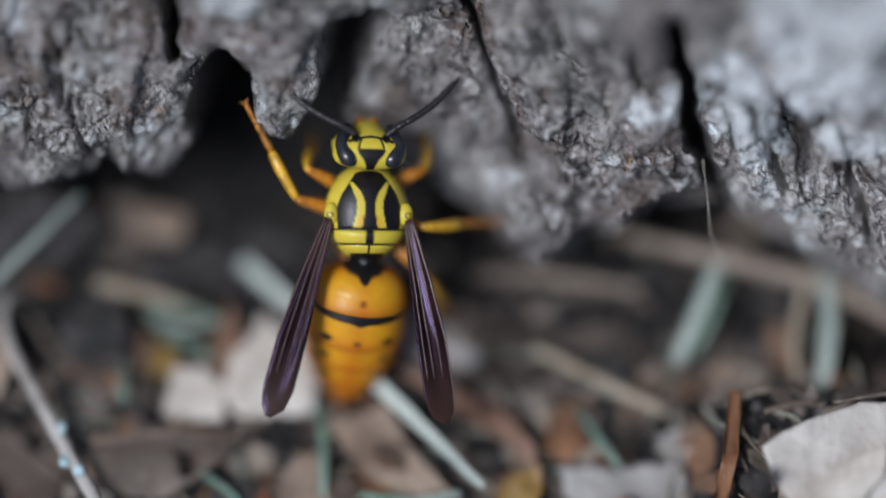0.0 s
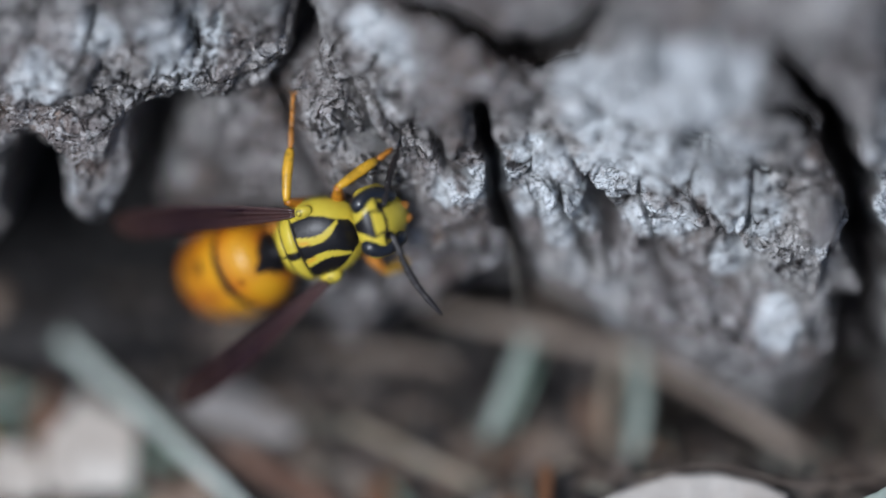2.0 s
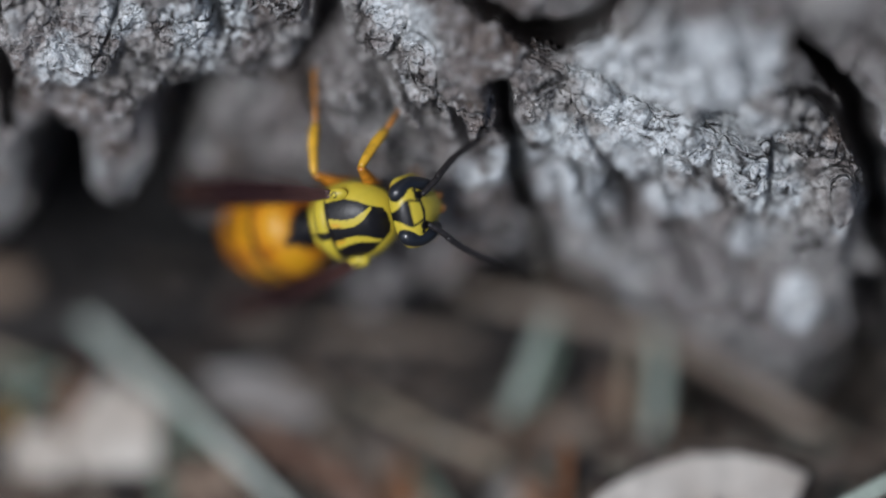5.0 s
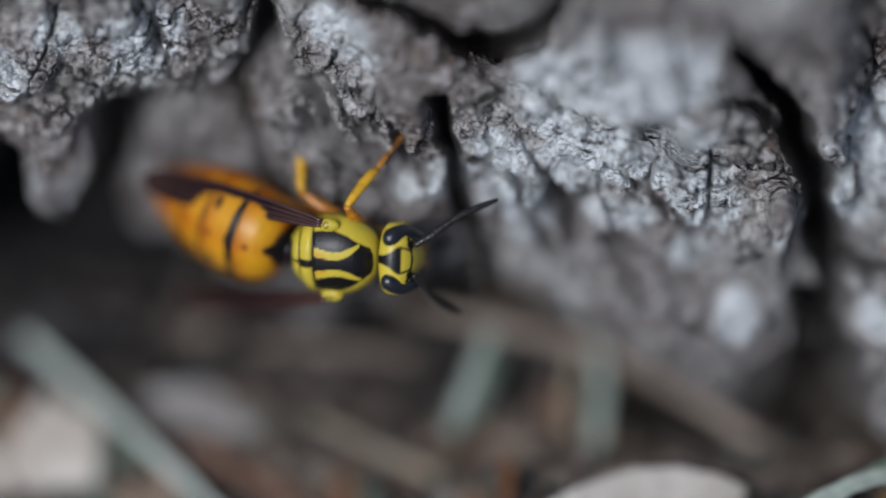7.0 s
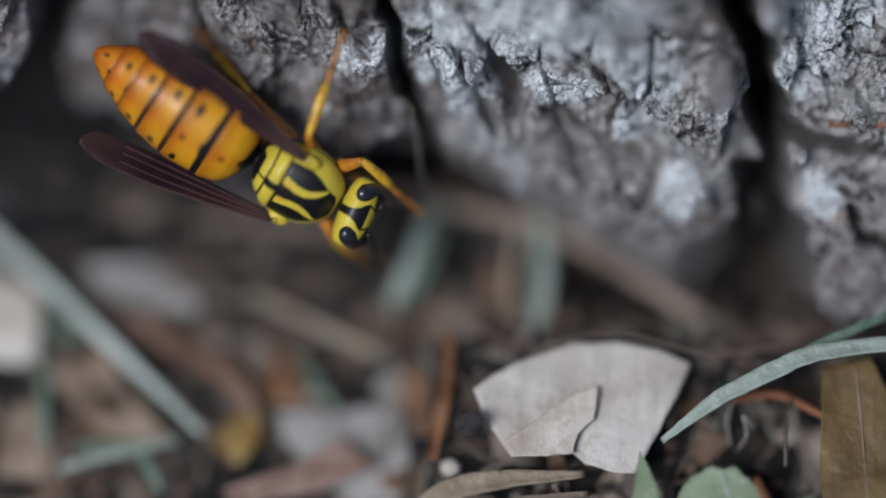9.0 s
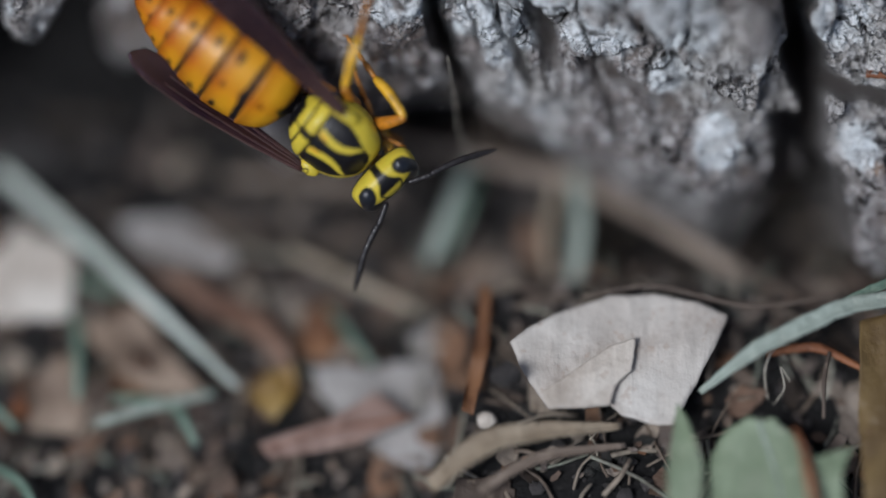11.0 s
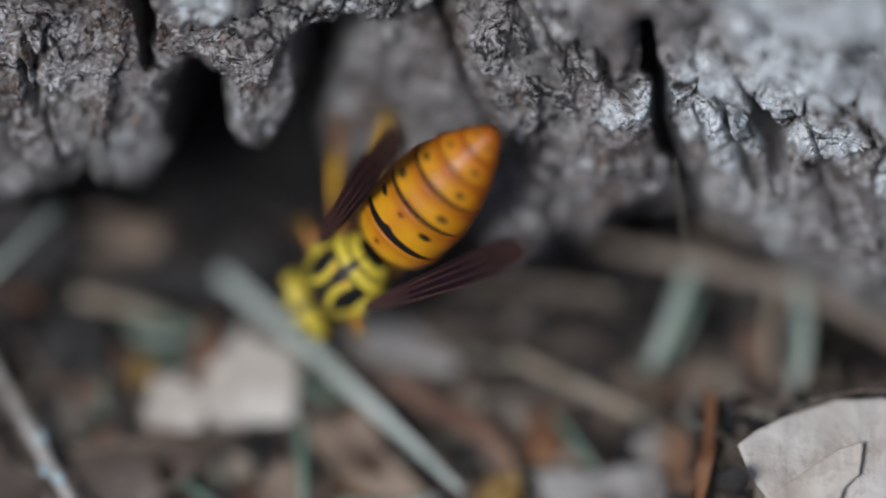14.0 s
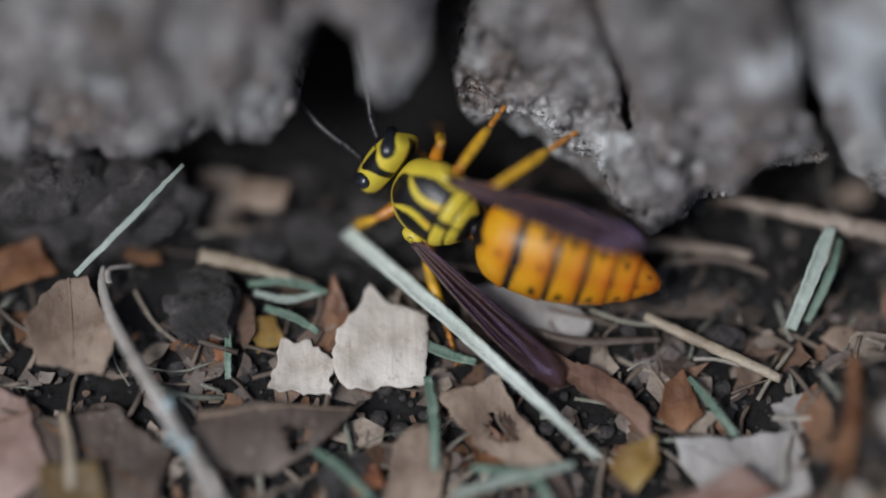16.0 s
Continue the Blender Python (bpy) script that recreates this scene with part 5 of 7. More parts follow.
def build_abdomen(wasp):
    prof_s = [0, 0.25, 0.6, 1.0, 1.6, 2.6, 4.2, 5.8, 7.4, 8.8, 10.0, 11.0, 11.4, 11.6]
    prof_r = [0.35, 0.5, 1.2, 2.05, 2.6, 2.9, 3.02, 2.92, 2.55, 2.06, 1.45, 0.82, 0.48, 0.1]
    stalk = tube([(0, 0.35, 0.05), (0, 0, 0), (0, -0.4, 0), (0, -0.8, 0)], [0.42, 0.36, 0.55, 0.9], 20)
    body = part("abdomen", mesh_of("abdomen", stalk[0], stalk[1], DARK), wasp, "orange-yellow banded abdomen")
    cuts = [0.3, 2.75, 5.15, 7.05, 8.7, 10.1, 11.6]
    for n, (a, b) in enumerate(zip(cuts, cuts[1:])):
        rows, cols = 40, 120
        end = b + (0.12 if n < 5 else 0)
        s, ph = np.meshgrid(np.linspace(a - 0.05, end, rows), np.linspace(0, 2 * math.pi, cols, endpoint=False), indexing="ij")
        r = np.interp(s, prof_s, prof_r)
        r = (r + np.interp(s - 0.15, prof_s, prof_r) + np.interp(s + 0.15, prof_s, prof_r)) / 3
        lip = 0.07 * step(0.55, 0.97, (s - a) / (b - a)) - 0.05 * (1 - step(0.0, 0.2, (s - a) / (b - a))) - 0.22 * step(b + 0.02, b + 0.12, s) * (n < 5)
        x = (r + lip) * np.cos(ph)
        z = (0.86 * r + lip) * np.sin(ph) - 0.012 * s**1.5
        v = np.stack([x, -s, z], -1).reshape(-1, 3)
        i, j = np.meshgrid(np.arange(rows - 1), np.arange(cols), indexing="ij")
        p, q = (i * cols + j).ravel(), (i * cols + (j + 1) % cols).ravel()
        faces = np.c_[p, q, q + cols, p + cols].tolist() + [tuple(range(cols))[::-1], tuple(range((rows - 1) * cols, rows * cols))]
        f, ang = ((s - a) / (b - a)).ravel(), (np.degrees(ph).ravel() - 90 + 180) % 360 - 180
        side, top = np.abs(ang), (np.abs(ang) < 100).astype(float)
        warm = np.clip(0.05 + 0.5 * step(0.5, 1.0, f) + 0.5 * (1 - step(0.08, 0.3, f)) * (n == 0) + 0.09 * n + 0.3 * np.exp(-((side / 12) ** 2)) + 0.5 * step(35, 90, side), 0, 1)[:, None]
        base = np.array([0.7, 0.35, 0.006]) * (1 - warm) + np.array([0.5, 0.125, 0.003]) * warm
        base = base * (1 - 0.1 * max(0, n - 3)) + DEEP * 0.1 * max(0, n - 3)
        # darker down the sides and underside, and along each hind edge
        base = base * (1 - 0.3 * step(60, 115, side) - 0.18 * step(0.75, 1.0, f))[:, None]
        layers = []
        if n == 0:
            notch = 0.2 - 0.05 * np.clip(side / 60, 0, 1) + 0.12 * np.exp(-((side / 10) ** 2))
            layers += [((1 - step(-0.03, 0.03, f - notch)), BLACK), (np.exp(-((side / 4) ** 2)) * soft_in(f, 0.62, 0.78), DEEP * 0.35)]
        if n == 1:
            belt = 0.04 + 0.2 * np.clip(np.cos(np.radians(side * 0.95)), 0, 1) ** 0.7 + 0.07 * np.exp(-((side / 7) ** 2))
            layers += [((1 - step(-0.015, 0.02, f - belt)) * (1 - step(84, 100, side)), BLACK), ((1 - step(0.5, 1.1, np.hypot(side / 5, (f - 0.78) / 0.08))) * 0.85, BLACK)]
            layers += [((1 - step(0.75, 1.2, np.hypot((side - 38) / 9, (f - 0.74) / 0.09))), BLACK)]
        if n >= 2:
            thin = (0.2, 0.2, 0.14, 0.1)[n - 2]
            belt = 0.02 + thin * np.clip(np.cos(np.radians(side)), 0, 1) ** 0.6
            layers += [((1 - step(-0.015, 0.025, f - belt)) * (1 - step(70, 88, side)) * (0.95 if n < 4 else 0.6), BLACK)]
            layers += [((1 - step(0.7, 1.2, np.hypot((side - 40) / 9, (f - 0.52) / 0.13))) * 0.8, BLACK), ((1 - step(0.6, 1.2, np.hypot(side / 7, (f - 0.1) / 0.12))) * 0.8, BLACK)]
        if n == 5:
            layers += [(step(0.3, 1.0, f) * 0.75, DEEP * 0.6)]
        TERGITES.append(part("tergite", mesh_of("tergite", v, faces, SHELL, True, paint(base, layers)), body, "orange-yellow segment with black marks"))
    return body


def build_wing(wasp, s):
    rows, cols = 60, 22
    u = np.linspace(0, 1, rows)
    inner = np.interp(u, [0, 0.08, 0.3, 0.6, 0.85, 0.95, 1], [0.2, 0.36, 0.58, 0.9, 1.04, 0.84, 0.22])
    outer = np.interp(u, [0, 0.08, 0.3, 0.6, 0.85, 0.95, 1], [0.2, 0.34, 0.6, 0.82, 0.73, 0.53, 0.1])
    verts, faces = [], []
    for layer in (0.03, -0.03):
        for n in range(rows):
            for k in range(cols):
                c = k / (cols - 1)
                x = s * (outer[n] - c * (outer[n] + inner[n]))
                z = layer + 0.1 * math.sin(c * 7.5 + 1.3 * u[n]) * math.sin(math.pi * min(1, u[n] * 1.1)) ** 0.6 - 0.25 * (c - 0.4) ** 2 + 0.25 * u[n] * (1 - u[n])
                verts.append((x, -12.2 * u[n], z))
    size = rows * cols
    for n in range(rows - 1):
        for k in range(cols - 1):
            a = n * cols + k
            faces += [(a, a + 1, a + cols + 1, a + cols), (a + size, a + cols + size, a + cols + 1 + size, a + 1 + size)]
    rim = [k for k in range(cols)] + [n * cols + cols - 1 for n in range(1, rows)] + [(rows - 1) * cols + k for k in range(cols - 2, -1, -1)] + [n * cols for n in range(rows - 2, 0, -1)]
    for a, b in zip(rim, rim[1:] + rim[:1]):
        faces.append((b, a, a + size, b + size))
    wing = part("wing", mesh_of("wing", verts, faces, WING), wasp, "dark purplish brown folded wing")
    for c in (0.02, 0.3, 0.55, 0.8):
        pts = [np.array(verts[n * cols + round(c * (cols - 1))]) + (0, 0, 0.05) for n in range(0, int(rows * (0.94 if c < 0.1 else 0.8)), 2)]
        bar = tube(pts, np.linspace(0.11 if c < 0.1 else 0.07, 0.04, len(pts)), 6)
        part("vein", mesh_of("vein", bar[0], bar[1], VEIN), wing)
    return wing


def build_leg(wasp, s, thigh, shin):
    line = curve_points([(0, 0, 0), (s * thigh * 0.5, 0, 0.12), (s * thigh, 0, 0)], 20)
    r = np.interp(np.linspace(0, 1, 20), [0, 0.15, 0.5, 0.9, 1], [0.38, 0.44, 0.41, 0.27, 0.22])
    bar = tube(line, r, 14)
    femur = part("femur", mesh_of("femur", bar[0], bar[1], RUSTY), wasp, "rust-orange thigh")
    d = np.array([s * 0.3, 0, -1.0])
    d /= np.linalg.norm(d)
    out = np.array([s * 1.0, 0, 0.3])
    calf = shin * 0.5
    pts = [d * calf * t + out * 0.14 * math.sin(math.pi * t) for t in np.linspace(0, 1, 16)]
    a = tube(pts, np.interp(np.linspace(0, 1, 16), [0, 0.12, 0.6, 0.9, 1], [0.2, 0.26, 0.33, 0.3, 0.2]), 12, up=(0, 1, 0))
    lower = part("tibia", mesh_of("tibia", a[0], a[1], AMBER), femur, "yellow shin")
    pieces = []
    at = calf
    for length, thick in zip((0.4, 0.18, 0.15, 0.12, 0.15), (0.17, 0.15, 0.14, 0.13, 0.12)):
        full = length * (shin - calf)
        seg = [d * (at + full * t) + out * 0.1 * ((at - calf) / (shin - calf) + t * length) for t in np.linspace(0, 1, 5)]
        pieces.append(tube(seg, np.array([0.7, 0.9, 1.0, 1.1, 0.8]) * thick, 9, up=(0, 1, 0)))
        at += full
    foot = d * shin + out * 0.1
    for k in (-1, 1):
        pieces.append(tube([foot, foot + d * 0.2 + np.array([0, k * 0.14, 0]), foot + d * 0.28 + np.array([0, k * 0.3, 0])], [0.06, 0.05, 0.02], 6, up=(1, 0, 0)))
    for k in (-1, 1):
        pieces.append(tube([d * calf, d * (calf + 0.3) + np.array([0, k * 0.15, 0]), d * (calf + 0.6) + np.array([0, k * 0.2, 0])], [0.05, 0.04, 0.015], 6, up=(1, 0, 0)))
    v, f = merge(*pieces)
    foot_ob = part("tarsus", mesh_of("tarsus", v, f, OCHRE), femur, "jointed orange foot")
    return femur, lower, foot_ob


ANTENNA, WINGS, LEGS, TERGITES = {}, {}, {}, []
WASP = thing("wasp", None, "yellow, black and orange queen wasp crawling at a tree foot", "wasp")
build_thorax(WASP)
HEAD = build_head(WASP)
ABDOMEN = build_abdomen(WASP)
for sign, side in ((-1, "L"), (1, "R")):
    WINGS[side] = build_wing(WASP, sign)
    for leg, thigh, shin in (("F", 2.7, 6.0), ("M", 2.9, 6.3), ("H", 3.7, 8.2)):
        LEGS[side + leg] = build_leg(WASP, sign, thigh, shin)


def rows(*given):
    return [(t, pose(x * MM, y * MM, z * MM, a, b, c)) for t, x, y, z, a, b, c in given]


def motions():
    walk(WASP, rows(
        (0, -4.70, 2.36, 9.22, 23.8, 8.1, 2.9),
        (0.5, -5.18, 3.83, 10.98, 32.2, 11.3, 3.0),
        (1, -2.22, 3.42, 12.65, 45.2, 21.4, -13.6),
        (1.5, 1.64, 3.52, 13.10, 39.4, 41.9, -49.0),
        (2, 3.78, 4.14, 13.25, 29.4, 39.6, -59.6),
        (2.5, 3.84, 4.10, 13.61, 28.5, 35.3, -61.1),
        (3, 3.63, 3.98, 13.67, 33.4, 34.8, -62.8),
        (3.5, 3.60, 4.00, 13.40, 32.1, 35.2, -61.3),
        (4, 3.75, 3.53, 15.23, 35.4, 40.4, -65.8),
        (6.5, 6.13, 3.10, 14.38, 22.5, 43.4, -70.4),
        (7, 6.96, 2.32, 14.36, 15.8, 44.5, -87.1),
        (7.5, 7.80, 0.18, 10.59, -22.4, 50.2, -130.5),
        (8, 7.91, -0.22, 9.97, -13.0, 33.0, -120.6),
        (8.5, 8.57, -0.39, 10.99, -9.5, 28.5, -115.5),
        (9, 8.26, -0.21, 11.93, -23.4, 49.4, -133.3),
        (11.5, 8.23, -0.28, 11.67, -26.7, 47.1, -144.9),
        (12, 7.81, -0.43, 12.03, -26.7, 42.4, -152.1),
        (12.5, 4.13, -1.21, 10.65, -43.9, 32.2, 178.1),
        (13, 1.01, -0.54, 9.50, -53.7, 23.2, 159.1),
        (13.5, -1.17, 0.76, 7.03, -54.7, -2.4, 153.6),
        (14, -4.43, -0.34, 7.16, -44.2, -13.9, 125.7),
        (14.5, -6.85, 1.69, 6.26, -41.0, -48.4, 104.7),
        (15, -7.95, 3.26, 5.19, -21.9, -46.9, 81.6),
        (15.5, -7.29, 3.49, 4.94, -3.9, -45.7, 63.6),
        (16, -7.06, 2.99, 4.61, 3.8, -47.6, 48.5),
    ))
    walk(HEAD, rows(
        (0, 0.00, 2.62, 0.12, 38.0, -0.0, -1.0),
        (0.5, 0.00, 2.62, 0.12, 45.0, -0.0, -5.3),
        (1, 0.00, 2.62, 0.12, 35.0, -0.0, -12.4),
        (1.5, 0.00, 2.62, 0.12, 30.0, -0.0, -6.5),
        (2, 0.00, 2.62, 0.12, 33.9, -16.0, -5.1),
        (2.5, 0.00, 2.62, 0.12, 33.7, -9.9, -1.0),
        (3, 0.00, 2.62, 0.12, 28.0, -8.3, 6.1),
        (3.5, 0.00, 2.62, 0.12, 29.5, -9.4, 7.9),
        (4, 0.00, 2.62, 0.12, 18.7, -15.1, 0.1),
        (6.5, 0.00, 2.62, 0.12, 25.1, -14.9, 1.3),
        (7, 0.00, 2.62, 0.12, 17.7, -15.8, -1.2),
        (7.5, 0.00, 2.62, 0.12, 5.0, -0.0, 5.2),
        (8, 0.00, 2.62, 0.12, 5.8, -8.9, 2.0),
        (8.5, 0.00, 2.62, 0.12, 4.9, -4.0, 0.7),
        (9, 0.00, 2.62, 0.12, 7.3, -27.3, 5.2),
        (11.5, 0.00, 2.62, 0.12, 12.0, -25.0, -13.8),
        (12, 0.00, 2.62, 0.12, 16.0, -24.4, -12.5),
        (12.5, 0.00, 2.62, 0.12, 12.0, -21.4, -7.3),
        (13, 0.00, 2.62, 0.12, -2.6, -26.7, 6.0),
        (13.5, 0.00, 2.62, 0.12, -20.0, -0.0, -13.1),
        (14, 0.00, 2.62, 0.12, -20.0, -0.0, -9.5),
        (14.5, 0.00, 2.62, 0.12, -15.0, -0.0, -10.0),
        (15, 0.00, 2.62, 0.12, -5.0, -0.0, -17.5),
        (15.5, 0.00, 2.62, 0.12, 0.0, -0.0, -9.8),
        (16, 0.00, 2.62, 0.12, 0.0, -0.0, -7.6),
    ))
    walk(ANTENNA["L"], rows(
        (0, -0.86, 2.40, -0.10, -18.7, 2.0, 64.0),
        (0.5, -0.86, 2.40, -0.10, -51.6, 8.5, 17.4),
        (1, -0.86, 2.40, -0.10, -33.7, 11.7, 37.3),
        (1.5, -0.86, 2.40, -0.10, -33.7, 11.7, 37.3),
        (2, -0.86, 2.40, -0.10, -45.5, 0.0, 100.7),
        (2.5, -0.86, 2.40, -0.10, -50.8, 0.0, 131.3),
        (3, -0.86, 2.40, -0.10, -52.3, 0.0, 130.9),
        (3.5, -0.86, 2.40, -0.10, -53.5, 0.0, 129.3),
        (4, -0.86, 2.40, -0.10, -68.5, 0.0, 53.5),
        (6.5, -0.86, 2.40, -0.10, -36.9, 0.0, 51.9),
        (7, -0.86, 2.40, -0.10, -29.0, 0.0, 35.6),
        (7.5, -0.86, 2.40, -0.10, -33.7, 11.7, 37.3),
        (8, -0.86, 2.40, -0.10, -6.2, 0.0, 27.8),
        (8.5, -0.86, 2.40, -0.10, -36.5, 0.0, 53.4),
        (9, -0.86, 2.40, -0.10, -65.4, 0.0, 7.1),
        (11.5, -0.86, 2.40, -0.10, -3.7, 0.0, 70.7),
        (12, -0.86, 2.40, -0.10, -21.5, 0.0, 47.1),
        (12.5, -0.86, 2.40, -0.10, -33.7, 11.7, 37.3),
        (13, -0.86, 2.40, -0.10, -33.7, 11.7, 37.3),
        (13.5, -0.86, 2.40, -0.10, -33.7, 11.7, 37.3),
        (14, -0.86, 2.40, -0.10, -33.7, 11.7, 37.3),
        (14.5, -0.86, 2.40, -0.10, -33.7, 11.7, 37.3),
        (15, -0.86, 2.40, -0.10, -33.7, 11.7, 37.3),
        (15.5, -0.86, 2.40, -0.10, 14.8, -0.8, 6.4),
        (16, -0.86, 2.40, -0.10, 8.0, 0.3, -3.8),
    ))
    walk(ANTENNA["R"], rows(
        (0, 0.86, 2.40, -0.10, -23.0, -5.0, -57.0),
        (0.5, 0.86, 2.40, -0.10, -30.2, -11.4, -40.6),
        (1, 0.86, 2.40, -0.10, -33.7, -11.7, -37.3),
        (1.5, 0.86, 2.40, -0.10, -33.7, -11.7, -37.3),
        (2, 0.86, 2.40, -0.10, -6.1, 0.0, -77.0),
        (2.5, 0.86, 2.40, -0.10, -47.5, 0.0, -16.7),
        (3, 0.86, 2.40, -0.10, -46.0, 0.0, -73.1),
        (3.5, 0.86, 2.40, -0.10, -24.8, 0.0, -64.1),
        (4, 0.86, 2.40, -0.10, -60.5, 0.0, -58.3),
        (6.5, 0.86, 2.40, -0.10, -4.1, 0.0, -73.9),
        (7, 0.86, 2.40, -0.10, -54.7, 0.0, -77.6),
        (7.5, 0.86, 2.40, -0.10, -33.7, -11.7, -37.3),
        (8, 0.86, 2.40, -0.10, 3.8, 0.0, -80.9),
        (8.5, 0.86, 2.40, -0.10, -49.1, 0.0, -57.3),
        (9, 0.86, 2.40, -0.10, -59.0, 0.0, -58.8),
        (10.25, 0.86, 2.40, -0.10, 3.1, 1.7, -58.2),
        (11.5, 0.86, 2.40, -0.10, -7.1, 0.0, -71.3),
        (12, 0.86, 2.40, -0.10, 6.3, 0.0, -81.2),
        (12.25, 0.86, 2.40, -0.10, 2.1, 1.2, -59.2),
        (12.5, 0.86, 2.40, -0.10, -33.7, -11.7, -37.3),
        (13, 0.86, 2.40, -0.10, -33.7, -11.7, -37.3),
        (13.5, 0.86, 2.40, -0.10, -33.7, -11.7, -37.3),
        (14, 0.86, 2.40, -0.10, -33.7, -11.7, -37.3),
        (14.5, 0.86, 2.40, -0.10, -33.7, -11.7, -37.3),
        (15, 0.86, 2.40, -0.10, -33.7, -11.7, -37.3),
        (15.5, 0.86, 2.40, -0.10, -16.9, -8.8, -55.0),
        (16, 0.86, 2.40, -0.10, -8.0, -2.2, -30.4),
    ))
    walk(TERGITES[2], rows(
        (0, 0.00, 0.35, 0.00, 0.0, -0.0, 0.0),
        (1, 0.00, 0.60, 0.00, 0.0, -0.0, 0.0),
        (4, 0.00, 0.60, 0.00, 0.0, -0.0, 0.0),
        (6.5, 0.00, 0.33, 0.00, 0.0, -0.0, 0.0),
        (7, 0.00, 0.15, 0.00, 0.0, -0.0, 0.0),
        (7.5, 0.00, 0.00, 0.00, 0.0, -0.0, 0.0),
        (16, 0.00, 0.00, 0.00, 0.0, -0.0, 0.0),
    ))
    walk(TERGITES[3], rows(
        (0, 0.00, 0.70, 0.00, 0.0, -0.0, 0.0),
        (1, 0.00, 1.20, 0.00, 0.0, -0.0, 0.0),
        (4, 0.00, 1.20, 0.00, 0.0, -0.0, 0.0),
        (6.5, 0.00, 0.66, 0.00, 0.0, -0.0, 0.0),
        (7, 0.00, 0.30, 0.00, 0.0, -0.0, 0.0),
        (7.5, 0.00, 0.00, 0.00, 0.0, -0.0, 0.0),
        (16, 0.00, 0.00, 0.00, 0.0, -0.0, 0.0),
    ))
    walk(TERGITES[4], rows(
        (0, 0.00, 1.09, 0.00, 0.0, -0.0, 0.0),
        (1, 0.00, 1.87, 0.00, 0.0, -0.0, 0.0),
        (4, 0.00, 1.87, 0.00, 0.0, -0.0, 0.0),
        (6.5, 0.00, 1.03, 0.00, 0.0, -0.0, 0.0),
        (7, 0.00, 0.47, 0.00, 0.0, -0.0, 0.0),
        (7.5, 0.00, 0.00, 0.00, 0.0, -0.0, 0.0),
        (16, 0.00, 0.00, 0.00, 0.0, -0.0, 0.0),
    ))
    walk(TERGITES[5], rows(
        (0, 0.00, 1.40, 0.00, 0.0, -0.0, 0.0),
        (1, 0.00, 2.40, 0.00, 0.0, -0.0, 0.0),
        (4, 0.00, 2.40, 0.00, 0.0, -0.0, 0.0),
        (6.5, 0.00, 1.31, 0.00, 0.0, -0.0, 0.0),
        (7, 0.00, 0.60, 0.00, 0.0, -0.0, 0.0),
        (7.5, 0.00, 0.00, 0.00, 0.0, -0.0, 0.0),
        (16, 0.00, 0.00, 0.00, 0.0, -0.0, 0.0),
    ))
    walk(ABDOMEN, rows(
        (0, 0.00, -2.55, -0.30, 27.0, 0.0, -4.5),
        (0.5, 0.00, -2.55, -0.30, 28.3, 0.0, 5.7),
        (1, 0.00, -2.55, -0.30, 31.6, -0.0, 3.5),
        (1.5, 0.00, -2.55, -0.30, 22.5, 0.0, 13.8),
        (2, 0.00, -2.55, -0.30, 25.8, -0.0, 15.1),
        (2.5, 0.00, -2.55, -0.30, 36.2, -0.0, 17.1),
        (3, 0.00, -2.55, -0.30, 32.4, 0.0, 18.9),
        (3.5, 0.00, -2.55, -0.30, 35.3, -0.0, 20.4),
        (4, 0.00, -2.55, -0.30, 29.3, 0.0, 17.7),
        (6.5, 0.00, -2.55, -0.30, 38.3, -0.0, 8.7),
        (7, 0.00, -2.55, -0.30, 22.0, 0.0, -13.0),
        (7.5, 0.00, -2.55, -0.30, 18.6, -0.0, -7.6),
        (8, 0.00, -2.55, -0.30, 2.8, 0.0, -20.0),
        (8.5, 0.00, -2.55, -0.30, 11.5, -0.0, -18.7),
        (9, 0.00, -2.55, -0.30, 3.4, 0.0, -3.0),
        (11.5, 0.00, -2.55, -0.30, -3.1, -0.0, 5.2),
        (12, 0.00, -2.55, -0.30, -6.6, -0.0, 11.1),
        (12.5, 0.00, -2.55, -0.30, -0.5, -0.0, 8.2),
        (13, 0.00, -2.55, -0.30, 16.9, 0.0, 13.9),
        (13.5, 0.00, -2.55, -0.30, -2.6, -0.0, 7.7),
        (14, 0.00, -2.55, -0.30, -6.1, 0.0, 4.7),
        (14.5, 0.00, -2.55, -0.30, 3.3, -0.0, 15.8),
        (15, 0.00, -2.55, -0.30, 23.5, -0.0, 1.0),
        (15.5, 0.00, -2.55, -0.30, 16.6, -0.0, 11.1),
        (16, 0.00, -2.55, -0.30, 16.1, 0.0, 11.9),
    ))
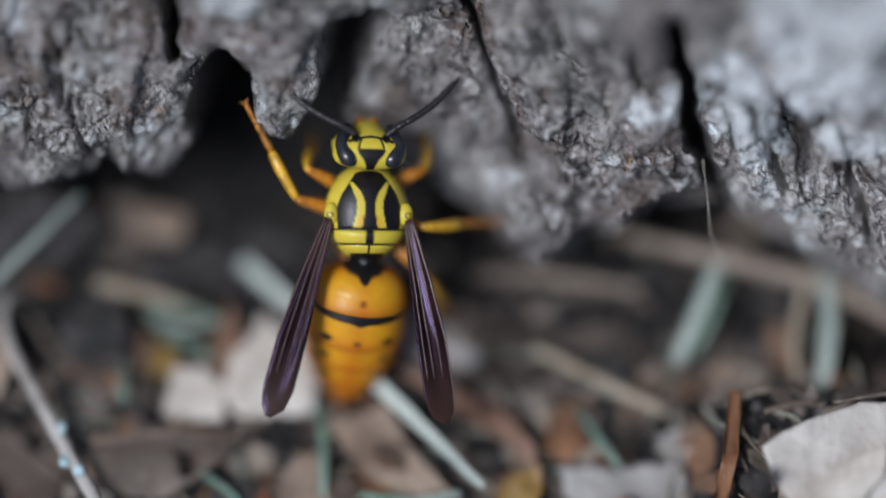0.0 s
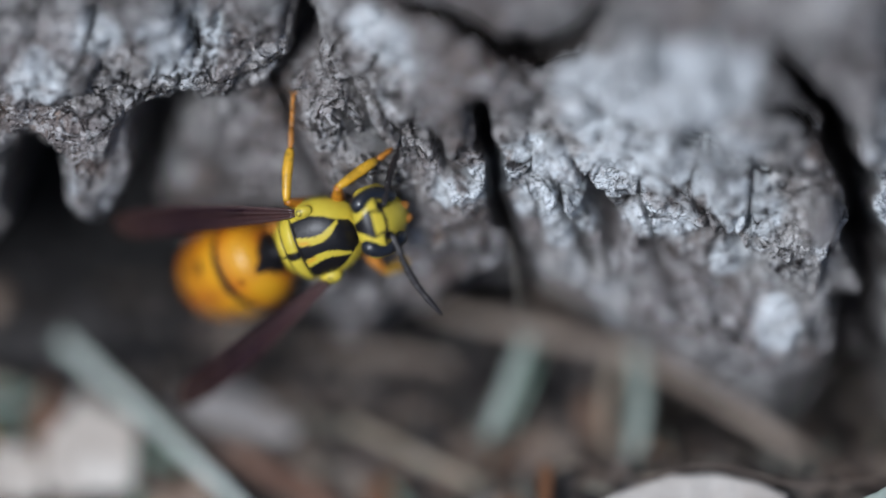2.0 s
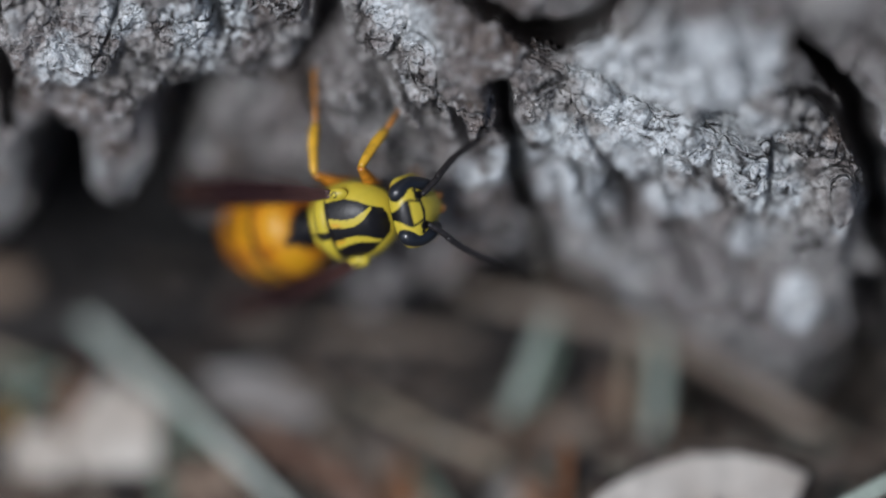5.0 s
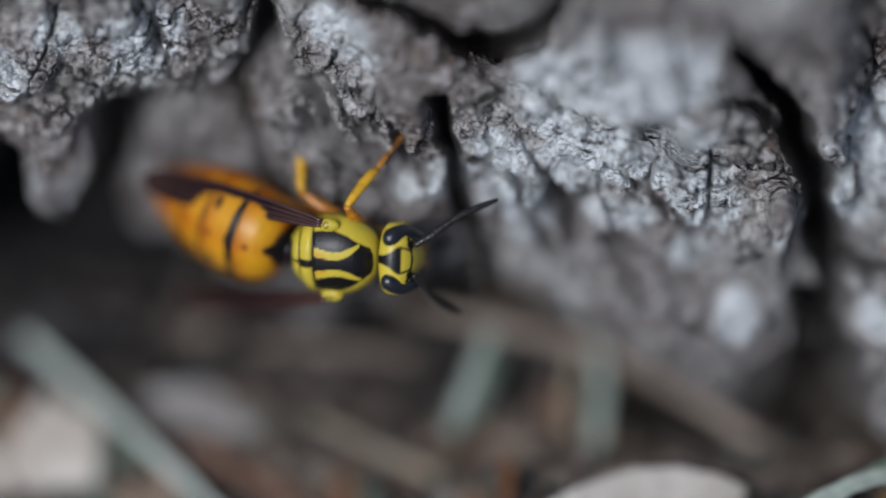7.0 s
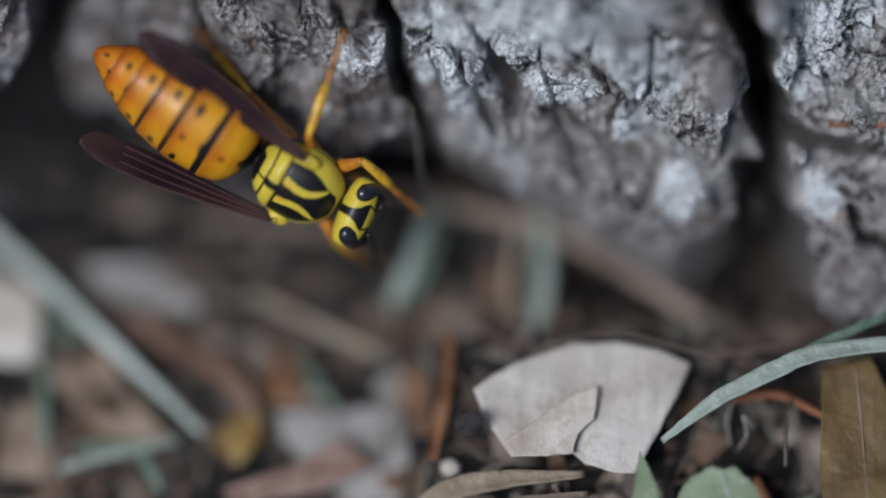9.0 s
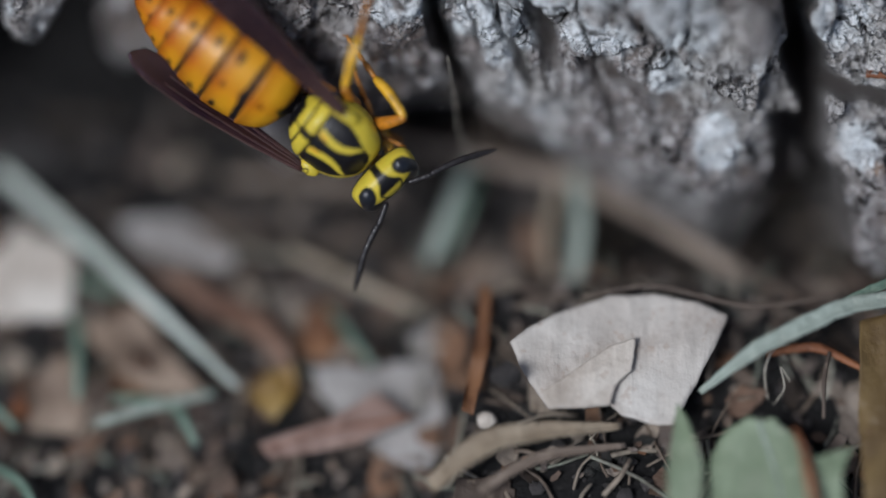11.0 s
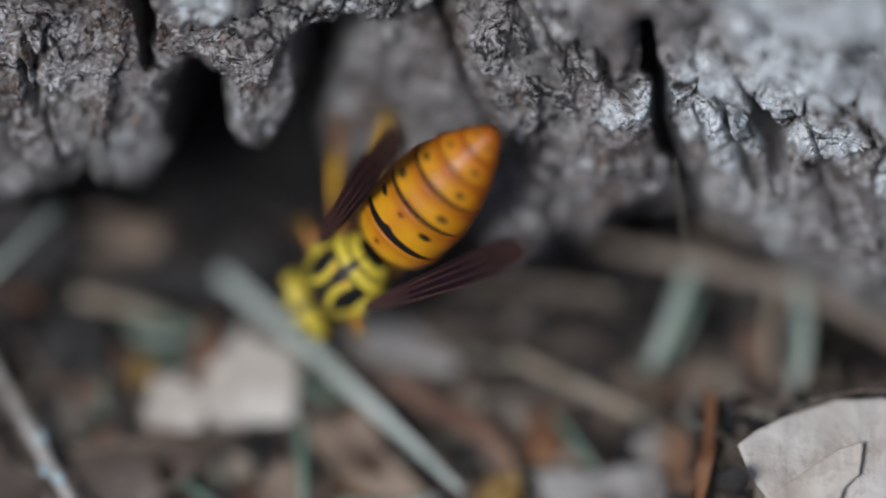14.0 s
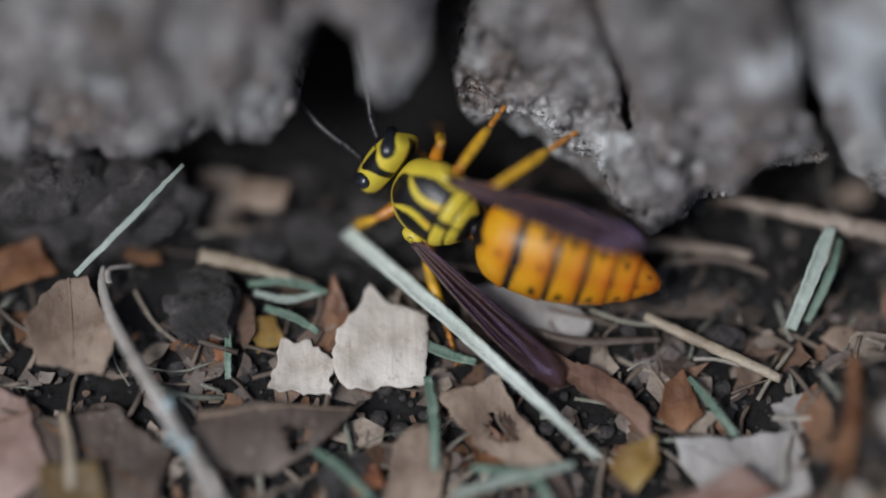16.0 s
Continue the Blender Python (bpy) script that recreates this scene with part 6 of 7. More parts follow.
    walk(WINGS["L"], rows(
        (0, -2.30, -0.35, 1.12, -0.3, -10.1, -17.1),
        (0.5, -2.30, -0.35, 1.12, -6.5, -11.6, -18.3),
        (1, -2.30, -0.35, 1.12, -13.1, -13.9, -30.8),
        (1.5, -2.30, -0.35, 1.12, 5.6, -15.9, -11.0),
        (2, -2.30, -0.35, 1.12, 14.7, -14.5, -14.3),
        (2.5, -2.30, -0.35, 1.12, 22.0, -13.0, -8.8),
        (3, -2.30, -0.35, 1.12, 19.4, -12.9, -3.7),
        (3.5, -2.30, -0.35, 1.12, 22.6, -12.9, -4.1),
        (4, -2.30, -0.35, 1.12, 24.0, -14.5, -5.3),
        (6.5, -2.30, -0.35, 1.12, 15.3, -14.7, -10.5),
        (7, -2.30, -0.35, 1.12, 15.3, -14.7, -10.5),
        (7.5, -2.30, -0.35, 1.12, 4.1, -16.7, -3.9),
        (8, -2.30, -0.35, 1.12, 1.3, -11.5, -13.1),
        (8.5, -2.30, -0.35, 1.12, -1.3, -10.3, -12.6),
        (9, -2.30, -0.35, 1.12, 7.0, -23.5, -10.6),
        (11.5, -2.30, -0.35, 1.12, 4.9, -22.7, -9.0),
        (12, -2.30, -0.35, 1.12, 1.1, -21.9, -3.3),
        (12.5, -2.30, -0.35, 1.12, 9.4, -21.3, -9.9),
        (13, -2.30, -0.35, 1.12, 14.6, -19.4, -10.9),
        (13.5, -2.30, -0.35, 1.12, -16.5, -7.9, -15.8),
        (14, -2.30, -0.35, 1.12, -3.5, -7.7, -15.9),
        (14.5, -2.30, -0.35, 1.12, -1.8, -0.6, -6.8),
        (15, -2.30, -0.35, 1.12, 8.9, 0.5, -20.1),
        (15.5, -2.30, -0.35, 1.12, 8.5, 15.1, -7.1),
        (16, -2.30, -0.35, 1.12, 4.3, 18.3, -10.2),
    ))
    walk(WINGS["R"], rows(
        (0, 2.30, -0.35, 1.12, -4.1, 5.7, 10.8),
        (0.5, 2.30, -0.35, 1.12, -12.7, 5.3, 11.1),
        (1, 2.30, -0.35, 1.12, -24.9, 4.1, 0.2),
        (1.5, 2.30, -0.35, 1.12, 4.2, 4.0, 24.1),
        (2, 2.30, -0.35, 1.12, -2.3, 4.2, 20.5),
        (2.5, 2.30, -0.35, 1.12, 13.3, 5.6, 23.5),
        (3, 2.30, -0.35, 1.12, 15.8, 6.5, 26.1),
        (3.5, 2.30, -0.35, 1.12, 19.2, 6.1, 25.9),
        (4, 2.30, -0.35, 1.12, 19.7, 5.5, 24.6),
        (6.5, 2.30, -0.35, 1.12, 25.5, 3.2, 16.9),
        (7, 2.30, -0.35, 1.12, 25.5, 3.2, 16.9),
        (7.5, 2.30, -0.35, 1.12, -0.9, -0.4, 4.8),
        (8, 2.30, -0.35, 1.12, 0.6, 4.4, -9.8),
        (8.5, 2.30, -0.35, 1.12, -2.5, 5.7, -5.2),
        (9, 2.30, -0.35, 1.12, -2.1, -29.3, 6.8),
        (11.5, 2.30, -0.35, 1.12, -1.1, -27.0, 2.6),
        (12, 2.30, -0.35, 1.12, -6.5, -25.6, 13.0),
        (12.5, 2.30, -0.35, 1.12, -13.4, -29.3, 11.7),
        (13, 2.30, -0.35, 1.12, 8.7, -34.2, 22.2),
        (13.5, 2.30, -0.35, 1.12, -17.8, 4.4, 10.9),
        (14, 2.30, -0.35, 1.12, -20.0, 5.6, 6.2),
        (14.5, 2.30, -0.35, 1.12, -7.4, 12.2, 17.9),
        (15, 2.30, -0.35, 1.12, -16.1, 13.2, 15.0),
        (15.5, 2.30, -0.35, 1.12, 4.6, 12.5, 18.0),
        (16, 2.30, -0.35, 1.12, 3.7, 13.8, 18.3),
    ))
    walk(LEGS["LF"][0], rows(
        (0, -1.25, 1.50, -1.50, -5.9, 26.0, -25.1),
        (0.5, -1.25, 1.50, -1.50, -16.7, 30.0, -57.4),
        (1, -1.25, 1.50, -1.50, 3.3, -20.6, -17.8),
        (1.5, -1.25, 1.50, -1.50, 1.2, 12.5, 10.5),
        (2, -1.25, 1.50, -1.50, -14.9, 47.6, -33.1),
        (2.5, -1.25, 1.50, -1.50, -9.6, 34.4, -30.4),
        (3, -1.25, 1.50, -1.50, -8.4, 30.6, -30.1),
        (3.5, -1.25, 1.50, -1.50, -8.4, 30.2, -30.5),
        (4, -1.25, 1.50, -1.50, -7.2, 33.0, -24.1),
        (6.5, -1.25, 1.50, -1.50, 6.1, 42.1, 15.6),
        (7, -1.25, 1.50, -1.50, 6.1, 42.1, 15.6),
        (7.5, -1.25, 1.50, -1.50, -0.8, 8.5, -10.6),
        (8, -1.25, 1.50, -1.50, 2.1, -11.9, -20.3),
        (8.5, -1.25, 1.50, -1.50, 1.4, -7.5, -21.6),
        (9, -1.25, 1.50, -1.50, -8.2, 29.7, -30.3),
        (11.5, -1.25, 1.50, -1.50, -2.9, 12.1, -26.7),
        (12, -1.25, 1.50, -1.50, 6.5, -22.9, -31.5),
        (12.5, -1.25, 1.50, -1.50, 3.5, -26.7, -14.8),
        (13, -1.25, 1.50, -1.50, -0.3, -32.6, 1.1),
        (13.25, -1.25, 1.50, -1.50, -0.4, 1.5, -31.7),
        (13.5, -1.25, 1.50, -1.50, -21.0, 29.5, -70.4),
        (14, -1.25, 1.50, -1.50, 5.6, 49.5, 12.1),
        (14.25, -1.25, 1.50, -1.50, -12.1, 20.3, -61.1),
        (14.5, -1.25, 1.50, -1.50, 8.6, -4.9, -121.0),
        (15, -1.25, 1.50, -1.50, 8.6, -4.9, -121.0),
        (15.25, -1.25, 1.50, -1.50, -6.6, 8.3, -76.8),
        (15.5, -1.25, 1.50, -1.50, -8.5, 28.4, -32.8),
        (16, -1.25, 1.50, -1.50, -8.4, 31.4, -29.2),
    ))
    shin = rows(
        (0, -2.70, 0.00, 0.00, 39.4, -36.5, -23.2),
        (0.25, -2.70, 0.00, 0.00, 30.9, 14.7, -5.6),
        (0.5, -2.70, 0.00, 0.00, 44.7, 65.8, 20.1),
        (1, -2.70, 0.00, 0.00, 2.9, 19.4, -0.4),
        (1.5, -2.70, 0.00, 0.00, 36.8, 2.3, -10.7),
        (2, -2.70, 0.00, 0.00, 56.1, -15.3, -25.1),
        (2.5, -2.70, 0.00, 0.00, 42.8, 16.8, -7.1),
        (3, -2.70, 0.00, 0.00, 40.5, 14.6, -7.6),
        (3.5, -2.70, 0.00, 0.00, 41.5, 16.6, -7.0),
        (4, -2.70, 0.00, 0.00, 29.2, -27.2, -15.0),
        (6.5, -2.70, 0.00, 0.00, 33.3, -24.1, -16.4),
        (6.75, -2.70, 0.00, 0.00, 30.9, 19.9, -4.2),
        (7, -2.70, 0.00, 0.00, 33.3, -24.1, -16.4),
        (7.5, -2.70, 0.00, 0.00, -48.2, 64.6, -20.8),
        (8, -2.70, 0.00, 0.00, -148.9, 54.3, -84.4),
        (8.5, -2.70, 0.00, 0.00, -155.7, 50.9, -87.1),
        (8.67, -2.70, 0.00, 0.00, 162.8, 19.5, -83.7),
        (8.83, -2.70, 0.00, 0.00, 122.7, -2.6, -60.9),
        (9, -2.70, 0.00, 0.00, 77.5, -3.4, -29.4),
        (9.83, -2.70, 0.00, 0.00, 28.4, -34.1, -16.0),
        (10.67, -2.70, 0.00, 0.00, -41.5, -38.9, 25.2),
        (11.5, -2.70, 0.00, 0.00, -95.6, -11.6, 46.5),
        (12, -2.70, 0.00, 0.00, -58.9, -55.7, 44.0),
        (12.5, -2.70, 0.00, 0.00, 0.7, -7.2, -0.3),
        (13, -2.70, 0.00, 0.00, -15.9, 40.1, -1.2),
        (13.5, -2.70, 0.00, 0.00, 36.3, 15.3, -6.5),
        (13.75, -2.70, 0.00, 0.00, 42.0, -19.6, -19.5),
        (14, -2.70, 0.00, 0.00, 62.3, -51.1, -44.7),
        (14.5, -2.70, 0.00, 0.00, 89.1, -32.9, -56.6),
        (15, -2.70, 0.00, 0.00, 89.1, -32.9, -56.6),
        (15.25, -2.70, 0.00, 0.00, 39.8, -17.6, -17.9),
        (15.5, -2.70, 0.00, 0.00, 7.5, 16.5, -1.2),
        (16, -2.70, 0.00, 0.00, 8.1, 14.7, -1.4),
    )
    walk(LEGS["LF"][1], shin)
    walk(LEGS["LF"][2], shin)
    walk(LEGS["LM"][0], rows(
        (0, -1.45, 0.10, -1.80, -2.9, 22.0, -14.9),
        (0.5, -1.45, 0.10, -1.80, 3.4, 33.8, 11.2),
        (1, -1.45, 0.10, -1.80, -6.1, 45.5, -14.6),
        (1.5, -1.45, 0.10, -1.80, 2.6, 24.7, 11.9),
        (2, -1.45, 0.10, -1.80, 14.2, 52.6, 28.2),
        (2.5, -1.45, 0.10, -1.80, 12.0, 55.6, 22.6),
        (3, -1.45, 0.10, -1.80, 15.3, 54.2, 29.4),
        (3.5, -1.45, 0.10, -1.80, 9.5, 47.1, 21.5),
        (4, -1.45, 0.10, -1.80, 14.6, 55.5, 27.4),
        (6.5, -1.45, 0.10, -1.80, 0.1, 0.1, 56.1),
        (7, -1.45, 0.10, -1.80, 0.1, 0.1, 56.1),
        (7.5, -1.45, 0.10, -1.80, 4.8, 24.4, 22.0),
        (8, -1.45, 0.10, -1.80, 7.3, 39.9, 19.9),
        (8.5, -1.45, 0.10, -1.80, 11.4, 49.4, 24.4),
        (9, -1.45, 0.10, -1.80, 10.8, 43.9, 26.4),
        (11.5, -1.45, 0.10, -1.80, 14.7, 40.8, 38.3),
        (12, -1.45, 0.10, -1.80, 15.7, 40.8, 40.6),
        (12.25, -1.45, 0.10, -1.80, 2.0, 4.7, 46.1),
        (12.5, -1.45, 0.10, -1.80, -17.2, -28.6, 61.4),
        (13, -1.45, 0.10, -1.80, -21.7, -37.5, 58.9),
        (13.5, -1.45, 0.10, -1.80, -9.6, -27.3, 38.1),
        (13.75, -1.45, 0.10, -1.80, -11.4, -14.0, 78.2),
        (14, -1.45, 0.10, -1.80, -4.1, -2.6, 116.6),
        (14.17, -1.45, 0.10, -1.80, 9.2, 13.5, 68.2),
        (14.33, -1.45, 0.10, -1.80, 5.2, 33.9, 16.9),
        (14.5, -1.45, 0.10, -1.80, -19.3, 41.8, -48.0),
        (15, -1.45, 0.10, -1.80, 3.1, 13.5, 25.5),
        (15.5, -1.45, 0.10, -1.80, 4.0, 16.2, 27.7),
        (16, -1.45, 0.10, -1.80, 5.4, 21.6, 27.8),
    ))
    shin = rows(
        (0, -2.90, 0.00, 0.00, 53.9, 39.0, 3.5),
        (0.5, -2.90, 0.00, 0.00, 47.0, -19.2, -21.9),
        (1, -2.90, 0.00, 0.00, 1.4, 10.2, -0.3),
        (1.5, -2.90, 0.00, 0.00, 34.7, -26.4, -17.7),
        (2, -2.90, 0.00, 0.00, 28.6, -20.5, -13.3),
        (2.5, -2.90, 0.00, 0.00, 23.8, -22.1, -11.3),
        (3, -2.90, 0.00, 0.00, 27.7, -21.4, -13.0),
        (3.5, -2.90, 0.00, 0.00, 24.2, -18.8, -10.9),
        (4, -2.90, 0.00, 0.00, 10.4, -28.5, -5.4),
        (6.5, -2.90, 0.00, 0.00, 35.3, 19.6, -4.9),
        (7, -2.90, 0.00, 0.00, 35.3, 19.6, -4.9),
        (7.5, -2.90, 0.00, 0.00, 15.1, 25.9, -1.1),
        (8, -2.90, 0.00, 0.00, 11.6, 34.6, 0.2),
        (8.5, -2.90, 0.00, 0.00, 14.4, 32.2, -0.2),
        (9, -2.90, 0.00, 0.00, 4.1, 2.3, -1.2),
        (11.5, -2.90, 0.00, 0.00, 2.2, 14.9, -0.4),
        (12, -2.90, 0.00, 0.00, -8.5, 5.4, 2.2),
        (12.25, -2.90, 0.00, 0.00, 8.4, 50.9, 1.7),
        (12.5, -2.90, 0.00, 0.00, 135.1, 77.2, 115.5),
        (13, -2.90, 0.00, 0.00, -169.5, 82.3, -166.5),
        (13.5, -2.90, 0.00, 0.00, -73.0, 81.9, -59.2),
        (13.67, -2.90, 0.00, 0.00, -40.2, 34.6, -0.6),
        (13.83, -2.90, 0.00, 0.00, -57.0, -11.3, 23.8),
        (14, -2.90, 0.00, 0.00, -101.9, -39.5, 72.5),
        (14.25, -2.90, 0.00, 0.00, -20.0, -45.6, 12.9),
        (14.5, -2.90, 0.00, 0.00, 31.1, -7.6, -11.4),
        (14.75, -2.90, 0.00, 0.00, 20.3, 36.6, 0.7),
        (15, -2.90, 0.00, 0.00, 19.9, 82.0, 15.4),
        (15.5, -2.90, 0.00, 0.00, -35.2, 76.6, -23.1),
        (16, -2.90, 0.00, 0.00, -55.8, 63.7, -23.6),
    )
    walk(LEGS["LM"][1], shin)
    walk(LEGS["LM"][2], shin)
    walk(LEGS["LH"][0], rows(
        (0, -1.35, -1.30, -1.70, -7.3, -5.5, 106.7),
        (0.5, -1.35, -1.30, -1.70, -0.3, -0.6, 47.0),
        (1, -1.35, -1.30, -1.70, 4.2, 27.8, 16.7),
        (1.5, -1.35, -1.30, -1.70, -1.6, 57.0, -2.9),
        (1.75, -1.35, -1.30, -1.70, 13.3, 23.5, 58.6),
        (2, -1.35, -1.30, -1.70, -7.3, -5.5, 106.7),
        (2.5, -1.35, -1.30, -1.70, -7.3, -5.5, 106.7),
        (3, -1.35, -1.30, -1.70, -7.3, -5.5, 106.7),
        (3.5, -1.35, -1.30, -1.70, -7.3, -5.5, 106.7),
        (4, -1.35, -1.30, -1.70, -7.3, -5.5, 106.7),
        (6.5, -1.35, -1.30, -1.70, 1.5, 2.6, 60.2),
        (7, -1.35, -1.30, -1.70, 1.5, 2.6, 60.2),
        (7.5, -1.35, -1.30, -1.70, -9.0, -11.3, 76.9),
        (8, -1.35, -1.30, -1.70, -3.8, -7.0, 56.8),
        (8.5, -1.35, -1.30, -1.70, -1.7, -3.2, 54.9),
        (9, -1.35, -1.30, -1.70, -9.4, -12.2, 74.8),
        (11.5, -1.35, -1.30, -1.70, -7.3, -5.5, 106.7),
        (12, -1.35, -1.30, -1.70, -7.3, -5.5, 106.7),
        (12.5, -1.35, -1.30, -1.70, -7.3, -5.5, 106.7),
        (13, -1.35, -1.30, -1.70, -7.3, -5.5, 106.7),
        (13.5, -1.35, -1.30, -1.70, -7.3, -5.5, 106.7),
        (14, -1.35, -1.30, -1.70, -7.3, -5.5, 106.7),
        (14.5, -1.35, -1.30, -1.70, -7.3, -5.5, 106.7),
        (15, -1.35, -1.30, -1.70, -4.6, -8.2, 59.0),
        (15.5, -1.35, -1.30, -1.70, -7.3, -5.5, 106.7),
        (16, -1.35, -1.30, -1.70, -7.3, -5.5, 106.7),
    ))
    shin = rows(
        (0, -3.70, 0.00, 0.00, -93.5, -64.1, 79.3),
        (0.25, -3.70, 0.00, 0.00, -40.7, -41.0, 25.3),
        (0.5, -3.70, 0.00, 0.00, -26.0, -5.4, 9.0),
        (1, -3.70, 0.00, 0.00, -19.9, -48.1, 13.2),
        (1.5, -3.70, 0.00, 0.00, -72.5, -23.8, 38.8),
        (2, -3.70, 0.00, 0.00, -93.5, -64.1, 79.3),
        (2.5, -3.70, 0.00, 0.00, -93.5, -64.1, 79.3),
        (3, -3.70, 0.00, 0.00, -93.5, -64.1, 79.3),
        (3.5, -3.70, 0.00, 0.00, -93.5, -64.1, 79.3),
        (4, -3.70, 0.00, 0.00, -93.5, -64.1, 79.3),
        (6.5, -3.70, 0.00, 0.00, -21.3, -11.6, 8.4),
        (7, -3.70, 0.00, 0.00, -21.3, -11.6, 8.4),
        (7.5, -3.70, 0.00, 0.00, 0.3, 32.8, -0.0),
        (8, -3.70, 0.00, 0.00, -11.2, 54.2, -2.8),
        (8.5, -3.70, 0.00, 0.00, -13.3, 54.2, -3.3),
        (9, -3.70, 0.00, 0.00, -10.1, 37.2, -0.4),
        (10.25, -3.70, 0.00, 0.00, -24.8, -22.1, 11.7),
        (11.5, -3.70, 0.00, 0.00, -93.5, -64.1, 79.3),
        (12, -3.70, 0.00, 0.00, -93.5, -64.1, 79.3),
        (12.5, -3.70, 0.00, 0.00, -93.5, -64.1, 79.3),
        (13, -3.70, 0.00, 0.00, -93.5, -64.1, 79.3),
        (13.5, -3.70, 0.00, 0.00, -93.5, -64.1, 79.3),
        (14, -3.70, 0.00, 0.00, -93.5, -64.1, 79.3),
        (14.5, -3.70, 0.00, 0.00, -93.5, -64.1, 79.3),
        (14.75, -3.70, 0.00, 0.00, -15.4, -33.5, 8.5),
        (15, -3.70, 0.00, 0.00, 6.1, 17.7, -0.9),
        (15.25, -3.70, 0.00, 0.00, -15.4, -33.5, 8.5),
        (15.5, -3.70, 0.00, 0.00, -93.5, -64.1, 79.3),
        (16, -3.70, 0.00, 0.00, -93.5, -64.1, 79.3),
    )
    walk(LEGS["LH"][1], shin)
    walk(LEGS["LH"][2], shin)
    walk(LEGS["RF"][0], rows(
        (0, 1.25, 1.50, -1.50, -1.8, -7.7, 26.1),
        (0.5, 1.25, 1.50, -1.50, -0.7, -10.8, 7.0),
        (1, 1.25, 1.50, -1.50, -1.4, -8.5, 18.8),
        (1.5, 1.25, 1.50, -1.50, -12.5, -32.2, 41.6),
        (2, 1.25, 1.50, -1.50, -2.5, -12.9, 22.3),
        (2.5, 1.25, 1.50, -1.50, -1.4, -5.2, 29.7),
        (3, 1.25, 1.50, -1.50, -0.1, -0.3, 33.6),
        (3.5, 1.25, 1.50, -1.50, -0.5, -1.5, 33.6),
        (4, 1.25, 1.50, -1.50, -1.2, -4.1, 32.7),
        (5.25, 1.25, 1.50, -1.50, 1.9, 2.4, 76.6),
        (6.5, 1.25, 1.50, -1.50, 8.6, 4.9, 121.0),
        (7, 1.25, 1.50, -1.50, 8.6, 4.9, 121.0),
        (7.5, 1.25, 1.50, -1.50, 8.6, 4.9, 121.0),
        (8, 1.25, 1.50, -1.50, 8.6, 4.9, 121.0),
        (8.5, 1.25, 1.50, -1.50, 8.6, 4.9, 121.0),
        (8.75, 1.25, 1.50, -1.50, -5.8, -6.0, 88.0),
        (9, 1.25, 1.50, -1.50, -12.5, -23.0, 56.6),
        (10.25, 1.25, 1.50, -1.50, -5.8, -6.0, 88.0),
        (11.5, 1.25, 1.50, -1.50, 8.6, 4.9, 121.0),
        (12, 1.25, 1.50, -1.50, 8.6, 4.9, 121.0),
        (12.5, 1.25, 1.50, -1.50, 8.6, 4.9, 121.0),
        (13, 1.25, 1.50, -1.50, 8.6, 4.9, 121.0),
        (13.5, 1.25, 1.50, -1.50, 8.6, 4.9, 121.0),
        (13.75, 1.25, 1.50, -1.50, 1.4, 2.5, 57.2),
        (14, 1.25, 1.50, -1.50, 0.3, -5.1, -6.1),
        (14.5, 1.25, 1.50, -1.50, 2.6, -14.7, -19.9),
        (14.75, 1.25, 1.50, -1.50, -1.3, -2.8, 50.8),
        (15, 1.25, 1.50, -1.50, 8.6, 4.9, 121.0),
        (15.17, 1.25, 1.50, -1.50, -4.1, -5.6, 72.5),
        (15.33, 1.25, 1.50, -1.50, -4.8, -22.2, 24.1),
        (15.5, 1.25, 1.50, -1.50, 9.4, -33.0, -31.1),
        (16, 1.25, 1.50, -1.50, 0.5, -36.1, -1.7),
    ))
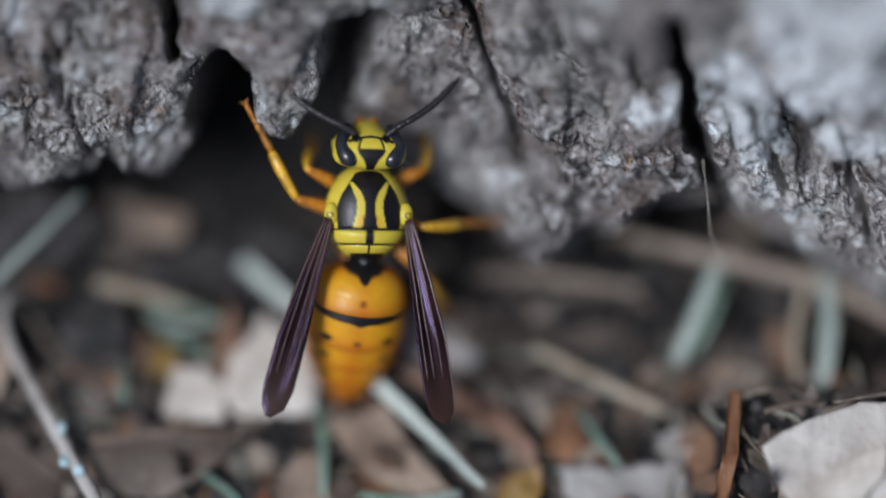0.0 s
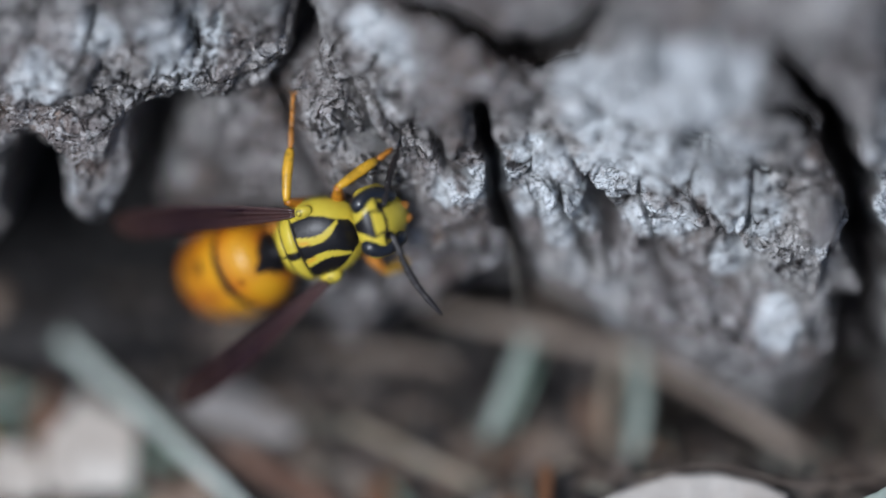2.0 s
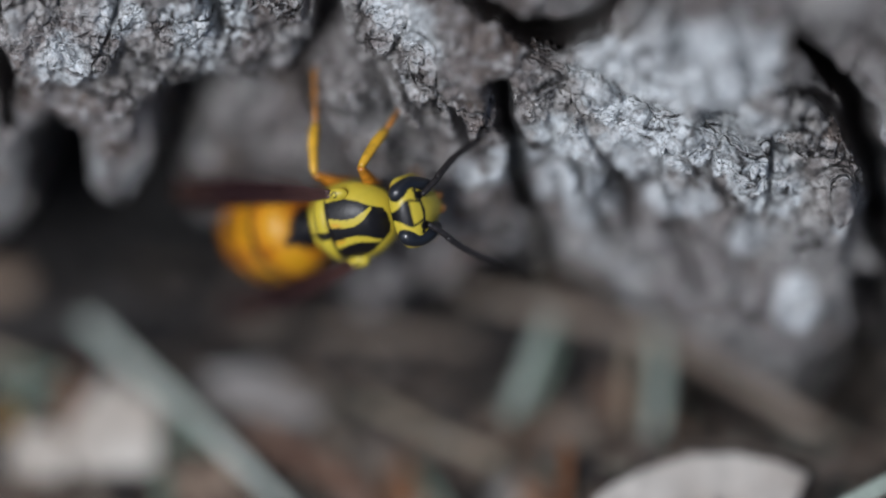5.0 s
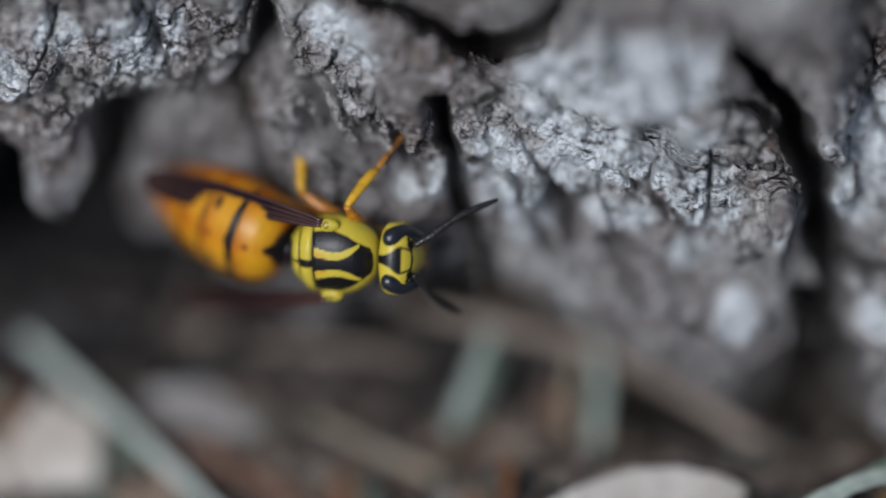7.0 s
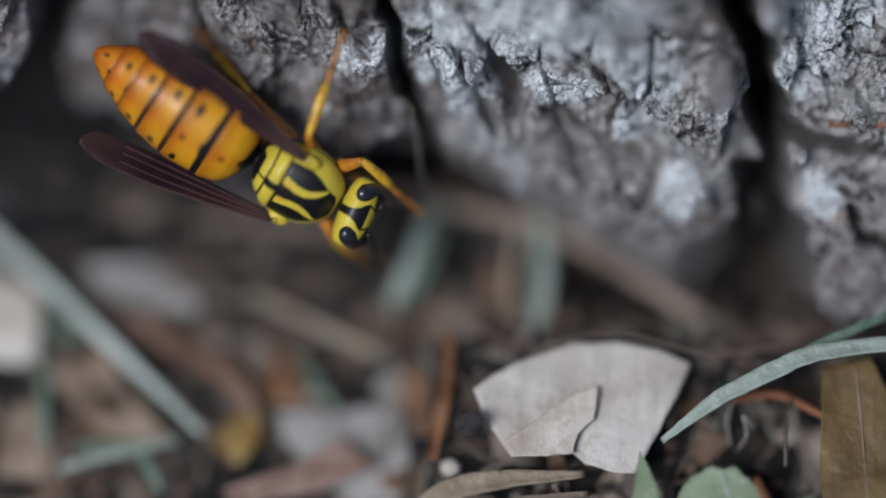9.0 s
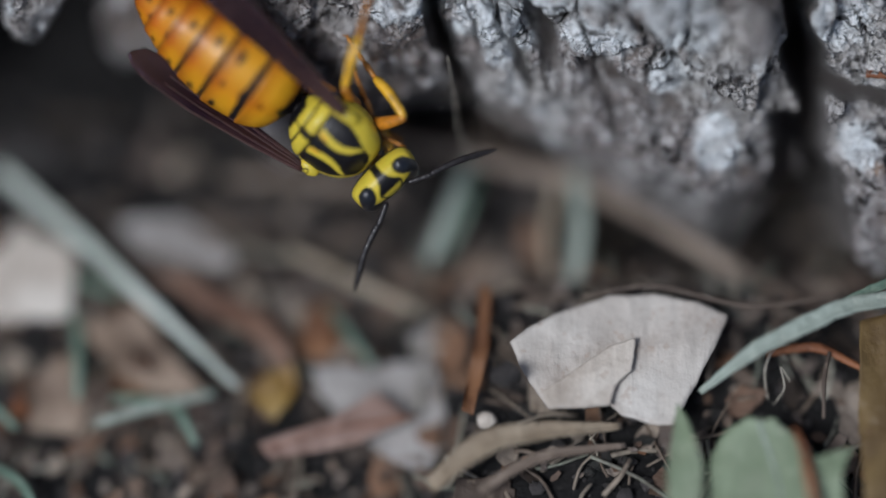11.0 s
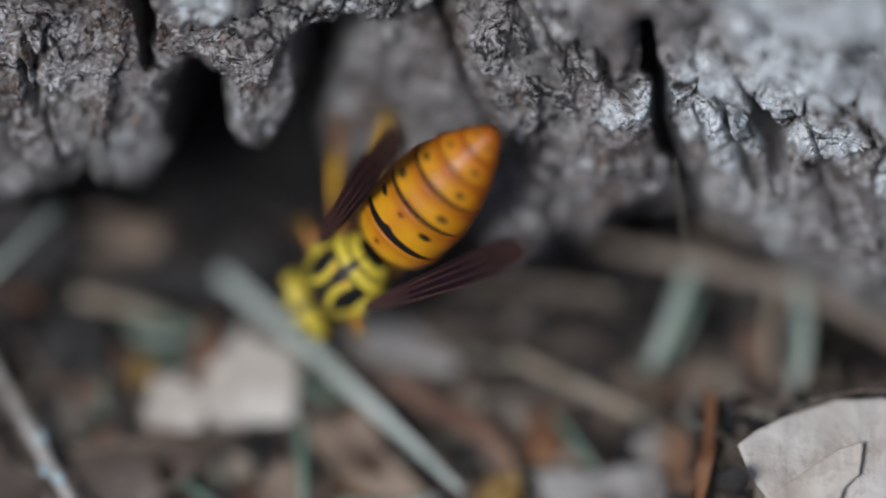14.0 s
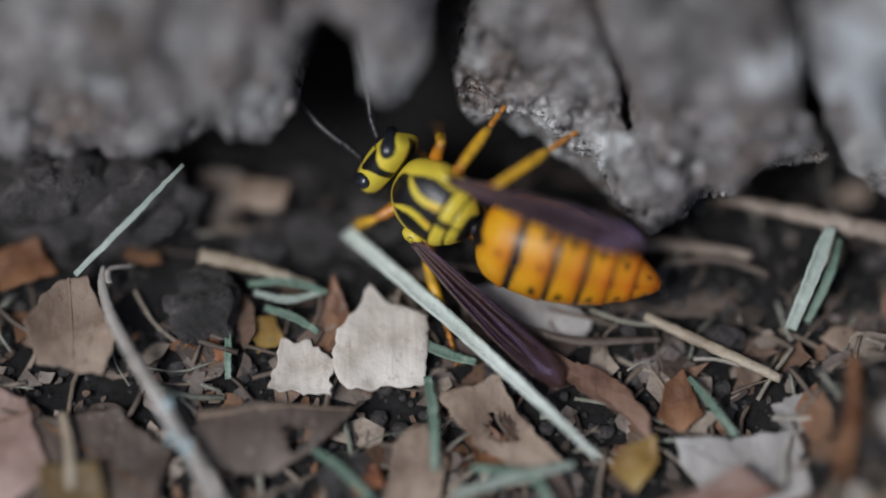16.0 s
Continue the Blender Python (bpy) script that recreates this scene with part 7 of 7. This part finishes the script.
    shin = rows(
        (0, 2.70, 0.00, 0.00, 33.0, -3.4, 9.2),
        (0.5, 2.70, 0.00, 0.00, 30.0, 8.6, 11.2),
        (1, 2.70, 0.00, 0.00, 78.3, -46.6, -13.9),
        (1.25, 2.70, 0.00, 0.00, 34.3, -17.9, 5.3),
        (1.5, 2.70, 0.00, 0.00, 1.1, 14.6, 0.5),
        (2, 2.70, 0.00, 0.00, 16.0, 8.6, 5.9),
        (2.5, 2.70, 0.00, 0.00, 67.3, -3.3, 20.6),
        (3, 2.70, 0.00, 0.00, 61.9, -0.7, 20.1),
        (3.5, 2.70, 0.00, 0.00, 64.8, 2.3, 22.8),
        (4, 2.70, 0.00, 0.00, 19.4, 24.6, 9.5),
        (6.5, 2.70, 0.00, 0.00, 89.1, 32.9, 56.6),
        (7, 2.70, 0.00, 0.00, 89.1, 32.9, 56.6),
        (7.5, 2.70, 0.00, 0.00, 89.1, 32.9, 56.6),
        (8, 2.70, 0.00, 0.00, 89.1, 32.9, 56.6),
        (8.5, 2.70, 0.00, 0.00, 89.1, 32.9, 56.6),
        (8.75, 2.70, 0.00, 0.00, 41.5, 21.5, 19.9),
        (9, 2.70, 0.00, 0.00, 9.1, -8.1, 2.1),
        (10.25, 2.70, 0.00, 0.00, 41.5, 21.5, 19.9),
        (11.5, 2.70, 0.00, 0.00, 89.1, 32.9, 56.6),
        (12, 2.70, 0.00, 0.00, 89.1, 32.9, 56.6),
        (12.5, 2.70, 0.00, 0.00, 89.1, 32.9, 56.6),
        (13, 2.70, 0.00, 0.00, 89.1, 32.9, 56.6),
        (13.5, 2.70, 0.00, 0.00, 89.1, 32.9, 56.6),
        (14, 2.70, 0.00, 0.00, 29.8, 9.8, 11.4),
        (14.5, 2.70, 0.00, 0.00, 32.3, 49.6, 21.9),
        (15, 2.70, 0.00, 0.00, 89.1, 32.9, 56.6),
        (15.5, 2.70, 0.00, 0.00, 8.9, 72.7, 7.6),
        (16, 2.70, 0.00, 0.00, 54.5, 65.4, 44.3),
    )
    walk(LEGS["RF"][1], shin)
    walk(LEGS["RF"][2], shin)
    walk(LEGS["RM"][0], rows(
        (0, 1.45, 0.10, -1.80, 11.7, -46.8, -26.7),
        (0.5, 1.45, 0.10, -1.80, 2.1, -13.7, -17.7),
        (1, 1.45, 0.10, -1.80, 2.8, -21.3, -14.9),
        (1.25, 1.45, 0.10, -1.80, 5.0, -7.7, -66.2),
        (1.5, 1.45, 0.10, -1.80, -4.1, 2.6, -116.6),
        (2, 1.45, 0.10, -1.80, -4.1, 2.6, -116.6),
        (2.5, 1.45, 0.10, -1.80, -4.1, 2.6, -116.6),
        (3, 1.45, 0.10, -1.80, -4.1, 2.6, -116.6),
        (3.5, 1.45, 0.10, -1.80, -4.1, 2.6, -116.6),
        (4, 1.45, 0.10, -1.80, -4.1, 2.6, -116.6),
        (6.5, 1.45, 0.10, -1.80, -4.1, 2.6, -116.6),
        (7, 1.45, 0.10, -1.80, -4.1, 2.6, -116.6),
        (7.5, 1.45, 0.10, -1.80, -4.1, 2.6, -116.6),
        (8, 1.45, 0.10, -1.80, -4.1, 2.6, -116.6),
        (8.5, 1.45, 0.10, -1.80, -4.1, 2.6, -116.6),
        (9, 1.45, 0.10, -1.80, -4.1, 2.6, -116.6),
        (11.5, 1.45, 0.10, -1.80, -4.1, 2.6, -116.6),
        (12, 1.45, 0.10, -1.80, -4.1, 2.6, -116.6),
        (12.5, 1.45, 0.10, -1.80, -4.1, 2.6, -116.6),
        (13, 1.45, 0.10, -1.80, -4.1, 2.6, -116.6),
        (13.5, 1.45, 0.10, -1.80, -4.1, 2.6, -116.6),
        (13.75, 1.45, 0.10, -1.80, -2.9, 4.2, -69.4),
        (14, 1.45, 0.10, -1.80, -0.9, 4.4, -22.2),
        (14.5, 1.45, 0.10, -1.80, 5.2, -18.3, -31.3),
        (15, 1.45, 0.10, -1.80, 11.7, -29.5, -42.6),
        (15.5, 1.45, 0.10, -1.80, 11.0, -46.9, -25.0),
        (16, 1.45, 0.10, -1.80, 7.0, -51.4, -14.5),
    ))
    shin = rows(
        (0, 2.90, 0.00, 0.00, 14.8, 8.0, 5.4),
        (0.5, 2.90, 0.00, 0.00, 45.9, -22.8, 5.1),
        (1, 2.90, 0.00, 0.00, -7.8, 28.1, -4.0),
        (1.25, 2.90, 0.00, 0.00, -50.4, 45.6, -33.5),
        (1.5, 2.90, 0.00, 0.00, -101.9, 39.5, -72.5),
        (2, 2.90, 0.00, 0.00, -101.9, 39.5, -72.5),
        (2.5, 2.90, 0.00, 0.00, -101.9, 39.5, -72.5),
        (3, 2.90, 0.00, 0.00, -101.9, 39.5, -72.5),
        (3.5, 2.90, 0.00, 0.00, -101.9, 39.5, -72.5),
        (4, 2.90, 0.00, 0.00, -101.9, 39.5, -72.5),
        (6.5, 2.90, 0.00, 0.00, -101.9, 39.5, -72.5),
        (7, 2.90, 0.00, 0.00, -101.9, 39.5, -72.5),
        (7.5, 2.90, 0.00, 0.00, -101.9, 39.5, -72.5),
        (8, 2.90, 0.00, 0.00, -101.9, 39.5, -72.5),
        (8.5, 2.90, 0.00, 0.00, -101.9, 39.5, -72.5),
        (9, 2.90, 0.00, 0.00, -101.9, 39.5, -72.5),
        (11.5, 2.90, 0.00, 0.00, -101.9, 39.5, -72.5),
        (12, 2.90, 0.00, 0.00, -101.9, 39.5, -72.5),
        (12.5, 2.90, 0.00, 0.00, -101.9, 39.5, -72.5),
        (13, 2.90, 0.00, 0.00, -101.9, 39.5, -72.5),
        (13.5, 2.90, 0.00, 0.00, -101.9, 39.5, -72.5),
        (13.75, 2.90, 0.00, 0.00, -37.2, 9.9, -14.5),
        (14, 2.90, 0.00, 0.00, -5.3, -47.8, 0.9),
        (14.5, 2.90, 0.00, 0.00, 16.7, 9.3, 6.3),
        (15, 2.90, 0.00, 0.00, 17.5, 15.0, 7.3),
        (15.5, 2.90, 0.00, 0.00, 14.1, 32.8, 7.7),
        (16, 2.90, 0.00, 0.00, 8.3, 34.9, 4.6),
    )
    walk(LEGS["RM"][1], shin)
    walk(LEGS["RM"][2], shin)
    walk(LEGS["RH"][0], rows(
        (0, 1.35, -1.30, -1.70, 2.7, -6.7, -43.6),
        (0.5, 1.35, -1.30, -1.70, -7.3, 5.5, -106.7),
        (1, 1.35, -1.30, -1.70, -7.3, 5.5, -106.7),
        (1.5, 1.35, -1.30, -1.70, -7.3, 5.5, -106.7),
        (2, 1.35, -1.30, -1.70, -7.3, 5.5, -106.7),
        (2.5, 1.35, -1.30, -1.70, -7.3, 5.5, -106.7),
        (3, 1.35, -1.30, -1.70, -7.3, 5.5, -106.7),
        (3.5, 1.35, -1.30, -1.70, -7.3, 5.5, -106.7),
        (4, 1.35, -1.30, -1.70, -7.3, 5.5, -106.7),
        (6.5, 1.35, -1.30, -1.70, -7.3, 5.5, -106.7),
        (7, 1.35, -1.30, -1.70, -7.3, 5.5, -106.7),
        (7.5, 1.35, -1.30, -1.70, -7.3, 5.5, -106.7),
        (8, 1.35, -1.30, -1.70, -7.3, 5.5, -106.7),
        (8.5, 1.35, -1.30, -1.70, -7.3, 5.5, -106.7),
        (9, 1.35, -1.30, -1.70, -7.3, 5.5, -106.7),
        (11.5, 1.35, -1.30, -1.70, -7.3, 5.5, -106.7),
        (12, 1.35, -1.30, -1.70, -7.3, 5.5, -106.7),
        (12.5, 1.35, -1.30, -1.70, -7.3, 5.5, -106.7),
        (13, 1.35, -1.30, -1.70, -7.3, 5.5, -106.7),
        (13.5, 1.35, -1.30, -1.70, -7.3, 5.5, -106.7),
        (14, 1.35, -1.30, -1.70, -7.0, 16.4, -45.8),
        (14.5, 1.35, -1.30, -1.70, 6.7, -21.1, -35.0),
        (15, 1.35, -1.30, -1.70, 5.8, -12.1, -50.8),
        (15.5, 1.35, -1.30, -1.70, 10.1, -36.0, -30.5),
        (16, 1.35, -1.30, -1.70, 12.9, -42.4, -32.6),
    ))
    shin = rows(
        (0, 3.70, 0.00, 0.00, -6.8, -6.9, -1.7),
        (0.25, 3.70, 0.00, 0.00, -25.4, 37.4, -14.9),
        (0.5, 3.70, 0.00, 0.00, -93.5, 64.1, -79.3),
        (1, 3.70, 0.00, 0.00, -93.5, 64.1, -79.3),
        (1.5, 3.70, 0.00, 0.00, -93.5, 64.1, -79.3),
        (2, 3.70, 0.00, 0.00, -93.5, 64.1, -79.3),
        (2.5, 3.70, 0.00, 0.00, -93.5, 64.1, -79.3),
        (3, 3.70, 0.00, 0.00, -93.5, 64.1, -79.3),
        (3.5, 3.70, 0.00, 0.00, -93.5, 64.1, -79.3),
        (4, 3.70, 0.00, 0.00, -93.5, 64.1, -79.3),
        (6.5, 3.70, 0.00, 0.00, -93.5, 64.1, -79.3),
        (7, 3.70, 0.00, 0.00, -93.5, 64.1, -79.3),
        (7.5, 3.70, 0.00, 0.00, -93.5, 64.1, -79.3),
        (8, 3.70, 0.00, 0.00, -93.5, 64.1, -79.3),
        (8.5, 3.70, 0.00, 0.00, -93.5, 64.1, -79.3),
        (9, 3.70, 0.00, 0.00, -93.5, 64.1, -79.3),
        (11.5, 3.70, 0.00, 0.00, -93.5, 64.1, -79.3),
        (12, 3.70, 0.00, 0.00, -93.5, 64.1, -79.3),
        (12.5, 3.70, 0.00, 0.00, -93.5, 64.1, -79.3),
        (13, 3.70, 0.00, 0.00, -93.5, 64.1, -79.3),
        (13.5, 3.70, 0.00, 0.00, -93.5, 64.1, -79.3),
        (13.67, 3.70, 0.00, 0.00, -23.6, 35.1, -13.4),
        (13.83, 3.70, 0.00, 0.00, -5.0, -11.8, -1.0),
        (14, 3.70, 0.00, 0.00, 13.0, -60.1, -4.4),
        (14.5, 3.70, 0.00, 0.00, 3.1, -15.9, 0.5),
        (15, 3.70, 0.00, 0.00, 34.2, -7.4, 8.5),
        (15.5, 3.70, 0.00, 0.00, 20.5, 5.1, 7.0),
        (16, 3.70, 0.00, 0.00, -8.3, 24.0, -4.0),
    )
    walk(LEGS["RH"][1], shin)
    walk(LEGS["RH"][2], shin)


motions()
